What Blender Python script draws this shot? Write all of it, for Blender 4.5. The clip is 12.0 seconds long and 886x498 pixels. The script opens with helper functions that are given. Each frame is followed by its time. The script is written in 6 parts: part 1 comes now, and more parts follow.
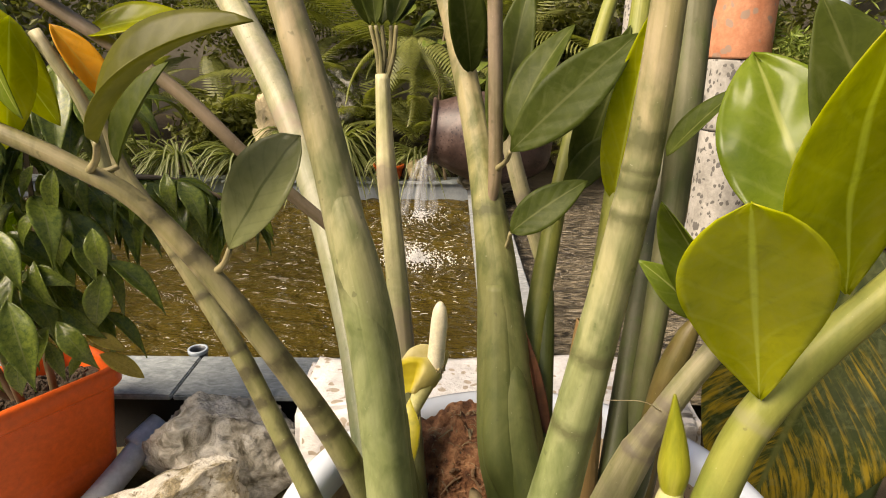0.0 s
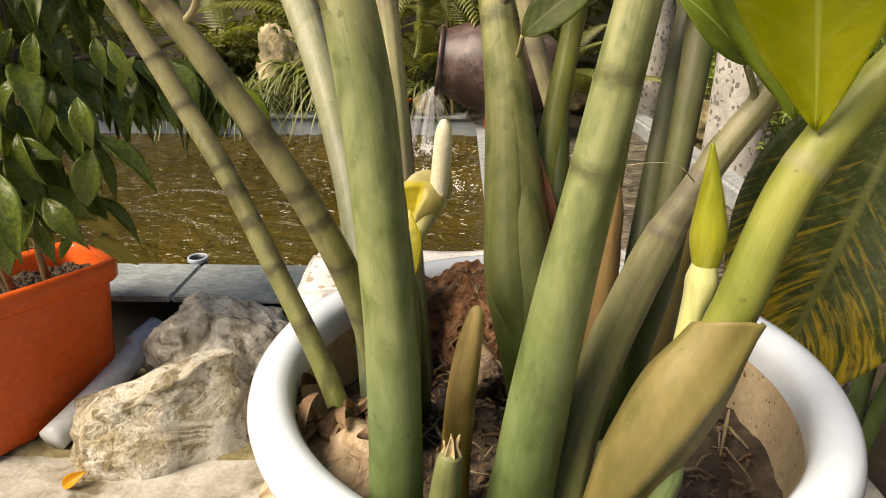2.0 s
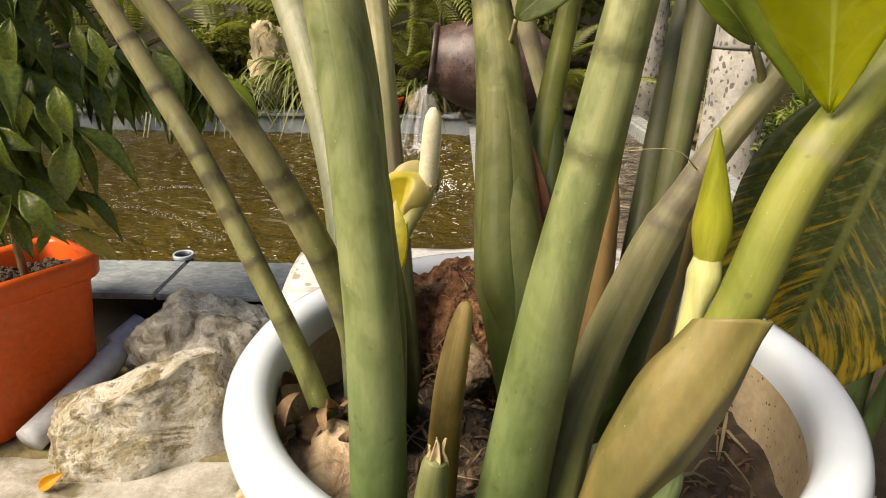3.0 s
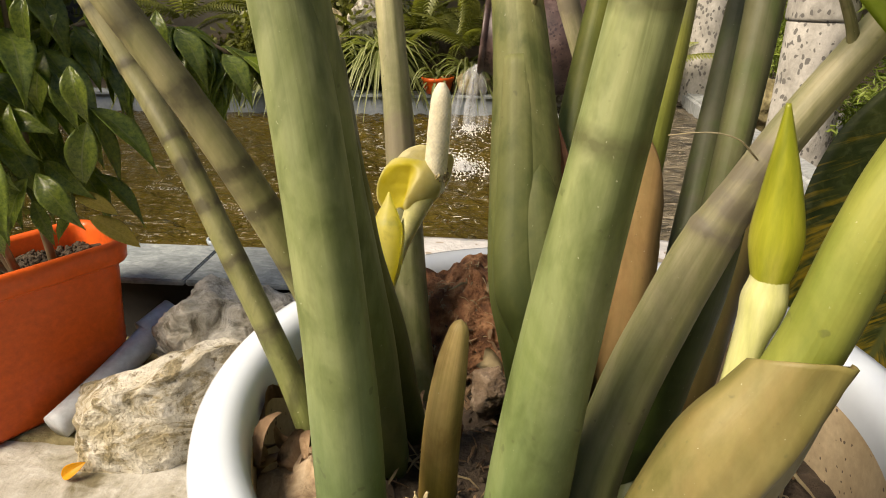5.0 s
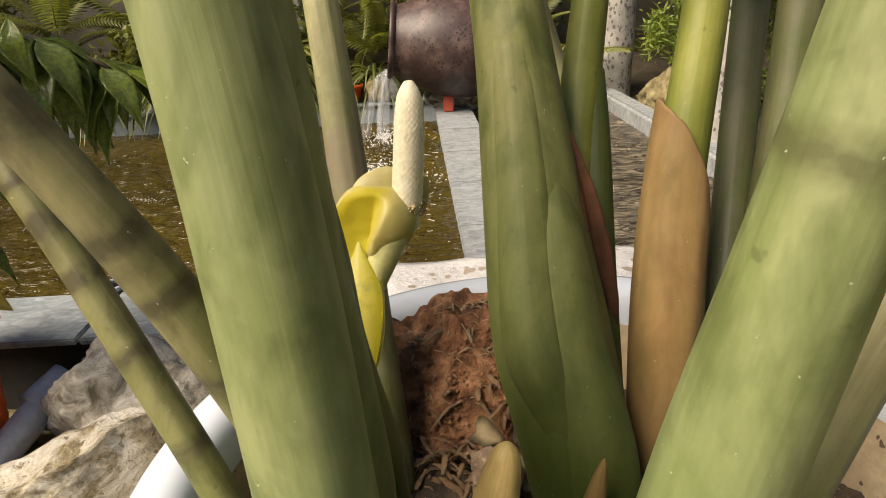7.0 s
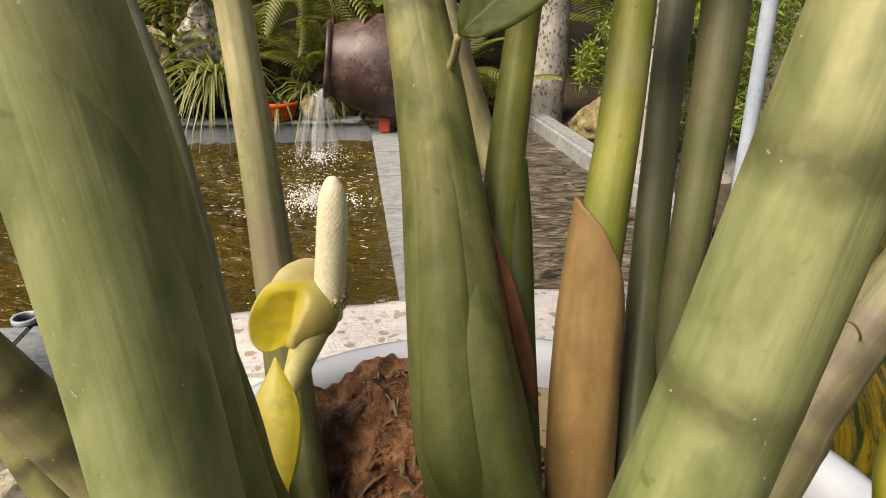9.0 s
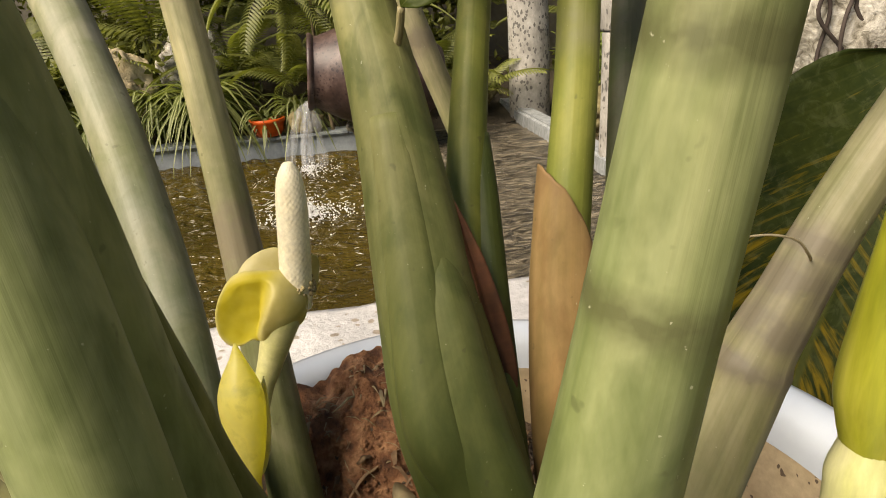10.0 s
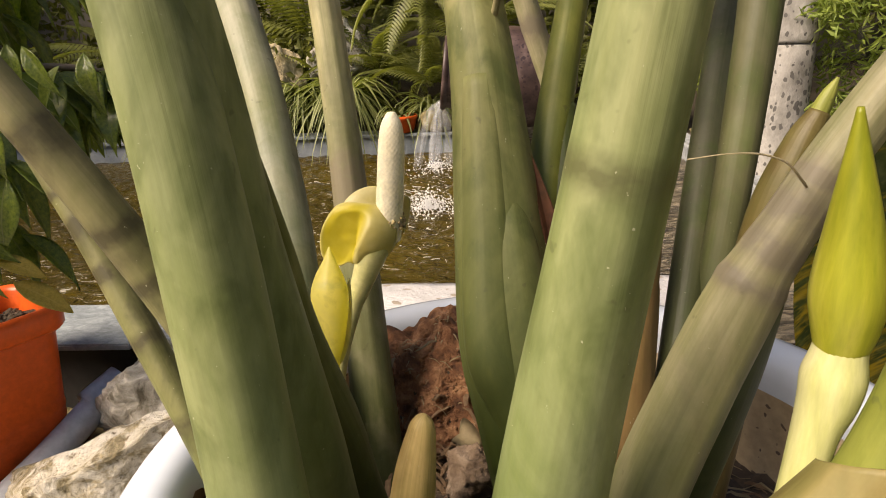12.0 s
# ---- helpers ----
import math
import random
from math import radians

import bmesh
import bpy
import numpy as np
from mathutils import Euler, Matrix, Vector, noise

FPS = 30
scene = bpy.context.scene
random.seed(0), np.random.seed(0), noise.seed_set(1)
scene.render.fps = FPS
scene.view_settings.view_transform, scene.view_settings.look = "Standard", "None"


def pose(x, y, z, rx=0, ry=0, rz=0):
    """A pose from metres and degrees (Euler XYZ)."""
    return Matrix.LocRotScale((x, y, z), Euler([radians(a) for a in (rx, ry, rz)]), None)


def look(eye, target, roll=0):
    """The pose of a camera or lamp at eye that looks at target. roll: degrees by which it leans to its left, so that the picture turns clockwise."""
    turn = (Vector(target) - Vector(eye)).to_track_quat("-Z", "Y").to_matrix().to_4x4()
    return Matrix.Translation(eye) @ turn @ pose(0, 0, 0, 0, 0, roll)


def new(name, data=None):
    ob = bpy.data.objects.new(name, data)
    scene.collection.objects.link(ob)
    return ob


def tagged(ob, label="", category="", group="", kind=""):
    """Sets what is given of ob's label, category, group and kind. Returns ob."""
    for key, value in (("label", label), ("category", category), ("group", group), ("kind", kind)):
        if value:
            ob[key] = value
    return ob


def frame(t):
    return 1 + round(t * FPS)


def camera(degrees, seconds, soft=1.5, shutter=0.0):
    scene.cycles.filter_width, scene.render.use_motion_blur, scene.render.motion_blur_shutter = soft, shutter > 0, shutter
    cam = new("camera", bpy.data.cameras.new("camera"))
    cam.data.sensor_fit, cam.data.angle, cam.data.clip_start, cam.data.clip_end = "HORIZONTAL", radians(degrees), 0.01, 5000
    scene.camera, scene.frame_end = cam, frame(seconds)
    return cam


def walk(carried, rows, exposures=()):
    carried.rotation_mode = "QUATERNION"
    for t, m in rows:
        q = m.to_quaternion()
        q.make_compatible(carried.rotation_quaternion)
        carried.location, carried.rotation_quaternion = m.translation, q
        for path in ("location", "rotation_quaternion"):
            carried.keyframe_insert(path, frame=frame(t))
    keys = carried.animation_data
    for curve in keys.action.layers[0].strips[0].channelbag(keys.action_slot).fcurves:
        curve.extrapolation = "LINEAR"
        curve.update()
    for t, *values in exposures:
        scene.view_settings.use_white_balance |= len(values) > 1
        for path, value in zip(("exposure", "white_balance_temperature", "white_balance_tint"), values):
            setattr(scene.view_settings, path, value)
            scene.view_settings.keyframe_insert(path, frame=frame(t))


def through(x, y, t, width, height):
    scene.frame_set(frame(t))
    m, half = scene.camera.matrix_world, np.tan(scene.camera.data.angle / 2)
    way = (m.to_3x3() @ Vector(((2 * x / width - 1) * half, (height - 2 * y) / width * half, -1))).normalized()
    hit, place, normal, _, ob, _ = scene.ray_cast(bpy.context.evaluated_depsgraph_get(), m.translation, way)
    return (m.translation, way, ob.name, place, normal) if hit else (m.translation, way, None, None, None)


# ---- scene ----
cam = camera(68.6, 12.0, soft=1.0)
PATH = [
    (0, (0.004, 0.016, 0.789), (-0.019, 1.918, 0.172), 0.3),
    (0.5, (0.006, 0.01, 0.747), (-0.033, 1.914, 0.135), 0.2),
    (1, (0.007, 0.012, 0.71), (-0.027, 1.9, 0.05), -0.2),
    (1.5, (0.007, 0.017, 0.681), (-0.039, 1.885, -0.034), -0.6),
    (2, (0.008, 0.024, 0.664), (-0.04, 1.887, -0.061), 0.1),
    (2.5, (0.004, 0.032, 0.655), (-0.039, 1.894, -0.073), 1.2),
    (2.7, (0.006, 0.036, 0.653), (-0.017, 1.904, -0.061), 0.9),
    (4.3, (0.029, 0.088, 0.638), (-0.09, 1.92, -0.154), -2.3),
    (4.5, (0.031, 0.097, 0.635), (-0.12, 1.928, -0.156), -2.3),
    (5, (0.04, 0.113, 0.637), (-0.156, 1.947, -0.137), -0.4),
    (5.5, (0.04, 0.128, 0.64), (-0.147, 1.952, -0.158), -0.8),
    (6, (0.019, 0.163, 0.633), (-0.05, 1.992, -0.174), -0.3),
    (6.5, (0.015, 0.204, 0.61), (0.056, 2.036, -0.191), -0.4),
    (7, (-0.002, 0.222, 0.617), (0.06, 2.07, -0.145), -2.4),
    (7.2, (-0.004, 0.226, 0.617), (0.094, 2.074, -0.142), -2.9),
    (8.8, (-0.001, 0.243, 0.652), (0.304, 2.067, -0.108), 0.4),
    (9, (0.006, 0.235, 0.654), (0.266, 2.078, -0.079), 0.6),
    (9.5, (0.016, 0.234, 0.645), (0.245, 2.087, -0.071), -3.0),
    (10, (0.023, 0.232, 0.639), (0.276, 2.082, -0.078), -4.3),
    (10.5, (0.017, 0.229, 0.639), (0.273, 2.078, -0.08), -4.9),
    (11, (0.019, 0.214, 0.634), (0.14, 2.072, -0.097), -4.5),
    (11.5, (0.032, 0.195, 0.623), (0.047, 2.063, -0.093), -3.2),
    (12, (0.041, 0.182, 0.621), (-0.073, 2.063, -0.049), -2.5),
]
walk(cam, [(t, look(eye, target, roll)) for t, eye, target, roll in PATH], [(0, 1.19, 7700, 15), (2.5, 1.16, 7500, 12), (5, 1.12, 7500, 12), (9, 1.01, 7350, 15), (10, 1.04, 7350, 12), (12, 1.14, 7500, 18)])

# ---- light ----
world = bpy.data.worlds.new("sky")
scene.world = world
world.use_nodes = True
wn = world.node_tree.nodes
sky = wn.new("ShaderNodeTexSky")
sky.sky_type, sky.sun_disc = "NISHITA", False
sky.sun_elevation, sky.sun_rotation = radians(46), radians(-123.7)
sky.air_density, sky.dust_density = 0.7, 0.6
wn["Background"].inputs["Strength"].default_value = 0.088
world.node_tree.links.new(sky.outputs[0], wn["Background"].inputs["Color"])
sun = new("sun", bpy.data.lights.new("sun", "SUN"))
sun.data.energy, sun.data.angle, sun.data.color = 4.2, radians(38), (1.0, 0.92, 0.80)
sun.matrix_world = look((-2.36, -0.96, 3.2), (0, 0.6, 0.3))


# ---- materials ----
def nodes_of(name):
    m = bpy.data.materials.new(name)
    m.use_nodes = True
    nt = m.node_tree
    return m, nt, nt.nodes["Principled BSDF"], nt.links.new


def coords(nt, scale, kind="Object"):
    tc, mp = nt.nodes.new("ShaderNodeTexCoord"), nt.nodes.new("ShaderNodeMapping")
    mp.inputs["Scale"].default_value = scale if isinstance(scale, tuple) else (scale,) * 3
    nt.links.new(tc.outputs[kind], mp.inputs["Vector"])
    return mp.outputs[0]


def noise_tex(nt, vec, scale=1.0, detail=4.0, rough=0.55, distort=0.0):
    n = nt.nodes.new("ShaderNodeTexNoise")
    n.inputs["Scale"].default_value, n.inputs["Detail"].default_value = scale, detail
    n.inputs["Roughness"].default_value, n.inputs["Distortion"].default_value = rough, distort
    nt.links.new(vec, n.inputs["Vector"])
    return n.outputs["Fac"]


def ramp(nt, fac, stops):
    r = nt.nodes.new("ShaderNodeValToRGB")
    els = r.color_ramp.elements
    while len(els) < len(stops):
        els.new(0.5)
    for e, (p, c) in zip(els, stops):
        e.position, e.color = p, (*c, 1) if len(c) == 3 else c
    nt.links.new(fac, r.inputs["Fac"])
    return r.outputs["Color"]


def mix(nt, fac, a, b, mode="MIX"):
    m = nt.nodes.new("ShaderNodeMix")
    m.data_type, m.blend_type = "RGBA", mode
    for sock, v in ((m.inputs[0], fac), (m.inputs[6], a), (m.inputs[7], b)):
        if isinstance(v, bpy.types.NodeSocket):
            nt.links.new(v, sock)
        else:
            sock.default_value = v if isinstance(v, (int, float)) else (*v, 1)
    return m.outputs[2]


def math_node(nt, op, a, b=0.0, c=0.0):
    m = nt.nodes.new("ShaderNodeMath")
    m.operation = op
    for sock, v in zip(m.inputs, (a, b, c)):
        if isinstance(v, bpy.types.NodeSocket):
            nt.links.new(v, sock)
        else:
            sock.default_value = v
    return m.outputs[0]


def bump(nt, bsdf, height, strength, dist, under=None):
    b = nt.nodes.new("ShaderNodeBump")
    b.inputs["Strength"].default_value, b.inputs["Distance"].default_value = strength, dist
    nt.links.new(height, b.inputs["Height"])
    if under is not None:
        nt.links.new(under, b.inputs["Normal"])
    nt.links.new(b.outputs[0], bsdf.inputs["Normal"])
    return b.outputs[0]


def surface(name, stops, scale=20, fine=180, rough=0.6, strength=0.4, dist=0.002, spots=None, spot_scale=60, stretch=(1, 1, 1), spec=0.5, distort=0.0, metallic=0.0, tint=0.0, grain=0.35):
    """A mottled surface: colours over large noise, darker fine grain, optional spots of another colour, relief from both."""
    m, nt, p, link = nodes_of(name)
    v = coords(nt, stretch)
    big, small = noise_tex(nt, v, scale, 5, 0.6, distort), noise_tex(nt, v, fine, 6, 0.65)
    col = ramp(nt, big, stops)
    col = mix(nt, grain, col, ramp(nt, small, [(0.3, (0.25, 0.25, 0.25)), (0.7, (1, 1, 1))]), "MULTIPLY")
    if spots:
        vor = nt.nodes.new("ShaderNodeTexVoronoi")
        vor.inputs["Scale"].default_value = spot_scale
        vor.inputs["Randomness"].default_value = 1.0
        warp = nt.nodes.new("ShaderNodeVectorMath")
        warp.operation = "ADD"
        nt.links.new(v, warp.inputs[0])
        wob = nt.nodes.new("ShaderNodeTexNoise")
        wob.inputs["Scale"].default_value = spot_scale * 0.7
        nt.links.new(v, wob.inputs["Vector"])
        sc = nt.nodes.new("ShaderNodeVectorMath")
        sc.operation = "SCALE"
        sc.inputs["Scale"].default_value = 1.2 / spot_scale
        nt.links.new(wob.outputs["Color"], sc.inputs[0])
        nt.links.new(sc.outputs[0], warp.inputs[1])
        nt.links.new(warp.outputs[0], vor.inputs["Vector"])
        gate = noise_tex(nt, v, spot_scale * 0.35, 3)
        d = math_node(nt, "ADD", vor.outputs["Distance"], math_node(nt, "MULTIPLY", gate, -0.9))
        fac = ramp(nt, d, [(0.0, (1, 1, 1)), (0.06, (0, 0, 0))])
        d.node.use_clamp = False
        fac.node.color_ramp.elements[0].position = 0.0
        shift = math_node(nt, "ADD", d, spots[1])
        nt.links.new(shift, fac.node.inputs["Fac"])
        col = mix(nt, fac, col, spots[0])
    if tint:
        oi = nt.nodes.new("ShaderNodeObjectInfo")
        col = mix(nt, math_node(nt, "MULTIPLY", oi.outputs["Random"], tint), col, (0.9, 0.85, 0.6), "MULTIPLY")
    link(col, p.inputs["Base Color"])
    h = math_node(nt, "MULTIPLY_ADD", small, 0.5, big)
    bump(nt, p, h, strength, dist)
    p.inputs["Roughness"].default_value, p.inputs["Metallic"].default_value = rough, metallic
    p.inputs["Specular IOR Level"].default_value = spec
    return m


def stem_material(name, low, high, z_low, z_high, band=(0.075, 0.08, 0.03), rough=0.54, blotch=(0.075, 0.10, 0.03), fibre=0.10, top=None):
    """Plant stem: colour drifts from low to high over the height, long fibres, blotches and the darker rings of the joints (attribute 'joint')."""
    m, nt, p, link = nodes_of(name)
    pos = nt.nodes.new("ShaderNodeNewGeometry").outputs["Position"]
    sep = nt.nodes.new("ShaderNodeSeparateXYZ")
    link(pos, sep.inputs[0])
    wob = noise_tex(nt, coords(nt, (30, 30, 12)), 1, 4)
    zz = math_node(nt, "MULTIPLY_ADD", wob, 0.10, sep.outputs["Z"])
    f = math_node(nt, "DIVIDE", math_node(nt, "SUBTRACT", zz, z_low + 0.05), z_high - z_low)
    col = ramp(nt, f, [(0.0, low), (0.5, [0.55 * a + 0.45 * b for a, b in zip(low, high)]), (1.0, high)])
    if top:
        col = mix(nt, ramp(nt, math_node(nt, "DIVIDE", math_node(nt, "SUBTRACT", zz, 0.68), 0.16), [(0.0, (0, 0, 0)), (1.0, (1, 1, 1))]), col, top)
    uvv = nt.nodes.new("ShaderNodeUVMap")
    mp = nt.nodes.new("ShaderNodeMapping")
    mp.inputs["Scale"].default_value = (44, 1.3, 1)
    link(uvv.outputs[0], mp.inputs["Vector"])
    fib = noise_tex(nt, mp.outputs[0], 1, 4, 0.6)
    col = mix(nt, min(1.0, fibre * 1.1), col, ramp(nt, fib, [(0.3, (0.60, 0.62, 0.50)), (0.62, (1, 1, 1))]), "MULTIPLY")
    wide = nt.nodes.new("ShaderNodeMapping")
    wide.inputs["Scale"].default_value = (9, 0.45, 1)
    link(uvv.outputs[0], wide.inputs["Vector"])
    rib = noise_tex(nt, wide.outputs[0], 1, 3, 0.5, 0.3)
    col = mix(nt, 0.55, col, ramp(nt, rib, [(0.34, (0.70, 0.76, 0.60)), (0.52, (1, 1, 1)), (0.70, (1.14, 1.10, 1.04))]), "MULTIPLY")
    thin = nt.nodes.new("ShaderNodeMapping")
    thin.inputs["Scale"].default_value = (17, 0.30, 1)
    thin.inputs["Location"].default_value = (3.1, 1.7, 0)
    link(uvv.outputs[0], thin.inputs["Vector"])
    crease = noise_tex(nt, thin.outputs[0], 1, 2, 0.5, 0.15)
    col = mix(nt, 0.55, col, ramp(nt, crease, [(0.27, (0.55, 0.63, 0.45)), (0.35, (1, 1, 1)), (0.65, (1, 1, 1)), (0.71, (1.22, 1.20, 1.12))]), "MULTIPLY")
    blot = noise_tex(nt, coords(nt, (62, 62, 30)), 1, 4, 0.55, 0.4)
    col = mix(nt, ramp(nt, blot, [(0.47, (0, 0, 0)), (0.66, (0.70, 0.70, 0.70))]), col, blotch)
    pale = noise_tex(nt, coords(nt, (20, 20, 8)), 1, 3, 0.5, 0.4)
    col = mix(nt, ramp(nt, pale, [(0.46, (0, 0, 0)), (0.74, (0.7, 0.7, 0.7))]), col, mix(nt, 1.0, col, (1.26, 1.20, 1.12), "MULTIPLY"))
    smear = noise_tex(nt, coords(nt, (34, 34, 15)), 1, 5, 0.6, 0.8)
    col = mix(nt, 0.7, col, ramp(nt, smear, [(0.34, (0.55, 0.63, 0.40)), (0.60, (1, 1, 1))]), "MULTIPLY")
    grit = noise_tex(nt, coords(nt, (310, 310, 120)), 1, 3, 0.7)
    col = mix(nt, 0.25, col, ramp(nt, grit, [(0.30, (0.62, 0.64, 0.55)), (0.60, (1, 1, 1))]), "MULTIPLY")
    speck = noise_tex(nt, coords(nt, 150), 1, 2, 0.5)
    col = mix(nt, ramp(nt, speck, [(0.70, (0, 0, 0)), (0.75, (0.45, 0.45, 0.45))]), col, (0.05, 0.055, 0.02))
    at = nt.nodes.new("ShaderNodeAttribute")
    at.attribute_name = "joint"
    rag = noise_tex(nt, coords(nt, 120), 1, 3)
    jf = math_node(nt, "MINIMUM", math_node(nt, "MULTIPLY", at.outputs["Fac"], math_node(nt, "MULTIPLY_ADD", rag, 3.2, -0.45)), 0.88)
    col = mix(nt, jf, col, band)
    fleck = noise_tex(nt, coords(nt, 520), 1, 2)
    col = mix(nt, ramp(nt, fleck, [(0.735, (0, 0, 0)), (0.78, (0.5, 0.5, 0.5))]), col, (0.5, 0.5, 0.36))
    link(col, p.inputs["Base Color"])
    h = math_node(nt, "MULTIPLY_ADD", fib, 0.4, math_node(nt, "MULTIPLY_ADD", rib, 1.4, math_node(nt, "MULTIPLY", crease, 1.2)))
    bump(nt, p, h, 0.24, 0.0012)
    p.inputs["Roughness"].default_value = rough
    p.inputs["Specular IOR Level"].default_value = 0.42
    return m


def leaf_material(name, dark, light, rib=(0.3, 0.36, 0.1), rough=0.3, through=0.3, veins=9.0, patch=None, rib_w=0.035, vary=0.25, vein_f=0.28, spec=0.3):
    """Leaf: midrib and side veins from the leaf's own u,v; blotches; part of the light goes through the blade."""
    m, nt, p, link = nodes_of(name)
    uvn = nt.nodes.new("ShaderNodeUVMap")
    sep = nt.nodes.new("ShaderNodeSeparateXYZ")
    link(uvn.outputs[0], sep.inputs[0])
    u, v = sep.outputs["X"], sep.outputs["Y"]
    av = math_node(nt, "ABSOLUTE", math_node(nt, "SUBTRACT", v, 0.5))
    n1 = noise_tex(nt, coords(nt, 22), 1, 4)
    n2 = noise_tex(nt, coords(nt, 140), 1, 4)
    col = ramp(nt, math_node(nt, "MULTIPLY_ADD", n2, 0.3, math_node(nt, "MULTIPLY", n1, 0.75)), [(0.36, dark), (0.68, light)])
    if patch:
        run = nt.nodes.new("ShaderNodeCombineXYZ")
        link(math_node(nt, "MULTIPLY", math_node(nt, "SUBTRACT", u, math_node(nt, "MULTIPLY", av, 0.55)), 46), run.inputs["X"])
        link(math_node(nt, "MULTIPLY", v, 5), run.inputs["Y"])
        streak = noise_tex(nt, run.outputs[0], 1, 4, 0.6, 0.5)
        towards = math_node(nt, "MULTIPLY", math_node(nt, "SUBTRACT", u, 0.45), 0.35)
        col = mix(nt, ramp(nt, math_node(nt, "ADD", streak, towards), [(0.52, (0, 0, 0)), (0.70, (1, 1, 1))]), col, patch)
    wave = math_node(nt, "SINE", math_node(nt, "MULTIPLY", math_node(nt, "SUBTRACT", u, math_node(nt, "MULTIPLY", av, 0.55)), 6.283 * veins))
    vein = ramp(nt, wave, [(0.80, (0, 0, 0)), (1.0, (vein_f,) * 3)])
    col = mix(nt, vein, col, rib)
    ribf = ramp(nt, av, [(rib_w * 0.35, (1, 1, 1)), (rib_w, (0, 0, 0))])
    col = mix(nt, ribf, col, rib)
    dust = noise_tex(nt, coords(nt, 75), 1, 5, 0.65, 0.8)
    col = mix(nt, ramp(nt, dust, [(0.50, (0, 0, 0)), (0.74, (0.34, 0.34, 0.34))]), col, [0.55 * c + d for c, d in zip(light, (0.13, 0.135, 0.07))])
    col = mix(nt, 0.5, col, ramp(nt, dust, [(0.28, (0.6, 0.62, 0.5)), (0.46, (1, 1, 1))]), "MULTIPLY")
    oi = nt.nodes.new("ShaderNodeObjectInfo")
    col = mix(nt, math_node(nt, "MULTIPLY", oi.outputs["Random"], vary), col, (1.0, 0.95, 0.35), "MULTIPLY")
    link(col, p.inputs["Base Color"])
    h = math_node(nt, "MULTIPLY_ADD", n2, 0.4, math_node(nt, "MULTIPLY", wave, -0.25))
    bump(nt, p, h, 0.3, 0.001)
    p.inputs["Roughness"].default_value = rough
    p.inputs["Specular IOR Level"].default_value = spec
    tr = nt.nodes.new("ShaderNodeBsdfTranslucent")
    link(mix(nt, 1.0, col, (1.6, 1.7, 0.7), "MULTIPLY"), tr.inputs["Color"])
    ms = nt.nodes.new("ShaderNodeMixShader")
    ms.inputs[0].default_value = through
    link(p.outputs[0], ms.inputs[1])
    link(tr.outputs[0], ms.inputs[2])
    link(ms.outputs[0], nt.nodes["Material Output"].inputs["Surface"])
    return m


def water_material(name, deep, ripple, strength, rough=0.06, streak=(1, 1, 1)):
    m, nt, p, link = nodes_of(name)
    v = coords(nt, streak)
    a = noise_tex(nt, v, ripple, 3, 0.6, 0.8)
    b = noise_tex(nt, v, ripple * 3.3, 3, 0.6, 0.6)
    murk = noise_tex(nt, coords(nt, 2.2), 1, 3)
    link(ramp(nt, murk, [(0.35, deep), (0.7, [c * 1.9 for c in deep])]), p.inputs["Base Color"])
    bump(nt, p, math_node(nt, "MULTIPLY_ADD", b, 0.35, a), strength, 0.07)
    p.inputs["Roughness"].default_value, p.inputs["IOR"].default_value = rough, 1.33
    p.inputs["Specular IOR Level"].default_value = 0.5
    return m


def clear_water(name, haze):
    m, nt, p, link = nodes_of(name)
    tr = nt.nodes.new("ShaderNodeBsdfTransparent")
    ms = nt.nodes.new("ShaderNodeMixShader")
    f = noise_tex(nt, coords(nt, (90, 90, 14)), 1, 4, 0.6, 0.5)
    link(ramp(nt, f, [(0.38, (haze * 0.25,) * 3), (0.7, (haze,) * 3)]), ms.inputs[0])
    p.inputs["Base Color"].default_value = (0.85, 0.88, 0.9, 1)
    p.inputs["Roughness"].default_value = 0.08
    link(tr.outputs[0], ms.inputs[1])
    link(p.outputs[0], ms.inputs[2])
    link(ms.outputs[0], nt.nodes["Material Output"].inputs["Surface"])
    return m


# low colours: greener feet, with some shade between the stems mixed in
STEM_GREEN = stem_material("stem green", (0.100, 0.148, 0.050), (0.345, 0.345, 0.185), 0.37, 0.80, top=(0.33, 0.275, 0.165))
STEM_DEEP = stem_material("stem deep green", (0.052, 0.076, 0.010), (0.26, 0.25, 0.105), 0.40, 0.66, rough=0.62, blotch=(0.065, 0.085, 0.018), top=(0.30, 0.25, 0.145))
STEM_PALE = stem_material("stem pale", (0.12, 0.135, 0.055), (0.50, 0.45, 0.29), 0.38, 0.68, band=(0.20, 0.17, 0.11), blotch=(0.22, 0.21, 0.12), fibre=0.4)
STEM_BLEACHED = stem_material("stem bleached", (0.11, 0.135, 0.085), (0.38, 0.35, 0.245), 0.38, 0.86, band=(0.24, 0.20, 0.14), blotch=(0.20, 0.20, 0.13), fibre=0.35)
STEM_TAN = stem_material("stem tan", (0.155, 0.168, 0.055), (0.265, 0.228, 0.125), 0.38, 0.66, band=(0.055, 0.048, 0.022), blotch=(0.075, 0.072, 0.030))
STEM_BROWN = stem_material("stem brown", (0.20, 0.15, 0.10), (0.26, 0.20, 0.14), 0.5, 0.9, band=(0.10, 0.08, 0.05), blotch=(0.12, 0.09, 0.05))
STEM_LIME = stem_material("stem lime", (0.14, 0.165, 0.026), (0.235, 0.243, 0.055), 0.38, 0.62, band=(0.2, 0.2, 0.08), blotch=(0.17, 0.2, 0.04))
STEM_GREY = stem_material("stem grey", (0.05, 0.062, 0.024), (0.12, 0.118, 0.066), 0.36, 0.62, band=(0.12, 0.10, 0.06))
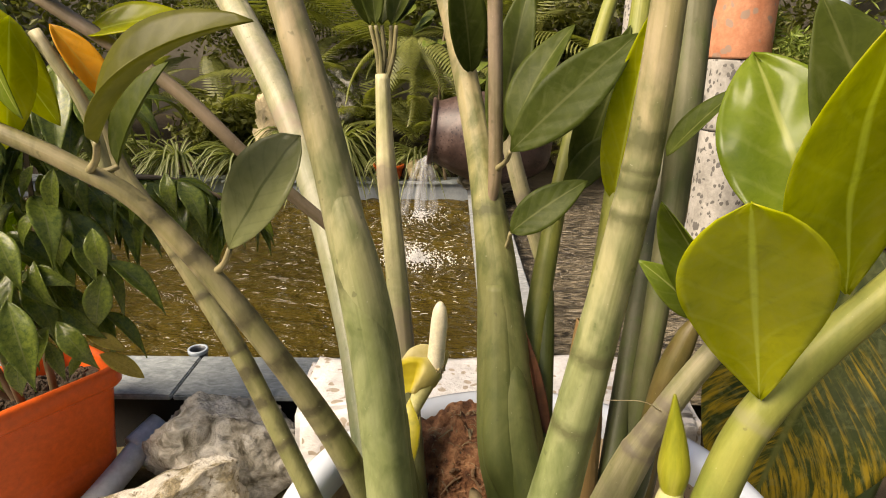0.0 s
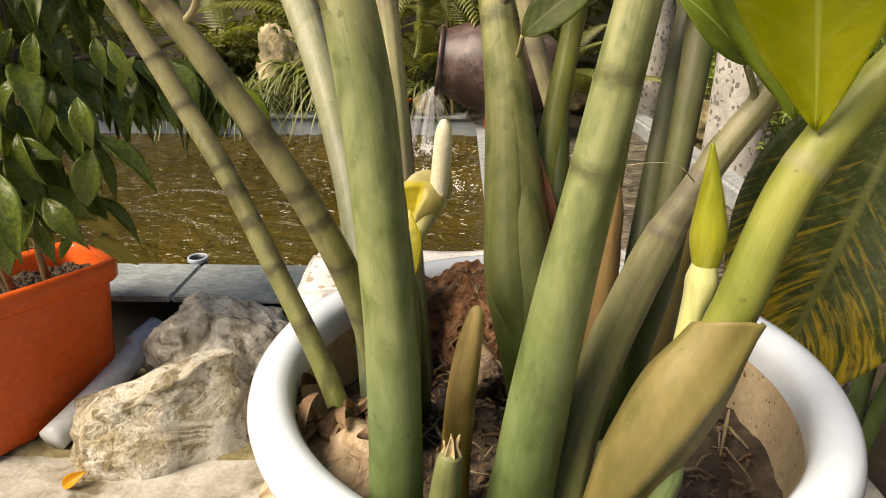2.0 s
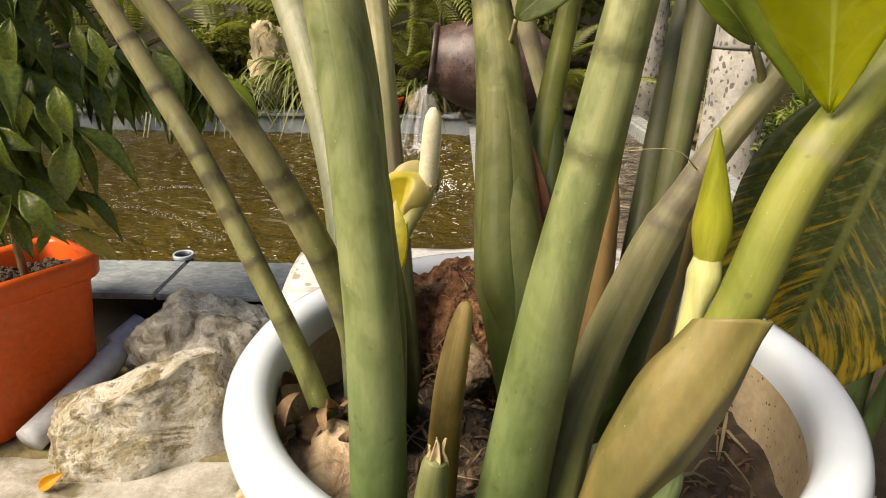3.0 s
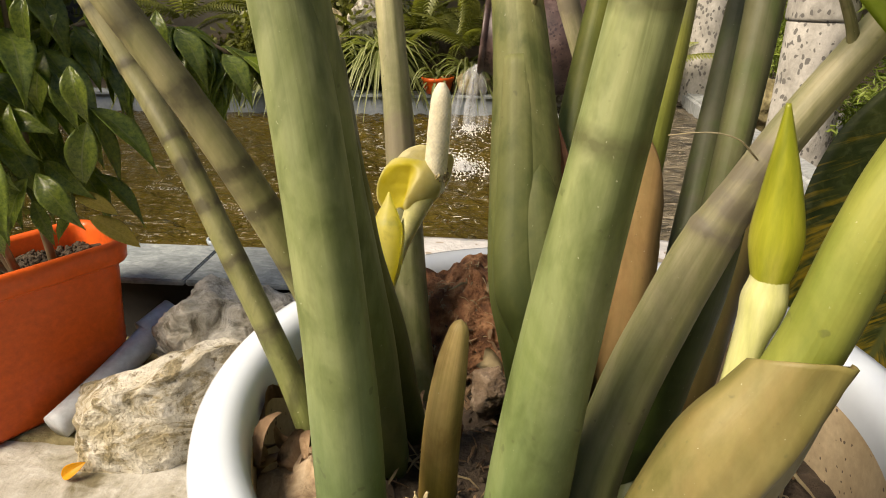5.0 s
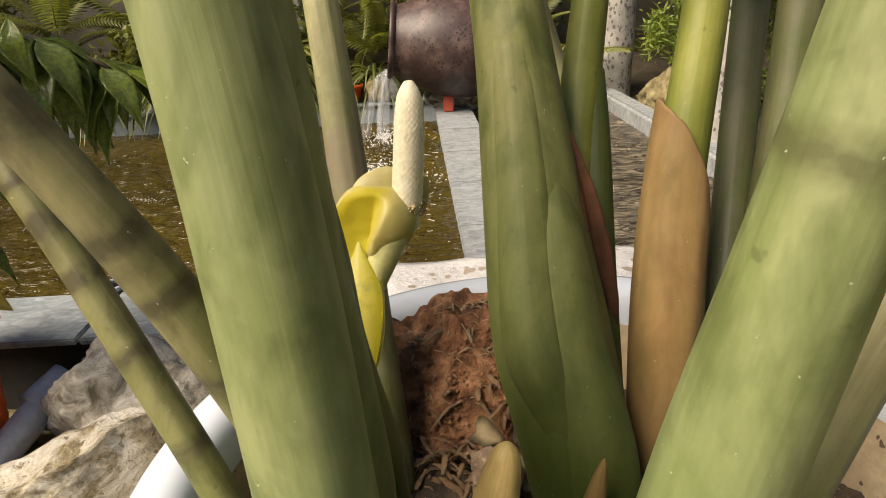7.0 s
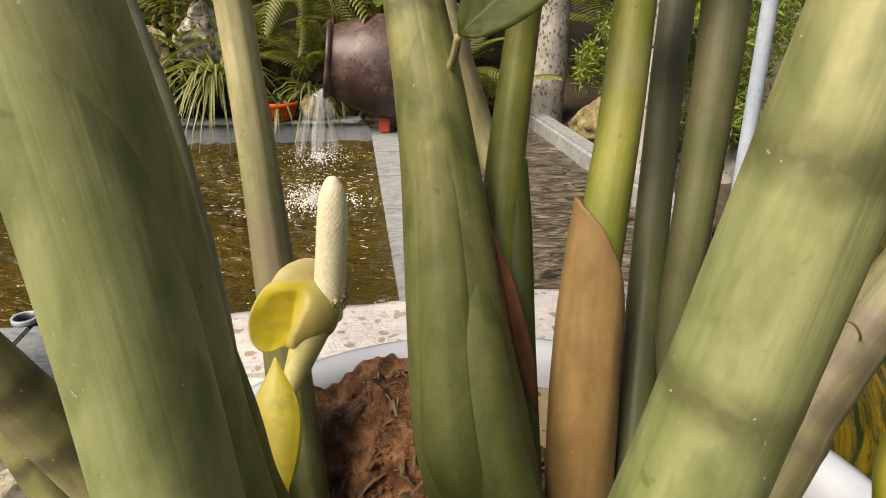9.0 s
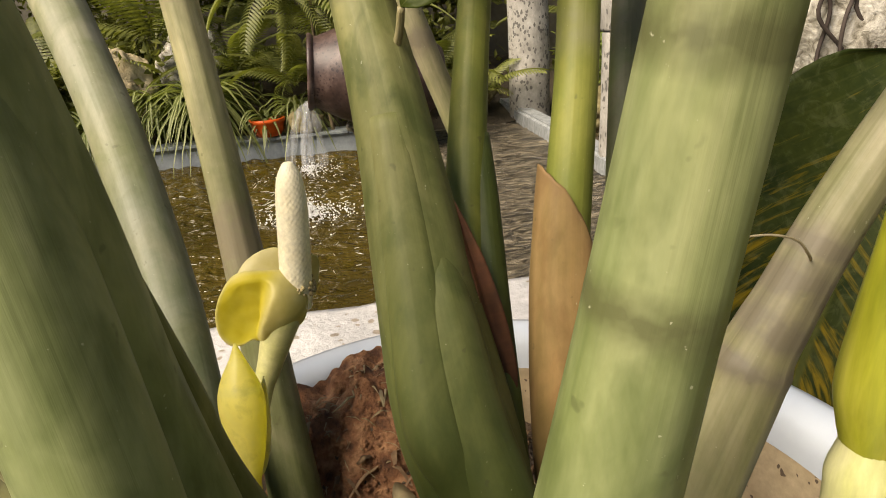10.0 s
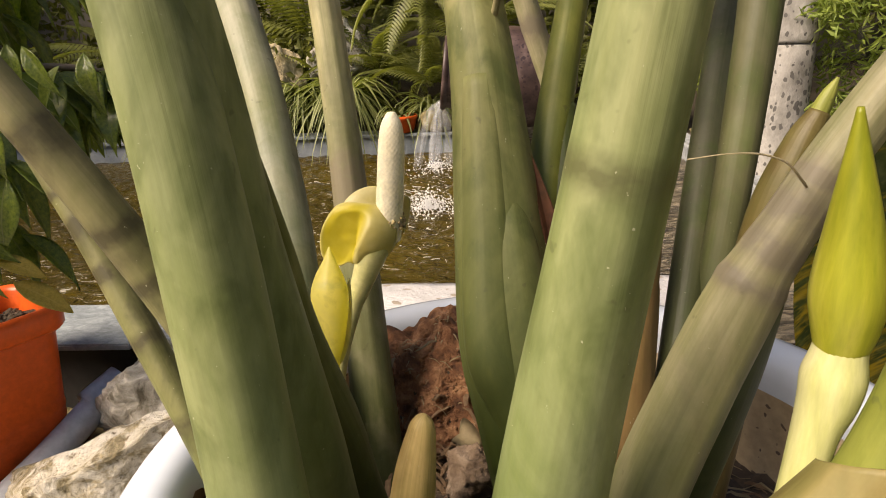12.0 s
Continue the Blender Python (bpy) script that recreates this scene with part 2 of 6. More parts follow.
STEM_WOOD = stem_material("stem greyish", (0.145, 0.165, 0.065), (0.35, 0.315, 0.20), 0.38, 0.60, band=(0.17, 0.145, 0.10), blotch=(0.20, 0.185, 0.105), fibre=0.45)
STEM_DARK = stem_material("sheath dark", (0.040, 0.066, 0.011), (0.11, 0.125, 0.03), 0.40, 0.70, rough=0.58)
SHEATH_TAN = stem_material("sheath tan", (0.20, 0.124, 0.044), (0.295, 0.195, 0.080), 0.36, 0.56, band=(0.2, 0.12, 0.05), blotch=(0.20, 0.115, 0.04), rough=0.7)
SHEATH_HUSK = stem_material("sheath husk", (0.130, 0.108, 0.034), (0.210, 0.174, 0.066), 0.38, 0.52, band=(0.16, 0.12, 0.05), blotch=(0.17, 0.125, 0.042), rough=0.6)
SHEATH_RED = stem_material("sheath red", (0.055, 0.019, 0.008), (0.16, 0.058, 0.022), 0.42, 0.57, blotch=(0.03, 0.010, 0.005), fibre=0.6, rough=0.7)
SPEAR_DARK = stem_material("spear dark", (0.06, 0.047, 0.014), (0.105, 0.085, 0.025), 0.40, 0.56, blotch=(0.07, 0.045, 0.012))
SPEAR = stem_material("spear", (0.25, 0.168, 0.032), (0.62, 0.45, 0.20), 0.39, 0.50, blotch=(0.20, 0.115, 0.03), fibre=0.5)
LEAF_ZZ = leaf_material("leaf olive", (0.040, 0.060, 0.008), (0.080, 0.105, 0.018), (0.12, 0.14, 0.045), 0.5, 0.4, 6, vein_f=0.14, spec=0.18)
# brighter, yellower copy of the olive leaf, with light from behind painted in
LEAF_BACKLIT = leaf_material("leaf olive backlit", (0.095, 0.10, 0.011), (0.15, 0.15, 0.022), (0.17, 0.17, 0.05), 0.45, 0.5, 6, vein_f=0.12)
LEAF_PALE = leaf_material("leaf pale olive", (0.15, 0.17, 0.07), (0.23, 0.25, 0.12), (0.10, 0.12, 0.04), 0.4, 0.3, 7, vein_f=0.2)
# yellow-green raised in colour to give the glow of leaves lit from behind
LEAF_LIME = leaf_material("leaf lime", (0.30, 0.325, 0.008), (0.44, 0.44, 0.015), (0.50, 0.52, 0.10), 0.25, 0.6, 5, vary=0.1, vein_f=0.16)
LEAF_GLOSS = leaf_material("leaf glossy", (0.10, 0.155, 0.014), (0.17, 0.225, 0.024), (0.30, 0.34, 0.1), 0.26, 0.3, 5, vein_f=0.12, spec=0.26)
LEAF_YELLOW = leaf_material("leaf yellow", (0.50, 0.26, 0.012), (0.70, 0.33, 0.012), (0.55, 0.33, 0.04), 0.45, 0.35, 5)
LEAF_FADED = leaf_material("leaf faded", (0.30, 0.25, 0.045), (0.46, 0.36, 0.09), (0.42, 0.34, 0.10), 0.45, 0.35, 5)
LEAF_BIG = leaf_material("leaf striped", (0.014, 0.024, 0.006), (0.036, 0.048, 0.009), (0.075, 0.085, 0.022), 0.5, 0.25, 15, patch=(0.21, 0.150, 0.010), rib_w=0.028, vein_f=0.18, spec=0.14)
LEAF_BUSH = leaf_material("leaf dark", (0.062, 0.105, 0.018), (0.215, 0.265, 0.048), (0.19, 0.22, 0.08), 0.28, 0.42, 7, rib_w=0.03, vein_f=0.12, spec=0.5)
LEAF_FERN = leaf_material("fern", (0.075, 0.092, 0.020), (0.215, 0.225, 0.068), (0.15, 0.17, 0.06), 0.45, 0.3, 3)
LEAF_STRIPE = leaf_material("grass stripe", (0.085, 0.11, 0.035), (0.16, 0.185, 0.065), (0.34, 0.35, 0.20), 0.4, 0.3, 0, rib_w=0.16)
LEAF_SHRUB = leaf_material("shrub", (0.07, 0.082, 0.018), (0.19, 0.195, 0.05), (0.14, 0.16, 0.05), 0.45, 0.3, 2)
LEAF_NEEDLE = leaf_material("needle", (0.10, 0.16, 0.03), (0.22, 0.27, 0.06), (0.2, 0.25, 0.06), 0.5, 0.3, 1)
SPATHE = leaf_material("spathe", (0.56, 0.49, 0.13), (0.70, 0.63, 0.24), (0.60, 0.55, 0.20), 0.35, 0.5, 2, rib_w=0.02, vary=0.0)
SPATHE_PALE = leaf_material("spathe pale", (0.58, 0.54, 0.24), (0.68, 0.63, 0.34), (0.6, 0.58, 0.3), 0.4, 0.3, 2, rib_w=0.02, vary=0.0)


def limestone(name):
    """Broken limestone: creamy faces, brown and greenish dirt in large patches, pits and grit."""
    m, nt, p, link = nodes_of(name)
    v = coords(nt, 1)
    face = noise_tex(nt, v, 16, 6, 0.62, 0.6)
    dirt = noise_tex(nt, coords(nt, (1, 1, 1.5)), 13, 7, 0.68, 1.0)
    grit = noise_tex(nt, v, 150, 6, 0.7)
    pits = noise_tex(nt, v, 85, 4, 0.6, 0.6)
    col = ramp(nt, face, [(0.36, (0.50, 0.43, 0.28)), (0.49, (0.68, 0.63, 0.51)), (0.66, (0.83, 0.80, 0.72))])
    col = mix(nt, ramp(nt, dirt, [(0.47, (0, 0, 0)), (0.57, (0.85, 0.85, 0.85))]), col, ramp(nt, grit, [(0.3, (0.10, 0.085, 0.035)), (0.7, (0.40, 0.31, 0.15))]))
    col = mix(nt, ramp(nt, pits, [(0.60, (0, 0, 0)), (0.68, (0.8, 0.8, 0.8))]), col, (0.16, 0.12, 0.06))
    col = mix(nt, 0.4, col, ramp(nt, grit, [(0.3, (0.3, 0.28, 0.24)), (0.65, (1, 1, 1))]), "MULTIPLY")
    link(col, p.inputs["Base Color"])
    h = math_node(nt, "MULTIPLY_ADD", pits, -0.5, math_node(nt, "MULTIPLY_ADD", grit, 0.5, face))
    bump(nt, p, h, 1.0, 0.014)
    p.inputs["Roughness"].default_value = 0.92
    p.inputs["Specular IOR Level"].default_value = 0.3
    return m


def spathe_material(name):
    """Waxy spathe: yellow in the hollow, cream where attribute 'pale' rises; light shines through."""
    m, nt, p, link = nodes_of(name)
    at = nt.nodes.new("ShaderNodeAttribute")
    at.attribute_name = "pale"
    n = noise_tex(nt, coords(nt, 120), 1, 4)
    yellow = ramp(nt, n, [(0.3, (0.72, 0.62, 0.04)), (0.7, (0.80, 0.71, 0.09))])
    cream = ramp(nt, n, [(0.3, (0.66, 0.60, 0.26)), (0.7, (0.76, 0.70, 0.38))])
    col = mix(nt, at.outputs["Fac"], yellow, cream)
    link(col, p.inputs["Base Color"])
    bump(nt, p, n, 0.2, 0.0006)
    p.inputs["Roughness"].default_value = 0.38
    tr = nt.nodes.new("ShaderNodeBsdfTranslucent")
    link(col, tr.inputs["Color"])
    ms = nt.nodes.new("ShaderNodeMixShader")
    ms.inputs[0].default_value = 0.5
    link(p.outputs[0], ms.inputs[1])
    link(tr.outputs[0], ms.inputs[2])
    link(ms.outputs[0], nt.nodes["Material Output"].inputs["Surface"])
    return m


SPATHE_SKIN = spathe_material("spathe skin")
PEDUNCLE = surface("flower stem", [(0.3, (0.46, 0.45, 0.16)), (0.7, (0.64, 0.60, 0.30))], 60, 300, 0.45, 0.2, 0.001)
BUD_STEM = surface("bud stem", [(0.34, (0.50, 0.52, 0.17)), (0.66, (0.68, 0.66, 0.34))], 90, 300, 0.4, 0.25, 0.001, stretch=(1, 1, 0.14))
BUD = surface("bud", [(0.34, (0.22, 0.25, 0.014)), (0.5, (0.34, 0.345, 0.03)), (0.66, (0.47, 0.44, 0.07))], 95, 260, 0.38, 0.25, 0.001, stretch=(1, 1, 0.10))
SPADIX = surface("spadix", [(0.3, (0.78, 0.70, 0.47)), (0.7, (0.88, 0.82, 0.62))], 90, 420, 0.55, 0.3, 0.0008)
CRUMB = surface("withered bits", [(0.3, (0.20, 0.13, 0.06)), (0.7, (0.5, 0.42, 0.2))], 90, 400, 0.8)
GLAZE = surface("white glaze", [(0.35, (0.52, 0.58, 0.65)), (0.65, (0.58, 0.635, 0.70))], 6, 120, 0.16, 0.01, 0.0002, grain=0.04)
POT_IN = surface("dirty beige inside", [(0.3, (0.36, 0.27, 0.16)), (0.7, (0.56, 0.45, 0.29))], 14, 160, 0.75, 0.4, 0.001, spots=((0.10, 0.07, 0.045), 0.36), spot_scale=150)
SOIL = surface("soil", [(0.3, (0.035, 0.023, 0.015)), (0.5, (0.085, 0.060, 0.038)), (0.72, (0.19, 0.14, 0.09))], 38, 260, 0.95, 1.0, 0.006)
SOIL_RED = surface("red soil", [(0.34, (0.085, 0.034, 0.015)), (0.50, (0.28, 0.125, 0.056)), (0.68, (0.55, 0.30, 0.155))], 70, 340, 0.95, 1.0, 0.008)
CLOD = surface("dry clod", [(0.34, (0.10, 0.065, 0.038)), (0.5, (0.24, 0.165, 0.105)), (0.68, (0.40, 0.30, 0.21))], 60, 300, 0.95, 1.0, 0.008)
SOIL_DARK = surface("dark soil", [(0.3, (0.03, 0.02, 0.012)), (0.7, (0.10, 0.07, 0.04))], 60, 300, 0.95, 1.0, 0.008)
HUSK = surface("dry husk", [(0.3, (0.18, 0.10, 0.05)), (0.7, (0.42, 0.28, 0.16))], 60, 260, 0.85, 0.7, 0.003, stretch=(1, 1, 0.3))
TUBER = surface("bare tuber", [(0.34, (0.24, 0.155, 0.09)), (0.46, (0.46, 0.33, 0.20)), (0.66, (0.64, 0.50, 0.34))], 42, 220, 0.85, 1.0, 0.005, distort=0.6)
ROCK_PALE = limestone("pale limestone")
ROCK_GREY = surface("grey rock", [(0.34, (0.12, 0.105, 0.07)), (0.48, (0.38, 0.355, 0.29)), (0.64, (0.68, 0.65, 0.57))], 24, 110, 0.9, 1.0, 0.010, distort=1.0)
ROCK_TAN = surface("tan rock", [(0.3, (0.42, 0.33, 0.18)), (0.7, (0.72, 0.62, 0.40))], 9, 60, 0.9, 1.0, 0.012)
BLOCK = surface("rough pale concrete", [(0.3, (0.40, 0.395, 0.39)), (0.7, (0.62, 0.61, 0.60))], 14, 100, 0.9, 0.9, 0.006, spots=((0.26, 0.22, 0.17), 0.20), spot_scale=45)
SLATE = surface("slate tile", [(0.3, (0.16, 0.19, 0.20)), (0.5, (0.26, 0.295, 0.31)), (0.72, (0.39, 0.43, 0.445))], 30, 120, 0.5, 0.5, 0.003, stretch=(1, 1.8, 1), distort=1.2, tint=0.15)
SLATE_SIDE = surface("weathered slate tile", [(0.3, (0.17, 0.18, 0.19)), (0.5, (0.26, 0.28, 0.29)), (0.72, (0.36, 0.38, 0.39))], 26, 120, 0.8, 0.5, 0.003, stretch=(1, 1.8, 1), distort=1.2, tint=0.15, spec=0.2)
# near-black colour holds the shade of the recess below the coping
WALL_SHADE = surface("dark pond wall", [(0.3, (0.012, 0.011, 0.010)), (0.7, (0.03, 0.027, 0.024))], 12, 90, 0.9)
BLUE_WALL = surface("blue-grey render", [(0.3, (0.22, 0.26, 0.29)), (0.7, (0.36, 0.40, 0.43))], 8, 60, 0.7, 0.5, 0.004)
FLOOR = surface("worn concrete", [(0.32, (0.13, 0.11, 0.06)), (0.43, (0.31, 0.29, 0.23)), (0.62, (0.45, 0.43, 0.38))], 16, 120, 0.75, 0.9, 0.004, distort=0.8)
MOSS = surface("mossy dirt", [(0.3, (0.09, 0.075, 0.03)), (0.5, (0.20, 0.165, 0.075)), (0.72, (0.34, 0.30, 0.16))], 30, 220, 0.95, 1.0, 0.006)
EARTH = surface("garden earth", [(0.3, (0.025, 0.018, 0.010)), (0.7, (0.09, 0.07, 0.04))], 8, 60, 0.95, 1.0, 0.01)
# dark surface of the added walls that cut the sky fill
SKY_BLOCKER = surface("dark sky-blocking wall", [(0.3, (0.07, 0.07, 0.05)), (0.7, (0.14, 0.13, 0.10))], 3, 30, 0.9, 0.5, 0.006)
BACK_WALL = surface("grey rendered wall", [(0.3, (0.11, 0.10, 0.075)), (0.7, (0.24, 0.22, 0.175))], 3, 30, 0.9, 0.5, 0.006)
ORANGE = surface("orange plastic", [(0.2, (0.62, 0.090, 0.014)), (0.8, (0.69, 0.115, 0.020))], 5, 90, 0.34, 0.12, 0.001, spec=0.3)
TERRA = surface("terracotta", [(0.3, (0.46, 0.17, 0.08)), (0.7, (0.62, 0.29, 0.16))], 14, 90, 0.8, 0.5, 0.003, spots=((0.3, 0.2, 0.14), 0.18), spot_scale=24)
PILLAR = surface("spotted pillar", [(0.3, (0.20, 0.19, 0.165)), (0.5, (0.34, 0.325, 0.29)), (0.7, (0.44, 0.42, 0.38))], 14, 110, 0.9, 0.9, 0.005, spots=((0.10, 0.095, 0.085), 0.16), spot_scale=62, stretch=(1, 1, 0.7))
JAR = surface("brown glaze", [(0.3, (0.028, 0.015, 0.012)), (0.5, (0.062, 0.036, 0.030)), (0.68, (0.13, 0.088, 0.075))], 16, 120, 0.48, 0.3, 0.002, spots=((0.02, 0.01, 0.01), 0.22), spot_scale=70)
PVC = surface("grey plastic pipe", [(0.3, (0.40, 0.43, 0.45)), (0.7, (0.58, 0.61, 0.63))], 8, 90, 0.45, 0.2, 0.001)
PVC_DARK = surface("dark plastic pipe", [(0.3, (0.04, 0.05, 0.06)), (0.7, (0.09, 0.10, 0.12))], 8, 90, 0.45, 0.2, 0.001)
PVC_BLUE = surface("blue plastic pipe", [(0.3, (0.30, 0.37, 0.45)), (0.7, (0.40, 0.47, 0.55))], 8, 90, 0.4, 0.2, 0.001)
VINE = surface("dark root", [(0.3, (0.03, 0.022, 0.016)), (0.7, (0.07, 0.05, 0.04))], 30, 160, 0.8)
TWIG = surface("straw", [(0.3, (0.32, 0.24, 0.12)), (0.7, (0.55, 0.46, 0.28))], 30, 160, 0.8)
RED_BOX = surface("red plastic", [(0.3, (0.42, 0.06, 0.03)), (0.7, (0.55, 0.10, 0.05))], 9, 60, 0.5)
POND = water_material("pond water", (0.036, 0.0255, 0.0032), 9, 0.7, 0.05, (1, 1.6, 1))
# stretched dark and pale streaks paint the ripples' reflections over the brown bed
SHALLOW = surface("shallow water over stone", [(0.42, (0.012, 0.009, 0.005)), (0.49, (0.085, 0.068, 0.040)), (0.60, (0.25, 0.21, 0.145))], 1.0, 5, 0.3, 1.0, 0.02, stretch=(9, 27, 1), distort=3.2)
FALL = clear_water("falling water", 0.15)
FLECK = surface("thin foam", [(0.3, (0.34, 0.33, 0.27)), (0.7, (0.62, 0.61, 0.55))], 60, 200, 0.3)
FOAM = surface("foam", [(0.3, (0.75, 0.76, 0.76)), (0.7, (0.88, 0.88, 0.88))], 60, 200, 0.3)


# ---- building helpers ----
def finish(bm, name, smooth=True):
    bmesh.ops.recalc_face_normals(bm, faces=bm.faces)
    me = bpy.data.meshes.new(name)
    bm.to_mesh(me)
    bm.free()
    if smooth:
        me.shade_smooth()
    return me


def as_mesh(name, bm, mat, smooth=True):
    me = bm if isinstance(bm, bpy.types.Mesh) else finish(bm, name, smooth)
    if not me.materials:
        me.materials.append(mat)
    return me


def thing(name, bm, mat, label, category, group="", kind="", smooth=True):
    return tagged(new(name, as_mesh(name, bm, mat, smooth)), label, category, group, kind)


def empty(name, at, label, category, group="", kind=""):
    ob = new(name)
    ob.empty_display_size = 0.02
    ob.location = at
    bpy.context.view_layer.update()
    return tagged(ob, label, category, group, kind)


def part(name, bm, mat, parent, label="", smooth=True, kind=""):
    """Links a mesh built in world coordinates as a part of parent."""
    ob = new(name, as_mesh(name, bm, mat, smooth))
    ob.parent = parent
    ob.matrix_parent_inverse = world_of(parent).inverted()
    return tagged(ob, label, kind=kind)


def world_of(ob):
    m = ob.matrix_basis.copy()
    if ob.parent:
        m = world_of(ob.parent) @ ob.matrix_parent_inverse @ m
    return m


def spline(points, n):
    """Catmull-Rom through rows of numbers."""
    p = np.array(points, float)
    p = np.vstack([2 * p[0] - p[1], p, 2 * p[-1] - p[-2]])
    out = []
    segs = len(p) - 3
    for i in range(n):
        s = i / (n - 1) * segs
        k = min(int(s), segs - 1)
        f = s - k
        a, b, c, d = p[k:k + 4]
        out.append(0.5 * (2 * b + (c - a) * f + (2 * a - 5 * b + 4 * c - d) * f * f + (3 * b - a - 3 * c + d) * f ** 3))
    return np.array(out)


def tube(rows, n=60, seg=28, joints=(), lumps=0.03, seed=0, close=True, flat=None, ribs=None):
    """A stem from rows of x, y, z, radius. joints: (height, half breadth, swelling) of the rings of old leaves."""
    rows = spline(rows, n)
    bm = bmesh.new()
    uv = bm.loops.layers.uv.new("UVMap")
    jl = bm.verts.layers.float.new("joint")
    rings = []
    side = Vector((1, 0, 0))
    length = 0.0
    lens = []
    for i, (x, y, z, r) in enumerate(rows):
        a, b = rows[max(i - 1, 0)][:3], rows[min(i + 1, n - 1)][:3]
        t = Vector(b - a).normalized()
        side = (side - t * side.dot(t)).normalized()
        up = t.cross(side)
        jv, swell = 0.0, 0.0
        for jz, half, sw in joints:
            k = math.exp(-((z - jz) / half) ** 2)
            jv = max(jv, k)
            swell += sw * math.exp(-((z - jz) / (half * 0.8)) ** 2)
        if i:
            length += (Vector(rows[i][:3]) - Vector(rows[i - 1][:3])).length
        lens.append(length)
        ring = []
        for k in range(seg):
            ang = 2 * math.pi * k / seg
            d = side * math.cos(ang) + up * math.sin(ang)
            wob = 1 + lumps * noise.noise(Vector((d.x * 1.6 + seed, d.y * 1.6, z * 18)))
            f = 1.0
            if ribs:
                wob += ribs[1] * (abs(math.sin(ribs[0] * ang * 0.5 + seed + 0.8 * math.sin(ang + z * 4))) ** 0.7 - 0.6)
            if flat:
                f = 1 + flat[1] * abs(d.dot(flat[0])) ** 2
            v = bm.verts.new(Vector((x, y, z)) + d * r * wob * f * (1 + swell))
            v[jl] = jv
            ring.append(v)
        rings.append(ring)
    for i in range(n - 1):
        for k in range(seg):
            k2 = (k + 1) % seg
            f = bm.faces.new((rings[i][k], rings[i][k2], rings[i + 1][k2], rings[i + 1][k]))
            for loop, (uu, vv) in zip(f.loops, ((k, i), (k + 1, i), (k + 1, i + 1), (k, i + 1))):
                loop[uv].uv = (uu / seg, lens[vv] * 10)
    if close:
        bm.faces.new(rings[0][::-1])
        bm.faces.new(rings[-1])
    return bm


def sleeve(rows, facing, grow=1.0, n=60, seg=44, thick=0.0008, seed=0, low=0.22, rag=0.05):
    """A dry husk right round a stem, its upper edge sloping and ragged: highest towards facing."""
    rows = spline(rows, n)
    bm = bmesh.new()
    uv = bm.loops.layers.uv.new("UVMap")
    jl = bm.verts.layers.float.new("joint")
    grid = []
    for i in range(n):
        row = []
        for k in range(seg):
            c = 2 * k / (seg - 1) - 1
            end = 1 - low * c * c + rag * noise.noise(Vector((c * 4, seed, 0))) + rag * 0.5 * noise.noise(Vector((c * 11, seed, 3)))
            q = min(max(i / (n - 1) * end, 0), 0.999) * (n - 1)
            a, f = rows[int(q)], q - int(q)
            x, y, z, r = a + (rows[min(int(q) + 1, n - 1)] - a) * f
            ang = radians(facing) + math.pi * 1.03 * c
            fold = grow + 0.05 * noise.noise(Vector((c * 5, z * 14, seed))) + 0.025 * noise.noise(Vector((c * 16, z * 30, seed))) + 0.05 * abs(c) ** 8
            flare = 0.05 * (i / (n - 1)) ** 10 * noise.noise(Vector((c * 6, 0, seed + 4)))
            v = bm.verts.new((x + math.cos(ang) * r * (fold + flare), y + math.sin(ang) * r * (fold + flare), z))
            v[jl] = 0.6 * (i / (n - 1)) ** 14 + max(0, noise.noise(Vector((c * 9, z * 22, seed + 8)))) * 0.5
            row.append(v)
        grid.append(row)
    for i in range(n - 1):
        for k in range(seg - 1):
            f = bm.faces.new((grid[i][k], grid[i][k + 1], grid[i + 1][k + 1], grid[i + 1][k]))
            for loop, (a, b) in zip(f.loops, ((k, i), (k + 1, i), (k + 1, i + 1), (k, i + 1))):
                loop[uv].uv = (a / seg, grid[b][a].co.z * 10)
    bmesh.ops.recalc_face_normals(bm, faces=bm.faces)
    bmesh.ops.solidify(bm, geom=bm.faces[:], thickness=thick)
    return bm


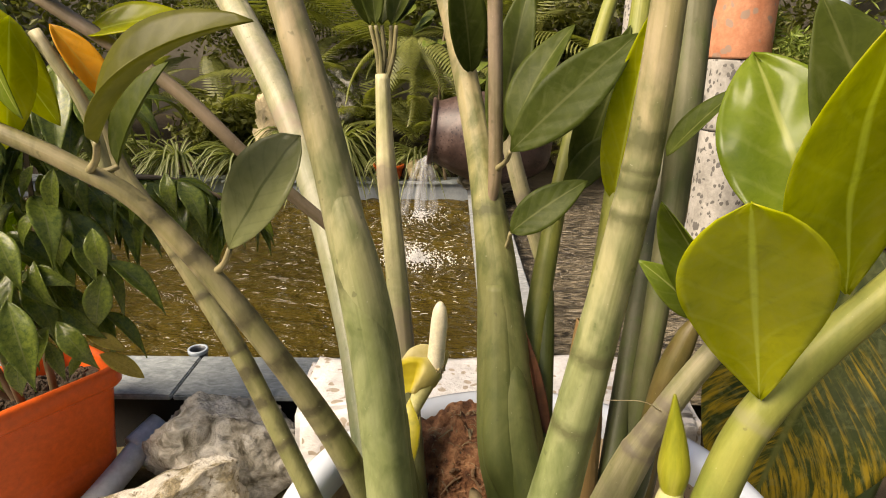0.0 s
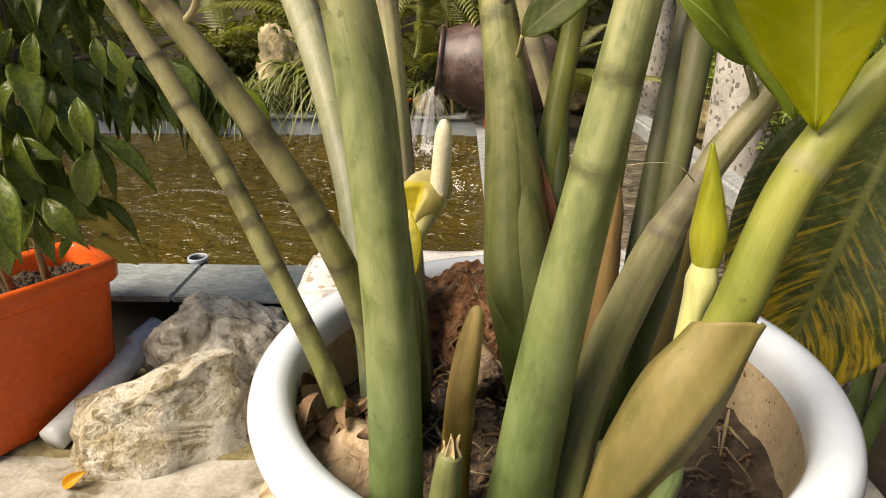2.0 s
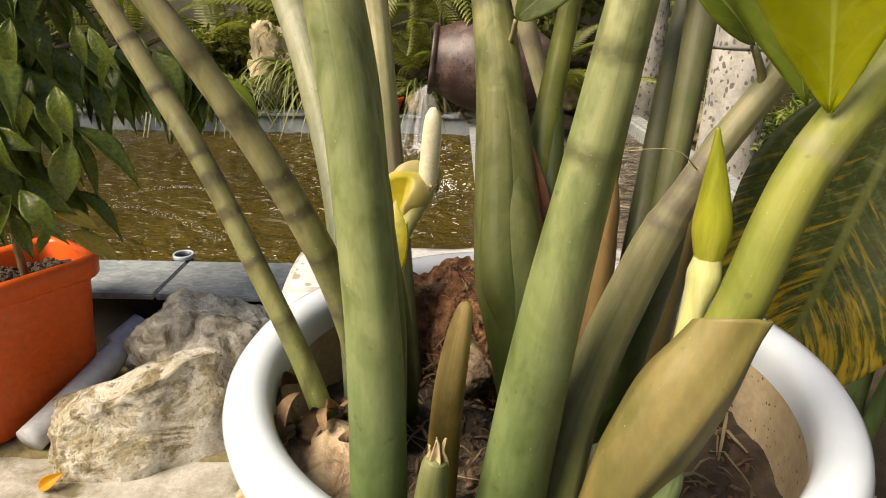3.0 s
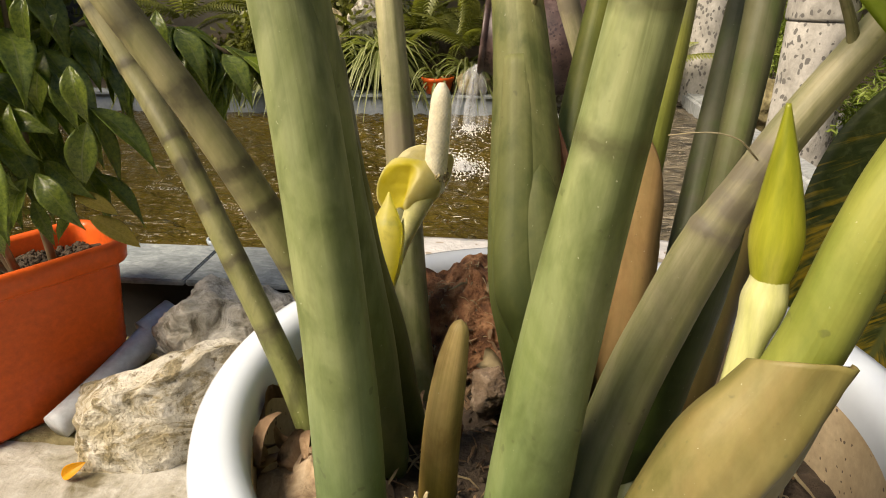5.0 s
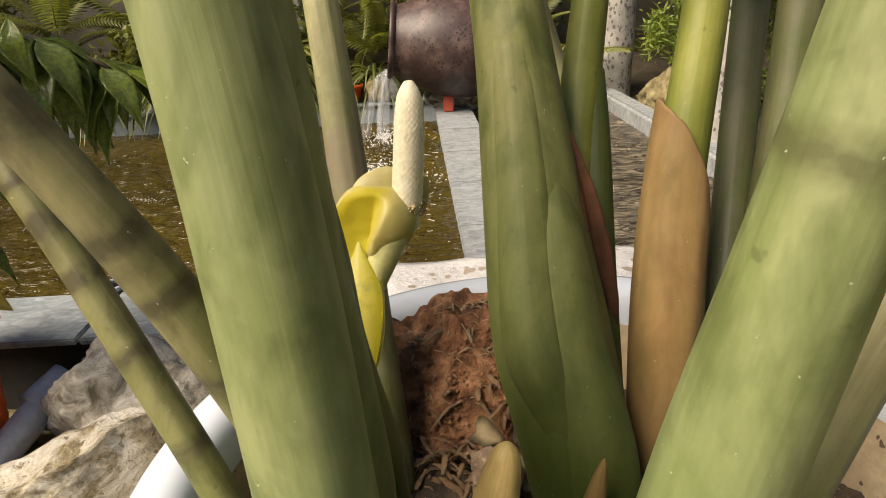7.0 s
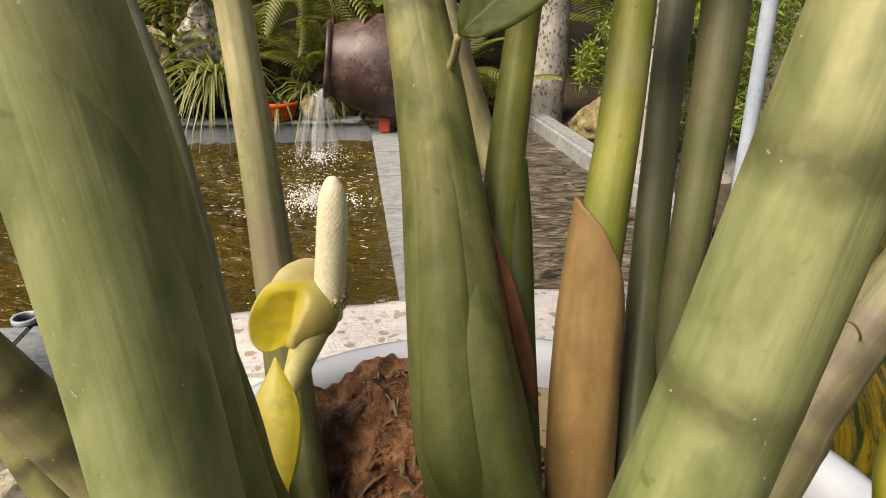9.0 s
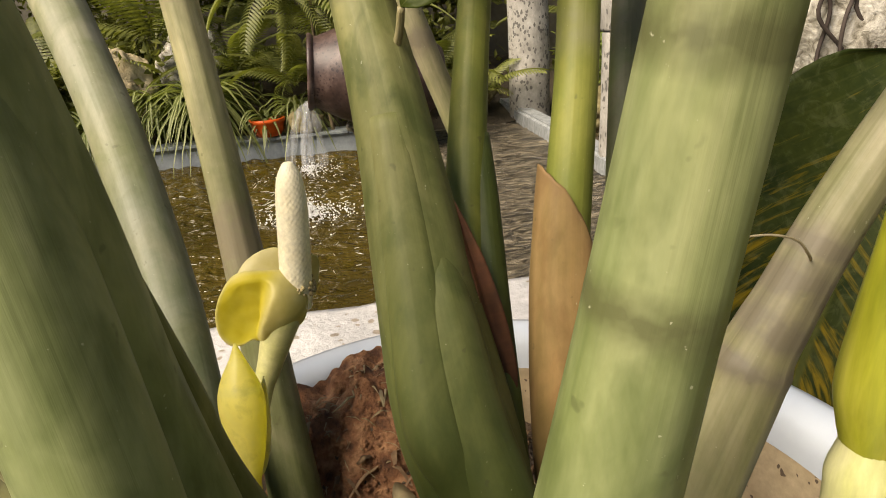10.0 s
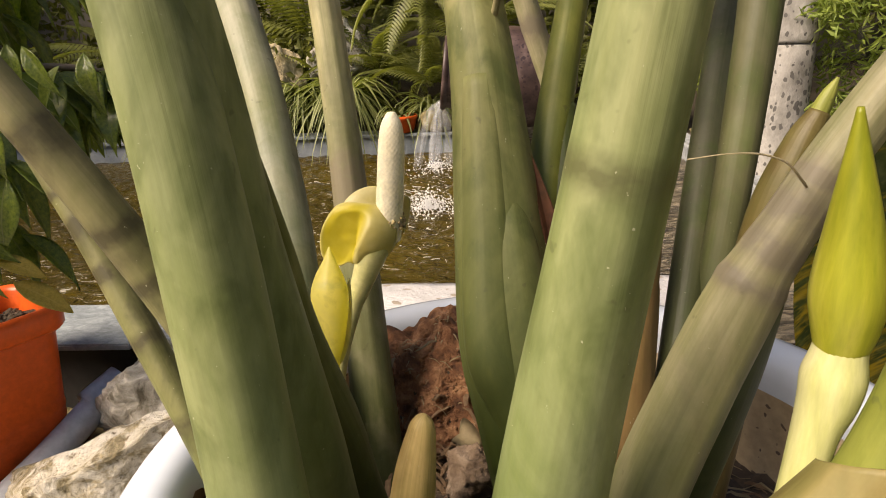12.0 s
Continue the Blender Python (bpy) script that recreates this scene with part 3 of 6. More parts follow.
def blade(base, tip, normal, width, cup=0.2, bend=0.1, form=(0.8, 0.8), twist=0.0, nu=18, nv=11, thick=0.0006, wave=0.0, seed=0):
    """A leaf from base to tip. cup: how far its sides rise; bend: how far it arches along normal; form: fullness towards base and tip."""
    base, tip, normal = Vector(base), Vector(tip), Vector(normal)
    ax = tip - base
    ln = ax.length
    ax.normalize()
    normal = (normal - ax * normal.dot(ax)).normalized()
    side = ax.cross(normal)
    bm = bmesh.new()
    uv = bm.loops.layers.uv.new("UVMap")
    grid = []
    for i in range(nu):
        u = i / (nu - 1)
        w = 0.5 * width * max(math.sin(math.pi * u ** form[0]), 0) ** form[1] + width * 0.012
        tw = twist * u
        s2, n2 = side * math.cos(tw) + normal * math.sin(tw), normal * math.cos(tw) - side * math.sin(tw)
        row = []
        for k in range(nv):
            c = 2 * k / (nv - 1) - 1
            lift = cup * w * abs(c) ** 1.4 + wave * width * noise.noise(Vector((u * 4 + seed, c * 1.5, seed * 0.7)))
            off = bend * ln * 4 * u * (1 - u)
            row.append(bm.verts.new(base + ax * ln * u + s2 * w * c * math.cos(min(cup, 1) * abs(c) * 0.5) + n2 * (lift + off)))
        grid.append(row)
    for i in range(nu - 1):
        for k in range(nv - 1):
            f = bm.faces.new((grid[i][k], grid[i][k + 1], grid[i + 1][k + 1], grid[i + 1][k]))
            for loop, (a, b) in zip(f.loops, ((k, i), (k + 1, i), (k + 1, i + 1), (k, i + 1))):
                loop[uv].uv = (b / (nu - 1), a / (nv - 1))
    if thick:
        bmesh.ops.recalc_face_normals(bm, faces=bm.faces)
        bmesh.ops.solidify(bm, geom=bm.faces[:], thickness=thick)
    return bm


def lathe(profile, at, seg=64, wob=0.0):
    """A turned form from rows of radius, height."""
    bm = bmesh.new()
    rings = []
    for r, z in profile:
        ring = []
        for k in range(seg):
            a = 2 * math.pi * k / seg
            rr = r * (1 + wob * noise.noise(Vector((math.cos(a) * 1.3, math.sin(a) * 1.3, z * 4))))
            ring.append(bm.verts.new((at[0] + rr * math.cos(a), at[1] + rr * math.sin(a), at[2] + z)))
        rings.append(ring)
    for a, b in zip(rings, rings[1:]):
        for k in range(seg):
            bm.faces.new((a[k], a[(k + 1) % seg], b[(k + 1) % seg], b[k]))
    return bm, rings


def box(x0, y0, z0, x1, y1, z1, bevel=0.004, seg=2):
    bm = bmesh.new()
    bmesh.ops.create_cube(bm, size=1)
    for v in bm.verts:
        v.co = Vector(((x0 + x1) / 2 + v.co.x * (x1 - x0), (y0 + y1) / 2 + v.co.y * (y1 - y0), (z0 + z1) / 2 + v.co.z * (z1 - z0)))
    if bevel:
        bmesh.ops.bevel(bm, geom=bm.edges[:], offset=bevel, segments=seg, affect="EDGES")
    return bm


def rock(at, size, seed, rough=0.22, turn=0.0, sub=5, facets=0.35, tilt=0.0):
    """A broken stone: a ball cut by random planes, then worn by noise at three scales."""
    rng = random.Random(seed)
    bm = bmesh.new()
    bmesh.ops.create_icosphere(bm, subdivisions=sub, radius=1)
    cuts = []
    for _ in range(13):
        d = Vector((rng.gauss(0, 1), rng.gauss(0, 1), rng.gauss(0, 1))).normalized()
        cuts.append((d, rng.uniform(0.62, 0.95)))
    m = pose(*at, tilt, 0, turn)
    for v in bm.verts:
        p = v.co.copy()
        for d, k in cuts:
            over = p.dot(d) - k
            if over > 0:
                p -= d * over * (1 - facets * 0.25)
        o = Vector((seed * 3.1, seed * 1.7, 0))
        p *= 1 + rough * noise.noise(p * 1.6 + o) + rough * 0.5 * noise.noise(p * 4 + o) + rough * 0.25 * noise.noise(p * 10 + o) + rough * 0.12 * noise.noise(p * 24 + o)
        v.co = m @ Vector((p.x * size[0], p.y * size[1], p.z * size[2]))
    return bm


def pipe(points, r, n=24, seg=20, wall=0.0):
    rows = [(*p, r) for p in points]
    bm = tube(rows, n, seg, lumps=0.0, close=not wall)
    if wall:
        bmesh.ops.recalc_face_normals(bm, faces=bm.faces)
        bmesh.ops.solidify(bm, geom=bm.faces[:], thickness=wall)
    return bm


def sheet(x0, x1, y0, y1, z, nx, ny, height=None):
    bm = bmesh.new()
    grid = [[bm.verts.new((x0 + (x1 - x0) * i / nx, y0 + (y1 - y0) * j / ny, 0)) for i in range(nx + 1)] for j in range(ny + 1)]
    for row in grid:
        for v in row:
            v.co.z = z + (height(v.co.x, v.co.y) if height else 0)
    for j in range(ny):
        for i in range(nx):
            bm.faces.new((grid[j][i], grid[j][i + 1], grid[j + 1][i + 1], grid[j + 1][i]))
    return bm


# ---- ground, pond and walls ----
WATER_Z, COPE_Z = 0.075, 0.16
tagged(new("ground", as_mesh("ground", sheet(-60, 60, -60, 60, -0.045, 40, 40), EARTH)), "dark bare garden earth round the pond", "ground", kind="structure")
floor = thing("floor", box(-1.6, -2.5, -0.04, 0.62, 1.115, 0.0, 0.002), FLOOR, "worn pale concrete floor with dirt in its seams", "floor", kind="structure", smooth=False)
thing("moss_strip", sheet(-1.6, -0.12, 0.822, 1.128, 0.006, 150, 36, lambda x, y: 0.006 * noise.noise(Vector((x * 22, y * 22, 3))) + 0.003 * noise.noise(Vector((x * 70, y * 70, 5))) - (0.012 if y < 0.826 + 0.010 * noise.noise(Vector((x * 12, 0, 0))) else 0)), MOSS, "strip of mossy dirt along the foot of the pond wall", "moss", kind="structure")


def ripples(x, y):
    """Rings that run out from where the jar pours, over a light chop."""
    d = math.hypot(x + 0.12, (y - 2.62))
    h = 0.0050 * math.exp(-d * 1.0) * math.sin(d * 95 + 2.5 * noise.noise(Vector((x * 5, y * 5, 0))))
    e = math.hypot(x + 0.2, y - 2.05)
    h += 0.0060 * math.exp(-(e / 0.42) ** 2) * noise.noise(Vector((x * 34, y * 40, 5)))
    h += 0.0075 * (0.16 + math.exp(-d * 1.3)) * noise.noise(Vector((x * 26, y * 26, 1))) + (0.0006 + 0.0034 * math.exp(-d * 1.1)) * noise.noise(Vector((x * 52, y * 70, 2)))
    return h


water = thing("water", sheet(-2.6, 0.085, 1.14, 2.96, WATER_Z, 330, 220, ripples), POND, "murky olive-brown rippled pond water", "water", kind="structure")
shallow = thing("water", sheet(0.205, 0.78, 1.14, 3.3, 0.105, 90, 300, lambda x, y: 0.006 * noise.noise(Vector((x * 7, y * 34, 4))) + 0.0022 * noise.noise(Vector((x * 30, y * 70, 7)))), SHALLOW, "shallow rippled brown water over stone, ripple tones painted in", "water", kind="structure")

near = empty("pond_wall_near", (-0.6, 1.13, 0), "pond wall in painted shade, capped with slate tiles", "pond wall", kind="structure")
part("wall", box(-2.6, 1.13, -0.04, 0.085, 1.16, 0.148, 0.002), WALL_SHADE, near, smooth=False)
x = -2.55
k = 0
while x < -0.12:
    w = 0.40 + 0.05 * math.sin(k * 2.1)
    x1 = min(x + w, 0.2)
    part("tile", box(x, 1.068 + 0.003 * math.sin(k), 0.149, x1 - 0.004, 1.222, COPE_Z, 0.0025), SLATE, near, smooth=False)
    x, k = x1, k + 1

side = empty("pond_wall_side", (0.14, 2.0, 0), "low wall between the basins capped with slate tiles", "pond wall", kind="structure")
part("wall", box(0.085, 1.14, -0.04, 0.205, 3.05, 0.148, 0.002), BLUE_WALL, side, smooth=False)
y = 1.14
while y < 3.0:
    y1 = min(y + 0.31, 3.05)
    part("tile", box(0.075, y, 0.149, 0.215, y1 - 0.004, COPE_Z, 0.0025), SLATE_SIDE, side, smooth=False)
    y = y1

far = empty("pond_wall_far", (-1.0, 3.0, 0), "blue-grey rendered far wall of the pond", "pond wall", kind="structure")
part("wall", box(-2.6, 2.96, -0.04, 0.085, 3.05, 0.148, 0.002), BLUE_WALL, far, smooth=False)
x = -2.6
while x < 0.05:
    x1 = min(x + 0.33, 0.075)
    part("tile", box(x, 2.945, 0.149, x1 - 0.004, 3.06, 0.162, 0.0025), SLATE, far, smooth=False)
    x = x1

curb = thing("kerb", box(0.78, 1.6, -0.04, 0.86, 3.4, 0.165, 0.012, 3), SLATE_SIDE, "grey concrete kerb beside the shallow basin", "kerb", kind="structure", smooth=False)
thing("wall_back", box(-5, 4.3, -0.04, 5, 4.5, 3.4, 0.01), BACK_WALL, "weathered grey rendered garden wall", "wall", kind="structure", smooth=False)
# added walls, not known parts of the garden: they block low sky light
thing("wall_left", box(-3.4, -3, -0.04, -3.2, 4.5, 2.1, 0.01), SKY_BLOCKER, "plain dark wall added to hold off low sky light", "wall", kind="structure", smooth=False)
thing("wall_right", box(2.3, -3, -0.04, 2.5, 4.5, 2.1, 0.01), SKY_BLOCKER, "plain dark wall added to hold off low sky light", "wall", kind="structure", smooth=False)
thing("wall_front", box(-3.2, -3.2, -0.04, 2.3, -3.0, 2.1, 0.01), SKY_BLOCKER, "plain dark wall added to hold off low sky light", "wall", kind="structure", smooth=False)
bank = thing("bank", sheet(-3.2, 3.0, 3.055, 4.3, 0.10, 60, 24, lambda x, y: 0.16 * (y - 3.05) + 0.05 * noise.noise(Vector((x * 3, y * 3, 0)))), EARTH, "dark planted earth bank behind the pond", "earth bank", kind="structure")
thing("bank", sheet(0.86, 3.0, 0.9, 3.06, 0.06, 40, 40, lambda x, y: 0.05 + 0.05 * noise.noise(Vector((x * 4, y * 4, 5)))), EARTH, "dark planted earth bed beside the shallow basin", "earth bank", kind="structure")


def rough_block():
    bm = box(-0.215, 0.80, 0.0, 0.36, 0.975, 0.297, 0.012, 3)
    bmesh.ops.subdivide_edges(bm, edges=bm.edges[:], cuts=14, use_grid_fill=True)
    for v in bm.verts:
        o = v.co * 9
        v.co += Vector((noise.noise(o), noise.noise(o + Vector((7, 0, 0))), noise.noise(o + Vector((0, 9, 0))))) * 0.011
        v.co += v.co.normalized() * 0.004 * noise.noise(v.co * 40)
        v.co.z = max(v.co.z, 0.0)
    return bm


thing("stone_block", rough_block(), BLOCK, "rough pale stone block behind the white pot", "stone")

# ---- the white pot ----
POT = (0.072, 0.466, 0.0)
pot = empty("plant_pot", POT, "large glossy white ceramic pot with a thick rolled rim", "plant pot")
bm, rings = lathe([(0.125, 0.0), (0.135, 0.004), (0.142, 0.02), (0.165, 0.10), (0.186, 0.20), (0.198, 0.29), (0.200, 0.345), (0.199, 0.362)], POT, 96)
bm.faces.new(rings[0][::-1])
part("body", bm, GLAZE, pot)
bm, rings = lathe([(0.197, 0.358), (0.206, 0.364), (0.214, 0.372), (0.2195, 0.383), (0.2205, 0.391), (0.2185, 0.398), (0.214, 0.4035), (0.207, 0.4055), (0.199, 0.4045), (0.1925, 0.401), (0.189, 0.395), (0.188, 0.386), (0.188, 0.376)], POT, 128)
part("rim", bm, GLAZE, pot)
bm, rings = lathe([(0.1885, 0.380), (0.1885, 0.35), (0.186, 0.30), (0.176, 0.22), (0.16, 0.12)], POT, 96)
part("lining", bm, POT_IN, pot, "dirty beige unglazed inside")


def soil_height(x, y):
    dx, dy = x - POT[0], y - POT[1]
    r = math.hypot(dx, dy)
    z = 0.318 + 0.012 * noise.noise(Vector((x * 16, y * 16, 3)))
    z += 0.078 * math.exp(-((x - 0.020) / 0.088) ** 4 - ((y - 0.628) / 0.058) ** 4)
    z += 0.016 * math.exp(-((x - 0.03) / 0.09) ** 2 - ((y - 0.45) / 0.12) ** 2)
    z += 0.010 * noise.noise(Vector((x * 45, y * 45, 1))) + 0.005 * noise.noise(Vector((x * 120, y * 120, 2)))
    return z


def soil_disc():
    bm = bmesh.new()
    seg, nr = 120, 46
    rows = [[bm.verts.new((POT[0], POT[1], soil_height(POT[0], POT[1])))] * seg]
    for i in range(1, nr + 1):
        r = 0.1875 * i / nr
        row = []
        for k in range(seg):
            a = 2 * math.pi * k / seg
            x, y = POT[0] + r * math.cos(a), POT[1] + r * math.sin(a)
            row.append(bm.verts.new((x, y, soil_height(x, y))))
        rows.append(row)
    for i in range(nr):
        for k in range(seg):
            k2 = (k + 1) % seg
            if i == 0:
                bm.faces.new((rows[0][0], rows[1][k], rows[1][k2]))
            else:
                bm.faces.new((rows[i][k], rows[i + 1][k], rows[i + 1][k2], rows[i][k2]))
    return bm


soil = thing("potting_soil", soil_disc(), SOIL, "brown crumbly potting soil with scraps of bark", "soil", kind="stuff")


def soil_heap():
    """The heap of fresh red soil against the back of the pot."""
    bm = bmesh.new()
    seg, nr = 90, 40
    rows = [[bm.verts.new((0.012, 0.615, soil_height(0.012, 0.615) + 0.004))]]
    for i in range(1, nr + 1):
        row = []
        for k in range(seg):
            a = 2 * math.pi * k / seg
            r = 0.092 * i / nr * (1 + 0.25 * noise.noise(Vector((math.cos(a) * 2, math.sin(a) * 2, 6))))
            x, y = 0.012 + r * math.cos(a), 0.612 + r * 0.62 * math.sin(a)
            d = math.hypot(x - POT[0], y - POT[1])
            if d > 0.1865:
                x, y = POT[0] + (x - POT[0]) * 0.1865 / d, POT[1] + (y - POT[1]) * 0.1865 / d
            lump = 0.004 * noise.noise(Vector((x * 90, y * 90, 5))) + 0.003 * noise.noise(Vector((x * 210, y * 210, 6)))
            row.append(bm.verts.new((x, y, soil_height(x, y) + 0.006 * (1 - (i / nr) ** 3) - 0.002 * (i == nr) + lump * (i < nr))))
        rows.append(row)
    for i in range(nr):
        for k in range(seg):
            k2 = (k + 1) % seg
            if i == 0:
                bm.faces.new((rows[0][0], rows[1][k], rows[1][k2]))
            else:
                bm.faces.new((rows[i][k], rows[i + 1][k], rows[i + 1][k2], rows[i][k2]))
    return bm


thing("soil_heap", soil_heap(), SOIL_RED, "heap of loose reddish soil at the back of the pot", "soil", kind="stuff")


def crumbs(n, seed, place, size, mat_name):
    rng = random.Random(seed)
    bm = bmesh.new()
    for _ in range(n):
        x, y, z = place(rng)
        s = rng.uniform(*size)
        m = pose(x, y, z + s * 0.3, rng.uniform(0, 360), rng.uniform(0, 360), rng.uniform(0, 360)) @ Matrix.Diagonal((s * rng.uniform(0.6, 1.5), s, s * rng.uniform(0.5, 1), 1))
        bmesh.ops.create_icosphere(bm, subdivisions=1, radius=1, matrix=m)
    return bm


def in_pot(rng, spread=0.17):
    while True:
        x, y = rng.uniform(-spread, spread), rng.uniform(-spread, spread)
        if math.hypot(x, y) < spread:
            x, y = x + POT[0], y + POT[1]
            return x, y, soil_height(x, y)


def on_heap(rng):
    while True:
        x, y = rng.gauss(0.012, 0.036), rng.gauss(0.606, 0.020)
        if math.hypot(x - POT[0], y - POT[1]) < 0.168:
            return x, y, soil_height(x, y) + 0.004


thing("soil_clods", crumbs(1100, 3, in_pot, (0.0007, 0.0026), ""), SOIL, "small brown clods and grit on the soil", "soil clods", kind="stuff", smooth=False)
thing("soil_clods", crumbs(1700, 4, on_heap, (0.0005, 0.0019), ""), SOIL_RED, "loose red crumbs on the soil heap", "soil clods", kind="stuff", smooth=False)


def foot_of_heap(rng):
    x, y = rng.gauss(0.03, 0.022), rng.gauss(0.54, 0.018)
    return x, y, soil_height(x, y) + 0.004


def litter(n, seed, place, length, width):
    """Dry scraps lying on the soil, joined."""
    rng = random.Random(seed)
    bm = bmesh.new()
    for _ in range(n):
        x, y, z = place(rng)
        a, ln, w = rng.uniform(0, 6.283), rng.uniform(*length), rng.uniform(*width)
        d, s = Vector((math.cos(a), math.sin(a), rng.uniform(-0.1, 0.5))), Vector((-math.sin(a), math.cos(a), rng.uniform(-0.4, 0.4)))
        p = Vector((x, y, z + 0.003))
        prev = None
        for i in range(6):
            u = i / 5
            ww = w * (0.25 + math.sin(math.pi * (0.1 + 0.8 * u)))
            c = p + d * ln * (u - 0.5) + Vector((0, 0, 0.25 * ln * math.sin(math.pi * u) * rng.uniform(0.3, 1)))
            row = [bm.verts.new(c - s * ww), bm.verts.new(c + Vector((0, 0, ww * 0.5))), bm.verts.new(c + s * ww)]
            if prev:
                for k in range(2):
                    bm.faces.new((prev[k], prev[k + 1], row[k + 1], row[k]))
            prev = row
    bmesh.ops.solidify(bm, geom=bm.faces[:], thickness=0.0005)
    return bm


thing("dry_litter", litter(620, 11, in_pot, (0.004, 0.018), (0.0004, 0.0017)), HUSK, "shredded dry bark and leaf scraps on the soil", "plant litter", kind="stuff")
thing("dry_litter", litter(130, 12, in_pot, (0.015, 0.05), (0.0005, 0.0012)), TWIG, "pale straw and fibre scraps on the soil", "plant litter", kind="stuff")
thing("dry_litter", litter(90, 13, on_heap, (0.004, 0.014), (0.0002, 0.0006)), TWIG, "fine brown root fibres in the soil heap", "plant litter", kind="stuff")
thing("dry_litter", litter(90, 14, foot_of_heap, (0.010, 0.032), (0.0005, 0.0018)), HUSK, "pale torn bark scraps at the foot of the heap", "plant litter", kind="stuff")
thing("stone", rock((0.034, 0.505, 0.362), (0.017, 0.015, 0.018), 5, 0.3, sub=5), CLOD, "small brown clod on the soil", "clod")
thing("stone", rock((0.19, 0.37, 0.332), (0.011, 0.008, 0.006), 8, 0.2, sub=3), ROCK_PALE, "small pale pebble on the soil", "stone")
thing("stone", rock((0.135, 0.40, 0.336), (0.008, 0.007, 0.005), 9, 0.2, sub=3), ROCK_PALE, "small pale pebble on the soil", "stone")

# ---- the large pot plant ----
plant = empty("pot_plant", (0.06, 0.45, 0.33), "tall aroid with thick green jointed stems, in bloom", "plant")

S1 = [(-0.0339, 0.3524, 0.31, 0.0182), (-0.0286, 0.3428, 0.4, 0.0163), (-0.0296, 0.3433, 0.5, 0.0144), (-0.0386, 0.3499, 0.6, 0.0129), (-0.0561, 0.3627, 0.7, 0.0112), (-0.0824, 0.3815, 0.8, 0.0094), (-0.1178, 0.4065, 0.9, 0.0076), (-0.1575, 0.4379, 0.99, 0.0066)]
S1B = [(-0.0523, 0.4572, 0.32, 0.0144), (-0.0667, 0.5215, 0.4, 0.0152), (-0.0933, 0.6095, 0.5, 0.0161), (-0.1337, 0.6995, 0.6, 0.0169), (-0.1884, 0.7916, 0.7, 0.0177), (-0.2578, 0.8857, 0.8, 0.018), (-0.3419, 0.9819, 0.9, 0.0185)]
S2 = [(-0.0303, 0.5444, 0.31, 0.0175), (-0.0351, 0.5662, 0.4, 0.0145), (-0.0416, 0.5887, 0.5, 0.0118), (-0.0502, 0.6094, 0.6, 0.01), (-0.056, 0.6196, 0.66, 0.0094), (-0.0585, 0.6264, 0.7, 0.0081), (-0.0604, 0.6358, 0.757, 0.0066)]
S4 = [(0.078, 0.462, 0.31, 0.0185), (0.074, 0.465, 0.36, 0.0222), (0.0685, 0.4715, 0.4, 0.025), (0.0622, 0.48, 0.432, 0.0263), (0.0575, 0.4882, 0.455, 0.0265), (0.052, 0.5048, 0.5, 0.0238), (0.0439, 0.5421, 0.6, 0.0162), (0.0283, 0.5822, 0.7, 0.0117), (0.0053, 0.6253, 0.8, 0.0096), (-0.0249, 0.6712, 0.9, 0.0087)]
S5 = [(0.085, 0.4442, 0.32, 0.0116), (0.0671, 0.4742, 0.4, 0.0127), (0.0748, 0.5319, 0.5, 0.0117), (0.0936, 0.5873, 0.6, 0.0099), (0.1188, 0.6403, 0.7, 0.0083), (0.1507, 0.6911, 0.8, 0.0072), (0.1891, 0.7396, 0.9, 0.0063)]
S6 = [(0.1146, 0.4673, 0.32, 0.0118), (0.1137, 0.4869, 0.4, 0.0139), (0.1193, 0.5118, 0.5, 0.0125), (0.1349, 0.5369, 0.6, 0.0106), (0.1473, 0.5622, 0.7, 0.0096), (0.1586, 0.5875, 0.8, 0.0088), (0.169, 0.6128, 0.9, 0.008)]
S6_COAT = [(0.1146, 0.4673, 0.32, 0.0148), (0.1136, 0.4868, 0.4, 0.0174), (0.1163, 0.5009, 0.455, 0.0179), (0.1193, 0.5119, 0.5, 0.0169), (0.1228, 0.5197, 0.535, 0.0151), (0.126, 0.5262, 0.562, 0.0135)]
S7A = [(0.1125, 0.4114, 0.31, 0.0105), (0.138, 0.4803, 0.4, 0.0101), (0.1657, 0.5484, 0.5, 0.0097), (0.1956, 0.6148, 0.6, 0.0103), (0.2277, 0.679, 0.7, 0.0116), (0.2621, 0.7414, 0.8, 0.0121), (0.2987, 0.8018, 0.9, 0.0121)]
S7B = [(0.1400, 0.4920, 0.31, 0.0105), (0.1592, 0.5111, 0.40, 0.0100), (0.1762, 0.5314, 0.50, 0.0100), (0.1897, 0.5521, 0.60, 0.0112), (0.1998, 0.5731, 0.70, 0.0130), (0.2064, 0.5944, 0.80, 0.0140), (0.2096, 0.6160, 0.90, 0.014)]
S3 = [(0.0425, 0.3557, 0.31, 0.0231), (0.0505, 0.3451, 0.4, 0.0195), (0.0609, 0.3353, 0.5, 0.0156), (0.0749, 0.3277, 0.6, 0.0121), (0.0896, 0.3226, 0.7, 0.0094), (0.0953, 0.3206, 0.75, 0.0085), (0.099, 0.3201, 0.82, 0.0076), (0.1033, 0.3223, 0.92, 0.0066)]
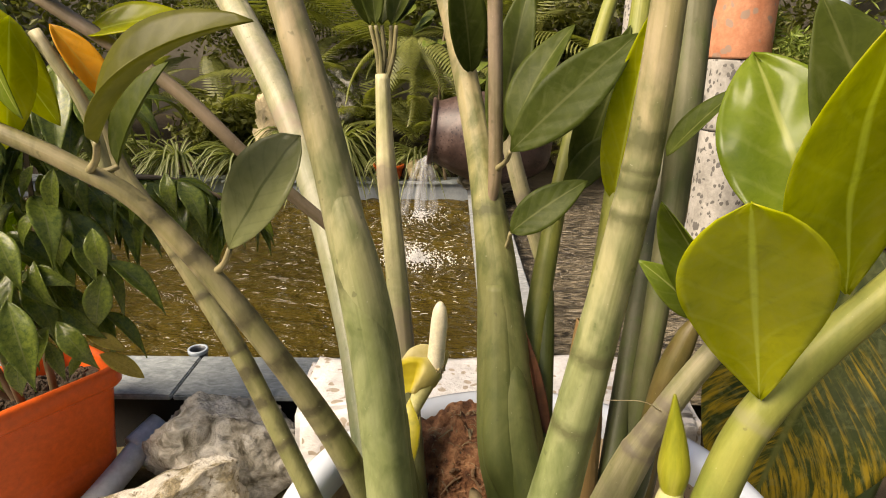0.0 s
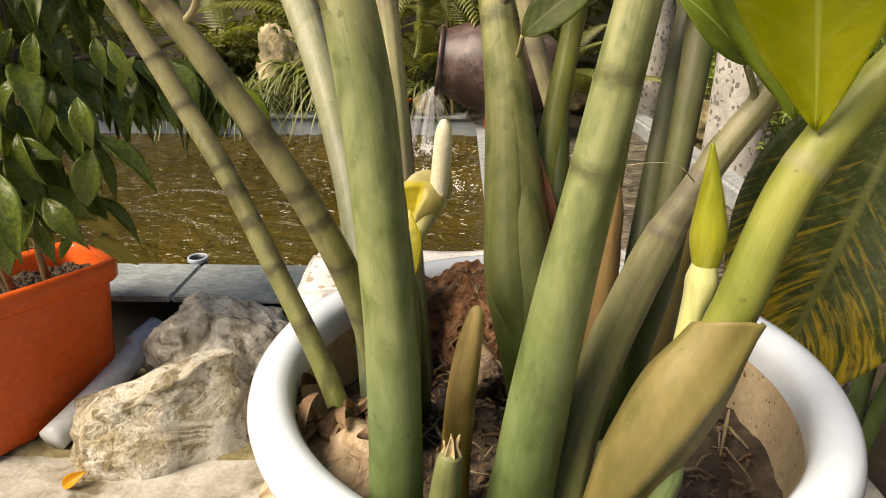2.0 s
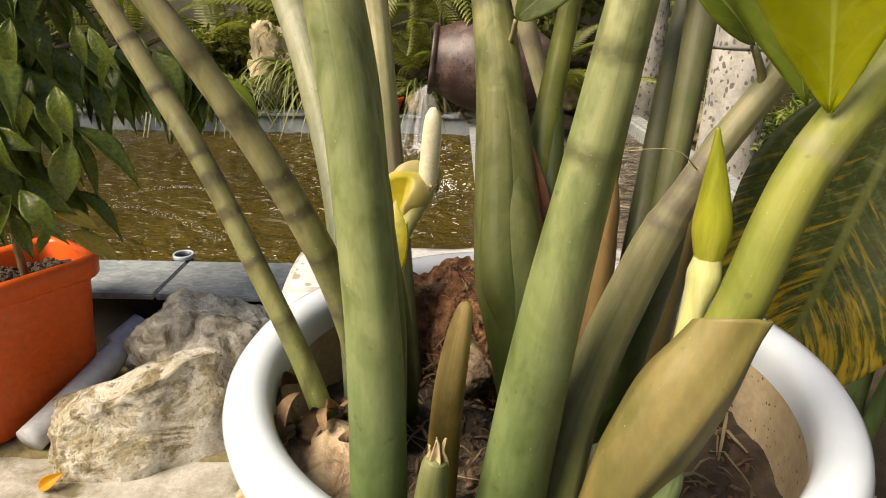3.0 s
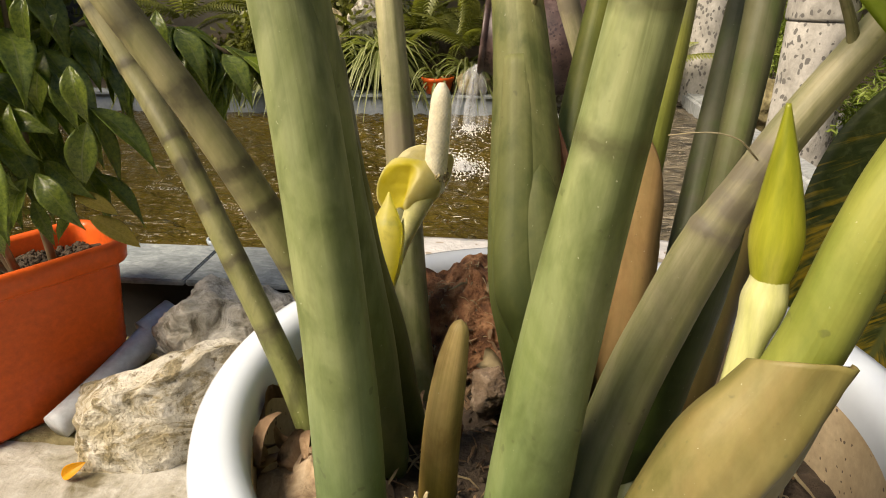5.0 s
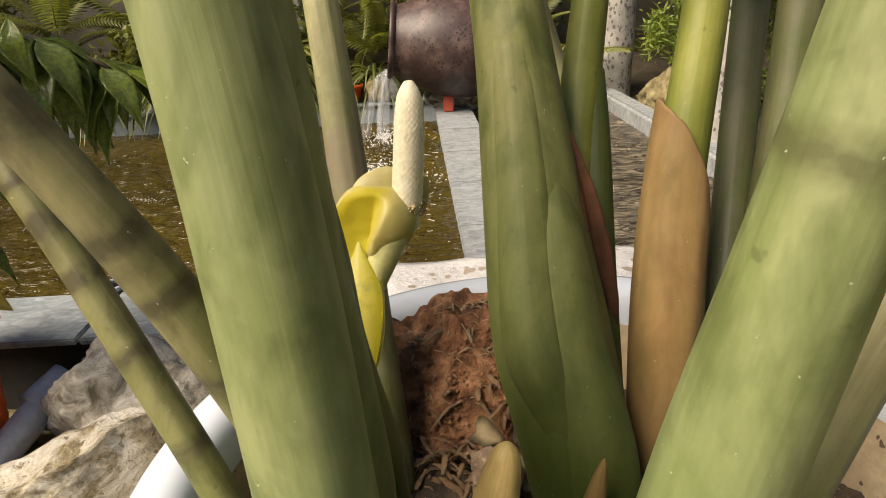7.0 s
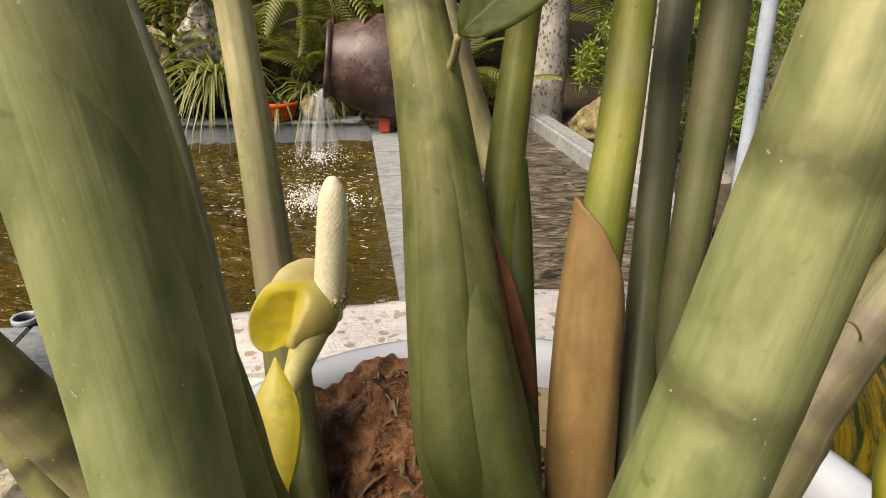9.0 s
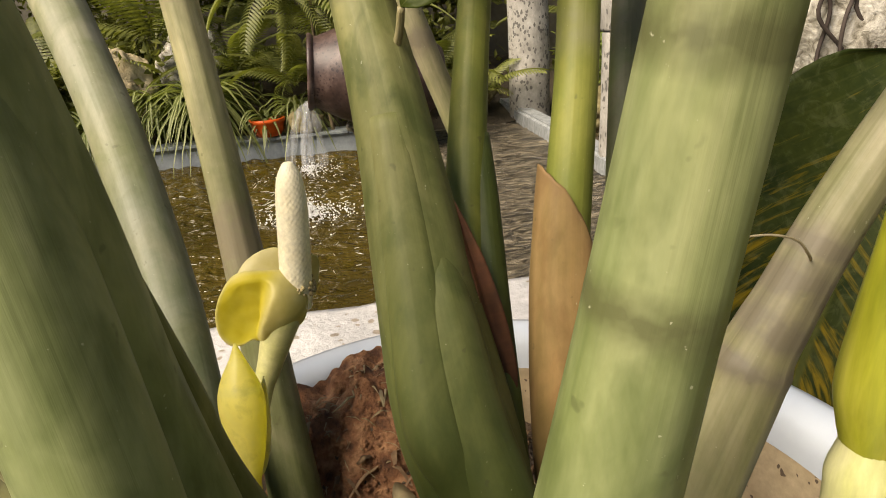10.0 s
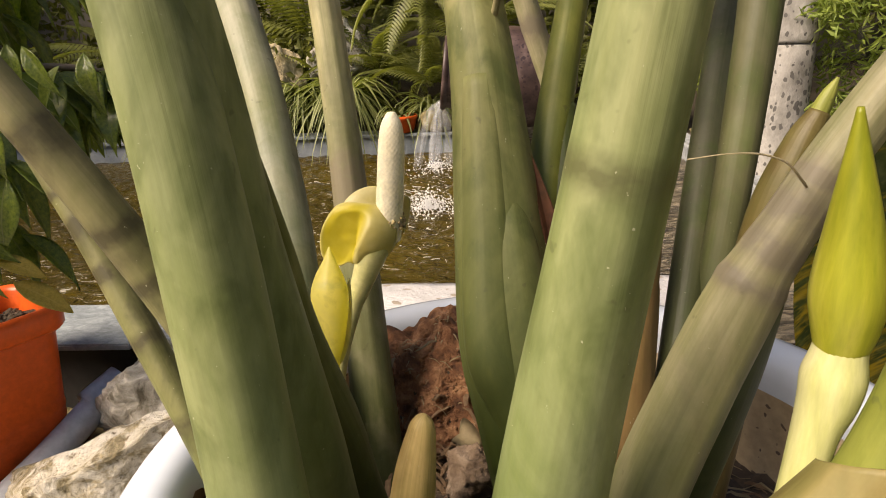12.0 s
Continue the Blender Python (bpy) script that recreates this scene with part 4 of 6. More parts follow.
S8 = [(0.0727, 0.3538, 0.31, 0.0155), (0.0819, 0.3631, 0.4, 0.0138), (0.0954, 0.3677, 0.46, 0.0127), (0.109, 0.3702, 0.5, 0.0119), (0.1219, 0.372, 0.533, 0.0109), (0.1315, 0.3729, 0.553, 0.0088), (0.1591, 0.375, 0.6, 0.0075), (0.2324, 0.3775, 0.7, 0.0065), (0.3287, 0.3775, 0.8, 0.006)]
S9 = [(0.092, 0.333, 0.345, 0.0105), (0.104, 0.332, 0.395, 0.0115), (0.127, 0.3305, 0.452, 0.0118), (0.149, 0.330, 0.505, 0.0119), (0.161, 0.330, 0.555, 0.0116), (0.170, 0.330, 0.583, 0.0112), (0.186, 0.330, 0.612, 0.0108), (0.208, 0.330, 0.641, 0.0100), (0.26, 0.330, 0.70, 0.009)]
L1 = [(-0.0658, 0.4311, 0.32, 0.0088), (-0.0952, 0.4527, 0.4, 0.0082), (-0.1457, 0.4821, 0.5, 0.0079), (-0.1698, 0.4948, 0.545, 0.0079), (-0.1954, 0.5082, 0.583, 0.0078), (-0.2292, 0.5187, 0.64, 0.0073), (-0.2604, 0.5253, 0.69, 0.0066), (-0.2779, 0.5308, 0.74, 0.0059)]
L2 = [(-0.0488, 0.4478, 0.33, 0.0138), (-0.045, 0.4269, 0.4, 0.0115), (-0.0642, 0.4042, 0.5, 0.0094), (-0.1127, 0.3932, 0.6, 0.0078), (-0.1754, 0.3947, 0.685, 0.0064), (-0.221, 0.394, 0.717, 0.0058), (-0.2859, 0.3947, 0.747, 0.0053), (-0.4234, 0.41, 0.8, 0.0044)]
L3 = [(-0.070, 0.45, 0.655, 0.0040), (-0.129, 0.45, 0.708, 0.0046), (-0.180, 0.45, 0.759, 0.0046), (-0.260, 0.45, 0.815, 0.0046)]
S4_FORK = [(0.0385, 0.555, 0.655, 0.004), (0.041, 0.555, 0.685, 0.0058), (0.040, 0.56, 0.74, 0.0060), (0.037, 0.565, 0.83, 0.006)]
S5_FORK = [(0.120, 0.74, 0.52, 0.0095), (0.107, 0.75, 0.56, 0.0098), (0.086, 0.75, 0.62, 0.0098), (0.066, 0.76, 0.69, 0.009)]

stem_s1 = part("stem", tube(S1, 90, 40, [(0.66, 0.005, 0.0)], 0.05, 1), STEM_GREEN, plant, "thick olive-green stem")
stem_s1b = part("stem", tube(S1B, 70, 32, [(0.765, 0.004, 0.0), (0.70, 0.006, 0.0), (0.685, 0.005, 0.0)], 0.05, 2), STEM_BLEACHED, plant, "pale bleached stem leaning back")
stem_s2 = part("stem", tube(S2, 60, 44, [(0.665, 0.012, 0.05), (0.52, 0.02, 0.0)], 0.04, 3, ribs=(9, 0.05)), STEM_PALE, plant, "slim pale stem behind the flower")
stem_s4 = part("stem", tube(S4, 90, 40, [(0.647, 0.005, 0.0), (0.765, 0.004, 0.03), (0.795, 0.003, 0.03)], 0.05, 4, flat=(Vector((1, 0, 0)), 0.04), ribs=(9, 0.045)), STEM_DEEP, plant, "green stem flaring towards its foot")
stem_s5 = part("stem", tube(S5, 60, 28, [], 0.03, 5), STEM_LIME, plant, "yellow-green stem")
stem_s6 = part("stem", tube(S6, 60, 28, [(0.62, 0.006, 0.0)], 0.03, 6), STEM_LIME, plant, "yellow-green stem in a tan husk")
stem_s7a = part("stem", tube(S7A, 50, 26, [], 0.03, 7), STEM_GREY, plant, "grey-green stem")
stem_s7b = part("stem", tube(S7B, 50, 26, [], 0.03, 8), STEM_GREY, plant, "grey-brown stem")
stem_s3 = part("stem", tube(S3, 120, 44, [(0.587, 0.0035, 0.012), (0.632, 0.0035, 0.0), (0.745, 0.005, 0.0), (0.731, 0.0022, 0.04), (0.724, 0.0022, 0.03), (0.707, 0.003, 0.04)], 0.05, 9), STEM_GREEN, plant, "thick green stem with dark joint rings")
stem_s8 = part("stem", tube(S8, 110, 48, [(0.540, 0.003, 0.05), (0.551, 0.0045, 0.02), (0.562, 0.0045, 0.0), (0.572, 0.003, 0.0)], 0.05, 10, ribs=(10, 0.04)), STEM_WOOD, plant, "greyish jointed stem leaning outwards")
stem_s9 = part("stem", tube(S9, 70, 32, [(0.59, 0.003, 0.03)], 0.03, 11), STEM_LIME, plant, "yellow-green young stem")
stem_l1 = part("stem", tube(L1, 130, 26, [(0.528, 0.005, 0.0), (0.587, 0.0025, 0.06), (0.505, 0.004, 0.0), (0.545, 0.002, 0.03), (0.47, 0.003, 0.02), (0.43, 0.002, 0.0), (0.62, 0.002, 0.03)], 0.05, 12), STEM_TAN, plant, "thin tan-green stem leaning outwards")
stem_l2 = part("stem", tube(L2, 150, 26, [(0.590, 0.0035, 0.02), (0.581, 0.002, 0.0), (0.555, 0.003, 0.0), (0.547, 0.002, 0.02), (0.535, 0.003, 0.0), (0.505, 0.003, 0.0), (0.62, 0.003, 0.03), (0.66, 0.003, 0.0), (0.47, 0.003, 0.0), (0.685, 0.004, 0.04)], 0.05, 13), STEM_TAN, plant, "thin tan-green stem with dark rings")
stem_l3 = part("stem", tube(L3, 40, 18, [], 0.05, 14), STEM_BROWN, plant, "thin brown stem")
part("fork", tube(S4_FORK, 30, 20, [], 0.03, 15), STEM_BROWN, stem_s4, "brown side stem")
part("stem", tube(S5_FORK, 30, 22, [(0.612, 0.008, 0.05)], 0.03, 16), STEM_WOOD, plant, "greyish stem behind the others")

# old sheaths round the feet of the stems
part("sheath", tube([(-0.0415, 0.4739, 0.31, 0.0181), (-0.0364, 0.4262, 0.4, 0.0182), (-0.034, 0.3941, 0.48, 0.0171), (-0.0371, 0.3742, 0.55, 0.0156), (-0.0396, 0.3595, 0.62, 0.0139), (-0.0493, 0.3555, 0.68, 0.0111), (-0.0666, 0.3702, 0.74, 0.003)], 70, 32, [], 0.04, 31, ribs=(6, 0.035)), STEM_GREEN, stem_s1, "leaf sheath clasping the stem")
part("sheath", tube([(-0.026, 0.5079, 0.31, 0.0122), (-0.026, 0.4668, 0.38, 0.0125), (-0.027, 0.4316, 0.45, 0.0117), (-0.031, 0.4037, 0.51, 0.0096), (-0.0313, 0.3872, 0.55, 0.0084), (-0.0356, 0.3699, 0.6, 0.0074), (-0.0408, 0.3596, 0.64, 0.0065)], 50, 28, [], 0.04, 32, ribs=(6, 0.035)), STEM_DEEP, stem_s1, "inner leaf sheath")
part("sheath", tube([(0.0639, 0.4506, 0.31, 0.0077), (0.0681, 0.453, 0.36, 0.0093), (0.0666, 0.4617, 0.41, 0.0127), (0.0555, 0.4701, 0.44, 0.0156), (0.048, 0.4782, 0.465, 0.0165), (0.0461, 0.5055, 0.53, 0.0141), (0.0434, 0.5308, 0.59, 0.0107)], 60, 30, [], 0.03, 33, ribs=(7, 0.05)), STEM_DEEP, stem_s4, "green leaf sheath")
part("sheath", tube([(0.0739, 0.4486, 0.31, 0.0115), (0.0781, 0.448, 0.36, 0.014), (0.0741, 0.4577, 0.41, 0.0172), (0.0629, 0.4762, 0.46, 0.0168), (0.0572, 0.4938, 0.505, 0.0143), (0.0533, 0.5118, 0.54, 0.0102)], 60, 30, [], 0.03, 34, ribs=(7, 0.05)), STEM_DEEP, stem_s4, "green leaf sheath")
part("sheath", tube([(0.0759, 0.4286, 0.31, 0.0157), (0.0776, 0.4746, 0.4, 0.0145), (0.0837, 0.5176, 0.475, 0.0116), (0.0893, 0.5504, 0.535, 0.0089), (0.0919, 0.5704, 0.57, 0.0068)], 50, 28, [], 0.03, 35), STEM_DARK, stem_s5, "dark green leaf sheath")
part("sheath", blade((0.0868, 0.500, 0.4504), (0.064, 0.524, 0.5601), (0.45, -0.88, 0.1), 0.0135, cup=0.7, bend=0.05, form=(0.6, 0.7), nu=26, wave=0.10, thick=0.0010), SHEATH_RED, stem_s5, "withered reddish-brown sheath edge")
part("husk", sleeve(S6_COAT, 178, 1.0, seed=20, low=0.50, rag=0.018), SHEATH_TAN, stem_s6, "dry tan husk round the stem")
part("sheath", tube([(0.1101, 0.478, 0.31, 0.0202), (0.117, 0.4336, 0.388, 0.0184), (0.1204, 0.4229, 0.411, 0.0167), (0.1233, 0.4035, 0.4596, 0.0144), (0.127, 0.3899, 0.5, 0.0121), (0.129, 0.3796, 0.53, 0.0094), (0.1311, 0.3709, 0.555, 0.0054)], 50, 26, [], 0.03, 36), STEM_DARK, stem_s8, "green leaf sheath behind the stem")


def husk_shell():
    """The papery husk that wraps the young stem: a flattened sleeve with an open slanting mouth."""
    rows = spline([(0.0932, 0.3327, 0.35, 0.0144), (0.103, 0.3316, 0.392, 0.0174), (0.118, 0.3304, 0.432, 0.0222), (0.1311, 0.3303, 0.464, 0.0227), (0.1418, 0.3300, 0.488, 0.0180), (0.1488, 0.3296, 0.505, 0.0154)], 46)
    bm = bmesh.new()
    uv = bm.loops.layers.uv.new("UVMap")
    jl = bm.verts.layers.float.new("joint")
    seg, grid = 40, []
    for i, (x, y, z, r) in enumerate(rows):
        a, b = rows[max(i - 1, 0)][:3], rows[min(i + 1, 45)][:3]
        t = Vector(b - a).normalized()
        s0 = (Vector((1, 0, 0)) - t * t.x).normalized()
        d0 = t.cross(s0)
        row = []
        for k in range(seg):
            ang = 2 * math.pi * k / seg
            d = s0 * math.cos(ang) + d0 * math.sin(ang) * 0.82
            ridge = 5.25 - 0.85 * (1 - i / 45)
            fold = 1 + 0.15 * math.exp(-((ang - ridge) / 0.20) ** 2) - 0.10 * math.exp(-((ang - ridge - 0.45) / 0.22) ** 2) + 0.06 * noise.noise(Vector((2 * math.cos(ang), 2 * math.sin(ang), z * 30)))
            late = 0.0105 * (i / 45) ** 2 * math.cos(ang - 5.3)
            v = bm.verts.new(Vector((x, y, z)) + d * r * fold + t * late)
            v[jl] = 0.8 * math.exp(-((ang - ridge - 0.24) / 0.10) ** 2)
            row.append(v)
        grid.append(row)
    for i in range(45):
        for k in range(seg):
            k2 = (k + 1) % seg
            f = bm.faces.new((grid[i][k], grid[i][k2], grid[i + 1][k2], grid[i + 1][k]))
            for loop, (a, b) in zip(f.loops, ((k, i), (k + 1, i), (k + 1, i + 1), (k, i + 1))):
                loop[uv].uv = (a / seg, rows[b][2] * 10)
    bmesh.ops.recalc_face_normals(bm, faces=bm.faces)
    bmesh.ops.solidify(bm, geom=bm.faces[:], thickness=0.001)
    return bm


part("husk", husk_shell(), SHEATH_HUSK, stem_s9, "papery ochre husk round the stem")
part("shoot", tube([(0.112, 0.322, 0.345, 0.010), (0.120, 0.322, 0.385, 0.0095), (0.128, 0.322, 0.412, 0.0075), (0.132, 0.322, 0.424, 0.003)], 24, 20, [], 0.03, 21), STEM_GREEN, plant, "short green shoot")

# young spears and buds
bud_a = part("bud_stem", tube([(0.1271, 0.3388, 0.45, 0.0063), (0.1319, 0.342, 0.48, 0.0058), (0.1346, 0.3431, 0.504, 0.0062), (0.1367, 0.3431, 0.517, 0.0078), (0.1372, 0.3432, 0.524, 0.0083), (0.1376, 0.3432, 0.531, 0.0070), (0.1377, 0.3432, 0.536, 0.0066)], 40, 26, [], 0.03, 22), BUD_STEM, plant, "pale yellow flower stem")
part("bud", tube([(0.1376, 0.3432, 0.530, 0.0060), (0.1377, 0.3433, 0.539, 0.0082), (0.137, 0.3433, 0.55, 0.0092), (0.1357, 0.3434, 0.567, 0.0067), (0.1339, 0.3435, 0.584, 0.0034), (0.1324, 0.3436, 0.597, 0.0008)], 50, 28, [], 0.03, 23), BUD, bud_a, "closed yellow-green flower bud")
part("spear", tube([(0.006, 0.376, 0.32, 0.0099), (0.0075, 0.376, 0.375, 0.0101), (0.0105, 0.376, 0.425, 0.0097), (0.0150, 0.376, 0.462, 0.0079), (0.0185, 0.376, 0.482, 0.0054), (0.0196, 0.376, 0.4880, 0.0036), (0.0202, 0.376, 0.4905, 0.0010)], 60, 28, [], 0.03, 24), SPEAR, plant, "brownish young leaf spear")
stub = part("shoot", tube([(-0.001, 0.325, 0.325, 0.0100), (0.0005, 0.325, 0.375, 0.0098), (0.0035, 0.325, 0.412, 0.0080), (0.0050, 0.325, 0.422, 0.0062)], 30, 24, [], 0.04, 25), STEM_PALE, plant, "short pale green shoot with a dry tip")
for lean, tall, turn in ((0.003, 0.019, 20), (-0.002, 0.014, 140), (0.001, 0.022, 255)):
    side = Vector((math.cos(radians(turn)), math.sin(radians(turn)), 0))
    part("dry_tip", blade(Vector((0.0048, 0.325, 0.416)) + side * 0.0035, Vector((0.0048 + lean, 0.325, 0.416 + tall)) + side * 0.0018, side, 0.0075, cup=0.9, bend=-0.12, form=(0.4, 0.9), nu=10, nv=7, wave=0.2, thick=0.0005, seed=turn), TWIG, stub, "dry split straw-coloured tip")

part("spear", tube([(0.056, 0.430, 0.335, 0.0075), (0.060, 0.428, 0.39, 0.0066), (0.0635, 0.427, 0.42, 0.0042), (0.0655, 0.427, 0.434, 0.0018), (0.066, 0.427, 0.438, 0.0004)], 40, 22, [], 0.04, 37), SHEATH_TAN, plant, "short brown spear tip at the foot of the stems")
husk_spear = part("spear", tube([(0.160, 0.485, 0.33, 0.0110), (0.172, 0.492, 0.43, 0.0120), (0.184, 0.498, 0.515, 0.0115), (0.196, 0.500, 0.555, 0.0088), (0.203, 0.501, 0.572, 0.0050)], 50, 26, [], 0.05, 28), SPEAR_DARK, plant, "brown husked young spear")
part("tip", tube([(0.201, 0.501, 0.567, 0.0048), (0.2055, 0.501, 0.579, 0.0036), (0.209, 0.501, 0.5875, 0.0008)], 20, 16, [], 0.03, 29), STEM_LIME, husk_spear, "fresh green tip")

# tuber and withered base
part("tuber", rock((-0.078, 0.405, 0.318), (0.058, 0.05, 0.058), 21, 0.12, 20, 5, 0.6), TUBER, plant, "bare beige tuber at the soil")


def husk_rags(seed, at, n, size):
    rng = random.Random(seed)
    bm = bmesh.new()
    for _ in range(n):
        a = rng.uniform(0, 6.283)
        d = Vector((math.cos(a), math.sin(a), rng.uniform(-0.5, 0.7))).normalized()
        p = Vector(at) + Vector((rng.gauss(0, 0.018), rng.gauss(0, 0.012), rng.gauss(0, 0.007)))
        s = d.cross(Vector((rng.gauss(0, 1), rng.gauss(0, 1), rng.gauss(0, 1)))).normalized()
        up = d.cross(s)
        ln, w, prev = rng.uniform(*size), rng.uniform(0.003, 0.010), None
        for i in range(7):
            u = i / 6
            ww = w * math.sin(math.pi * (0.12 + 0.8 * u)) + 0.0005
            c = p + d * ln * (u - 0.4) + up * ln * 0.4 * math.sin(u * 2.6)
            row = [bm.verts.new(c - s * ww + up * ww * 0.7), bm.verts.new(c), bm.verts.new(c + s * ww + up * ww * 0.5)]
            if prev:
                for k in range(2):
                    bm.faces.new((prev[k], prev[k + 1], row[k + 1], row[k]))
            prev = row
    bmesh.ops.solidify(bm, geom=bm.faces[:], thickness=0.0006)
    return bm


part("withered_husk", husk_rags(31, (-0.075, 0.425, 0.372), 20, (0.012, 0.032)), HUSK, plant, "brown crumpled withered husk", kind="stuff")
part("withered_husk", husk_rags(32, (0.050, 0.515, 0.352), 14, (0.012, 0.03)), TWIG, plant, "torn dry husk at the foot of the stems", kind="stuff")

# leaves of the plant
def leaf(parent, base, tip, normal, width, mat=None, label="", stalk=None, **kw):
    ob = part("leaf", blade(base, tip, normal, width, **kw), mat or LEAF_ZZ, parent, label)
    if stalk:
        part("leaf_stalk", tube([(*stalk, 0.0026), (*(Vector(stalk).lerp(Vector(base), 0.5) + Vector((0.002, 0, -0.001))), 0.0021), (*base, 0.0018)], 14, 12), STEM_LIME if parent == stem_s9 else STEM_TAN, parent)
    return ob


leaf(stem_l2, (-0.186, 0.362, 0.735), (-0.096, 0.36, 0.797), (-0.45, -0.45, 0.75), 0.052, cup=0.5, bend=0.13, form=(0.75, 0.7), mat=LEAF_BACKLIT, label="olive leaf with its back turned, backlight in its colour", stalk=(-0.2120, 0.3941, 0.7120))
leaf(stem_l2, (-0.196, 0.40, 0.715), (-0.162, 0.41, 0.775), (-0.7, -0.6, 0.2), 0.036, cup=0.4, bend=0.05, stalk=(-0.2120, 0.3941, 0.7120))
leaf(stem_l2, (-0.1285, 0.385, 0.668), (-0.082, 0.386, 0.736), (-0.45, -0.85, 0.2), 0.043, cup=0.25, bend=0.06, form=(1.25, 0.62), wave=0.04, mat=LEAF_PALE, label="pale olive leaf", stalk=(-0.1448, 0.3933, 0.6480))
leaf(stem_s4, (0.051, 0.53, 0.704), (0.143, 0.53, 0.793), (0.25, -0.75, 0.6), 0.044, cup=0.15, bend=0.06, form=(0.9, 0.8), label="grey-green leaf with its pale back turned", stalk=(0.041, 0.553, 0.685))
leaf(stem_s4, (0.053, 0.545, 0.712), (0.103, 0.57, 0.80), (-0.6, -0.6, 0.2), 0.036, cup=0.4, bend=0.08)
leaf(stem_s4, (0.0535, 0.53, 0.637), (0.1135, 0.53, 0.681), (0.1, -0.75, 0.65), 0.0315, cup=0.15, bend=0.08, label="small grey-green leaf", stalk=(0.0455, 0.545, 0.612))
leaf(stem_s4, (0.043, 0.57, 0.70), (0.070, 0.60, 0.84), (-0.3, -0.9, 0.1), 0.036, cup=0.3, bend=0.05)
leaf(stem_s4, (0.020, 0.60, 0.76), (0.005, 0.58, 0.86), (0.3, -0.9, 0.1), 0.034, cup=0.3, bend=0.05)
leaf(stem_s5, (0.117, 0.60, 0.66), (0.150, 0.58, 0.80), (-0.5, -0.8, 0.1), 0.038, cup=0.5, bend=-0.05)
leaf(stem_s5, (0.105, 0.585, 0.655), (0.165, 0.60, 0.715), (0.2, -0.5, 0.8), 0.030, cup=0.3, bend=0.1)
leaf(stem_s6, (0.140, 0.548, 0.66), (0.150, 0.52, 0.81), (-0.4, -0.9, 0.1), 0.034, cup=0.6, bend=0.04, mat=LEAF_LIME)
leaf(stem_s7a, (0.171, 0.52, 0.703), (0.222, 0.52, 0.756), (-0.65, -0.2, 0.75), 0.030, cup=0.3, bend=0.03)
leaf(stem_s8, (0.1544, 0.3720, 0.6315), (0.1121, 0.3720, 0.6680), (-0.2, -0.8, 0.5), 0.021, cup=0.25, bend=0.10, form=(0.9, 0.9), mat=LEAF_GLOSS, stalk=(0.1640, 0.3740, 0.6060))
for dx, dy, tx, ty, w in ((-0.010, 0, -0.030, -0.02, 0.026), (0.009, 0, 0.034, -0.01, 0.028), (0, 0.006, 0.004, 0.03, 0.026), (0.014, -0.004, 0.048, 0.02, 0.024), (-0.004, -0.008, -0.012, -0.03, 0.024)):
    leaf(stem_s2, (-0.0604 + dx, 0.6358 + dy, 0.800), (-0.0604 + tx, 0.6358 + ty, 0.895), (-dx * 30 - 0.1, -0.8, 0.2), w, cup=0.5, bend=-0.1, mat=LEAF_ZZ, stalk=(-0.0604 + dx * 0.25, 0.6358 + dy * 0.25, 0.750))
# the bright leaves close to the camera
leaf(stem_s9, (0.1690, 0.3220, 0.6080), (0.1265, 0.2760, 0.7260), (-0.35, -0.92, 0.0), 0.066, cup=0.32, bend=-0.06, form=(1.62, 0.56), wave=0.03, nu=26, nv=17, mat=LEAF_LIME, label="bright yellow-green leaf, backlight painted into its colour")
leaf(stem_s9, (0.1690, 0.3400, 0.6080), (0.1110, 0.3380, 0.7110), (-0.9, -0.35, 0.1), 0.040, cup=0.4, bend=-0.05, form=(1.2, 0.8), mat=LEAF_GLOSS)
leaf(stem_s9, (0.2030, 0.3300, 0.6710), (0.1782, 0.4108, 0.7812), (-0.426, -0.773, 0.471), 0.070, cup=0.22, bend=0.05, form=(1.15, 0.80), wave=0.09, nu=34, nv=17, mat=LEAF_GLOSS, label="glossy green leaf catching the sky")
leaf(stem_s9, (0.2000, 0.3180, 0.6700), (0.1550, 0.2500, 0.7980), (0.1, -0.98, 0.0), 0.078, cup=0.25, bend=-0.05, form=(1.3, 0.8), wave=0.03, nu=26, nv=17, mat=LEAF_LIME, label="bright yellow-green leaf, backlight painted into its colour")
leaf(stem_s9, (0.235, 0.34, 0.70), (0.185, 0.36, 0.81), (-0.2, -0.8, 0.4), 0.06, cup=0.2, bend=0.04, mat=LEAF_ZZ)
# fading leaves at the upper left
thin = part("side_stem", tube([(-0.213, 0.42, 0.700, 0.0038), (-0.222, 0.42, 0.748, 0.0040), (-0.245, 0.42, 0.792, 0.0038)], 16, 14), STEM_PALE, stem_l2, "short pale side stem")
leaf(stem_l3, (-0.238, 0.425, 0.796), (-0.203, 0.428, 0.738), (0.75, -0.6, 0.1), 0.021, cup=0.6, bend=0.05, form=(0.8, 1.0), mat=LEAF_YELLOW, label="withering orange-yellow leaf")
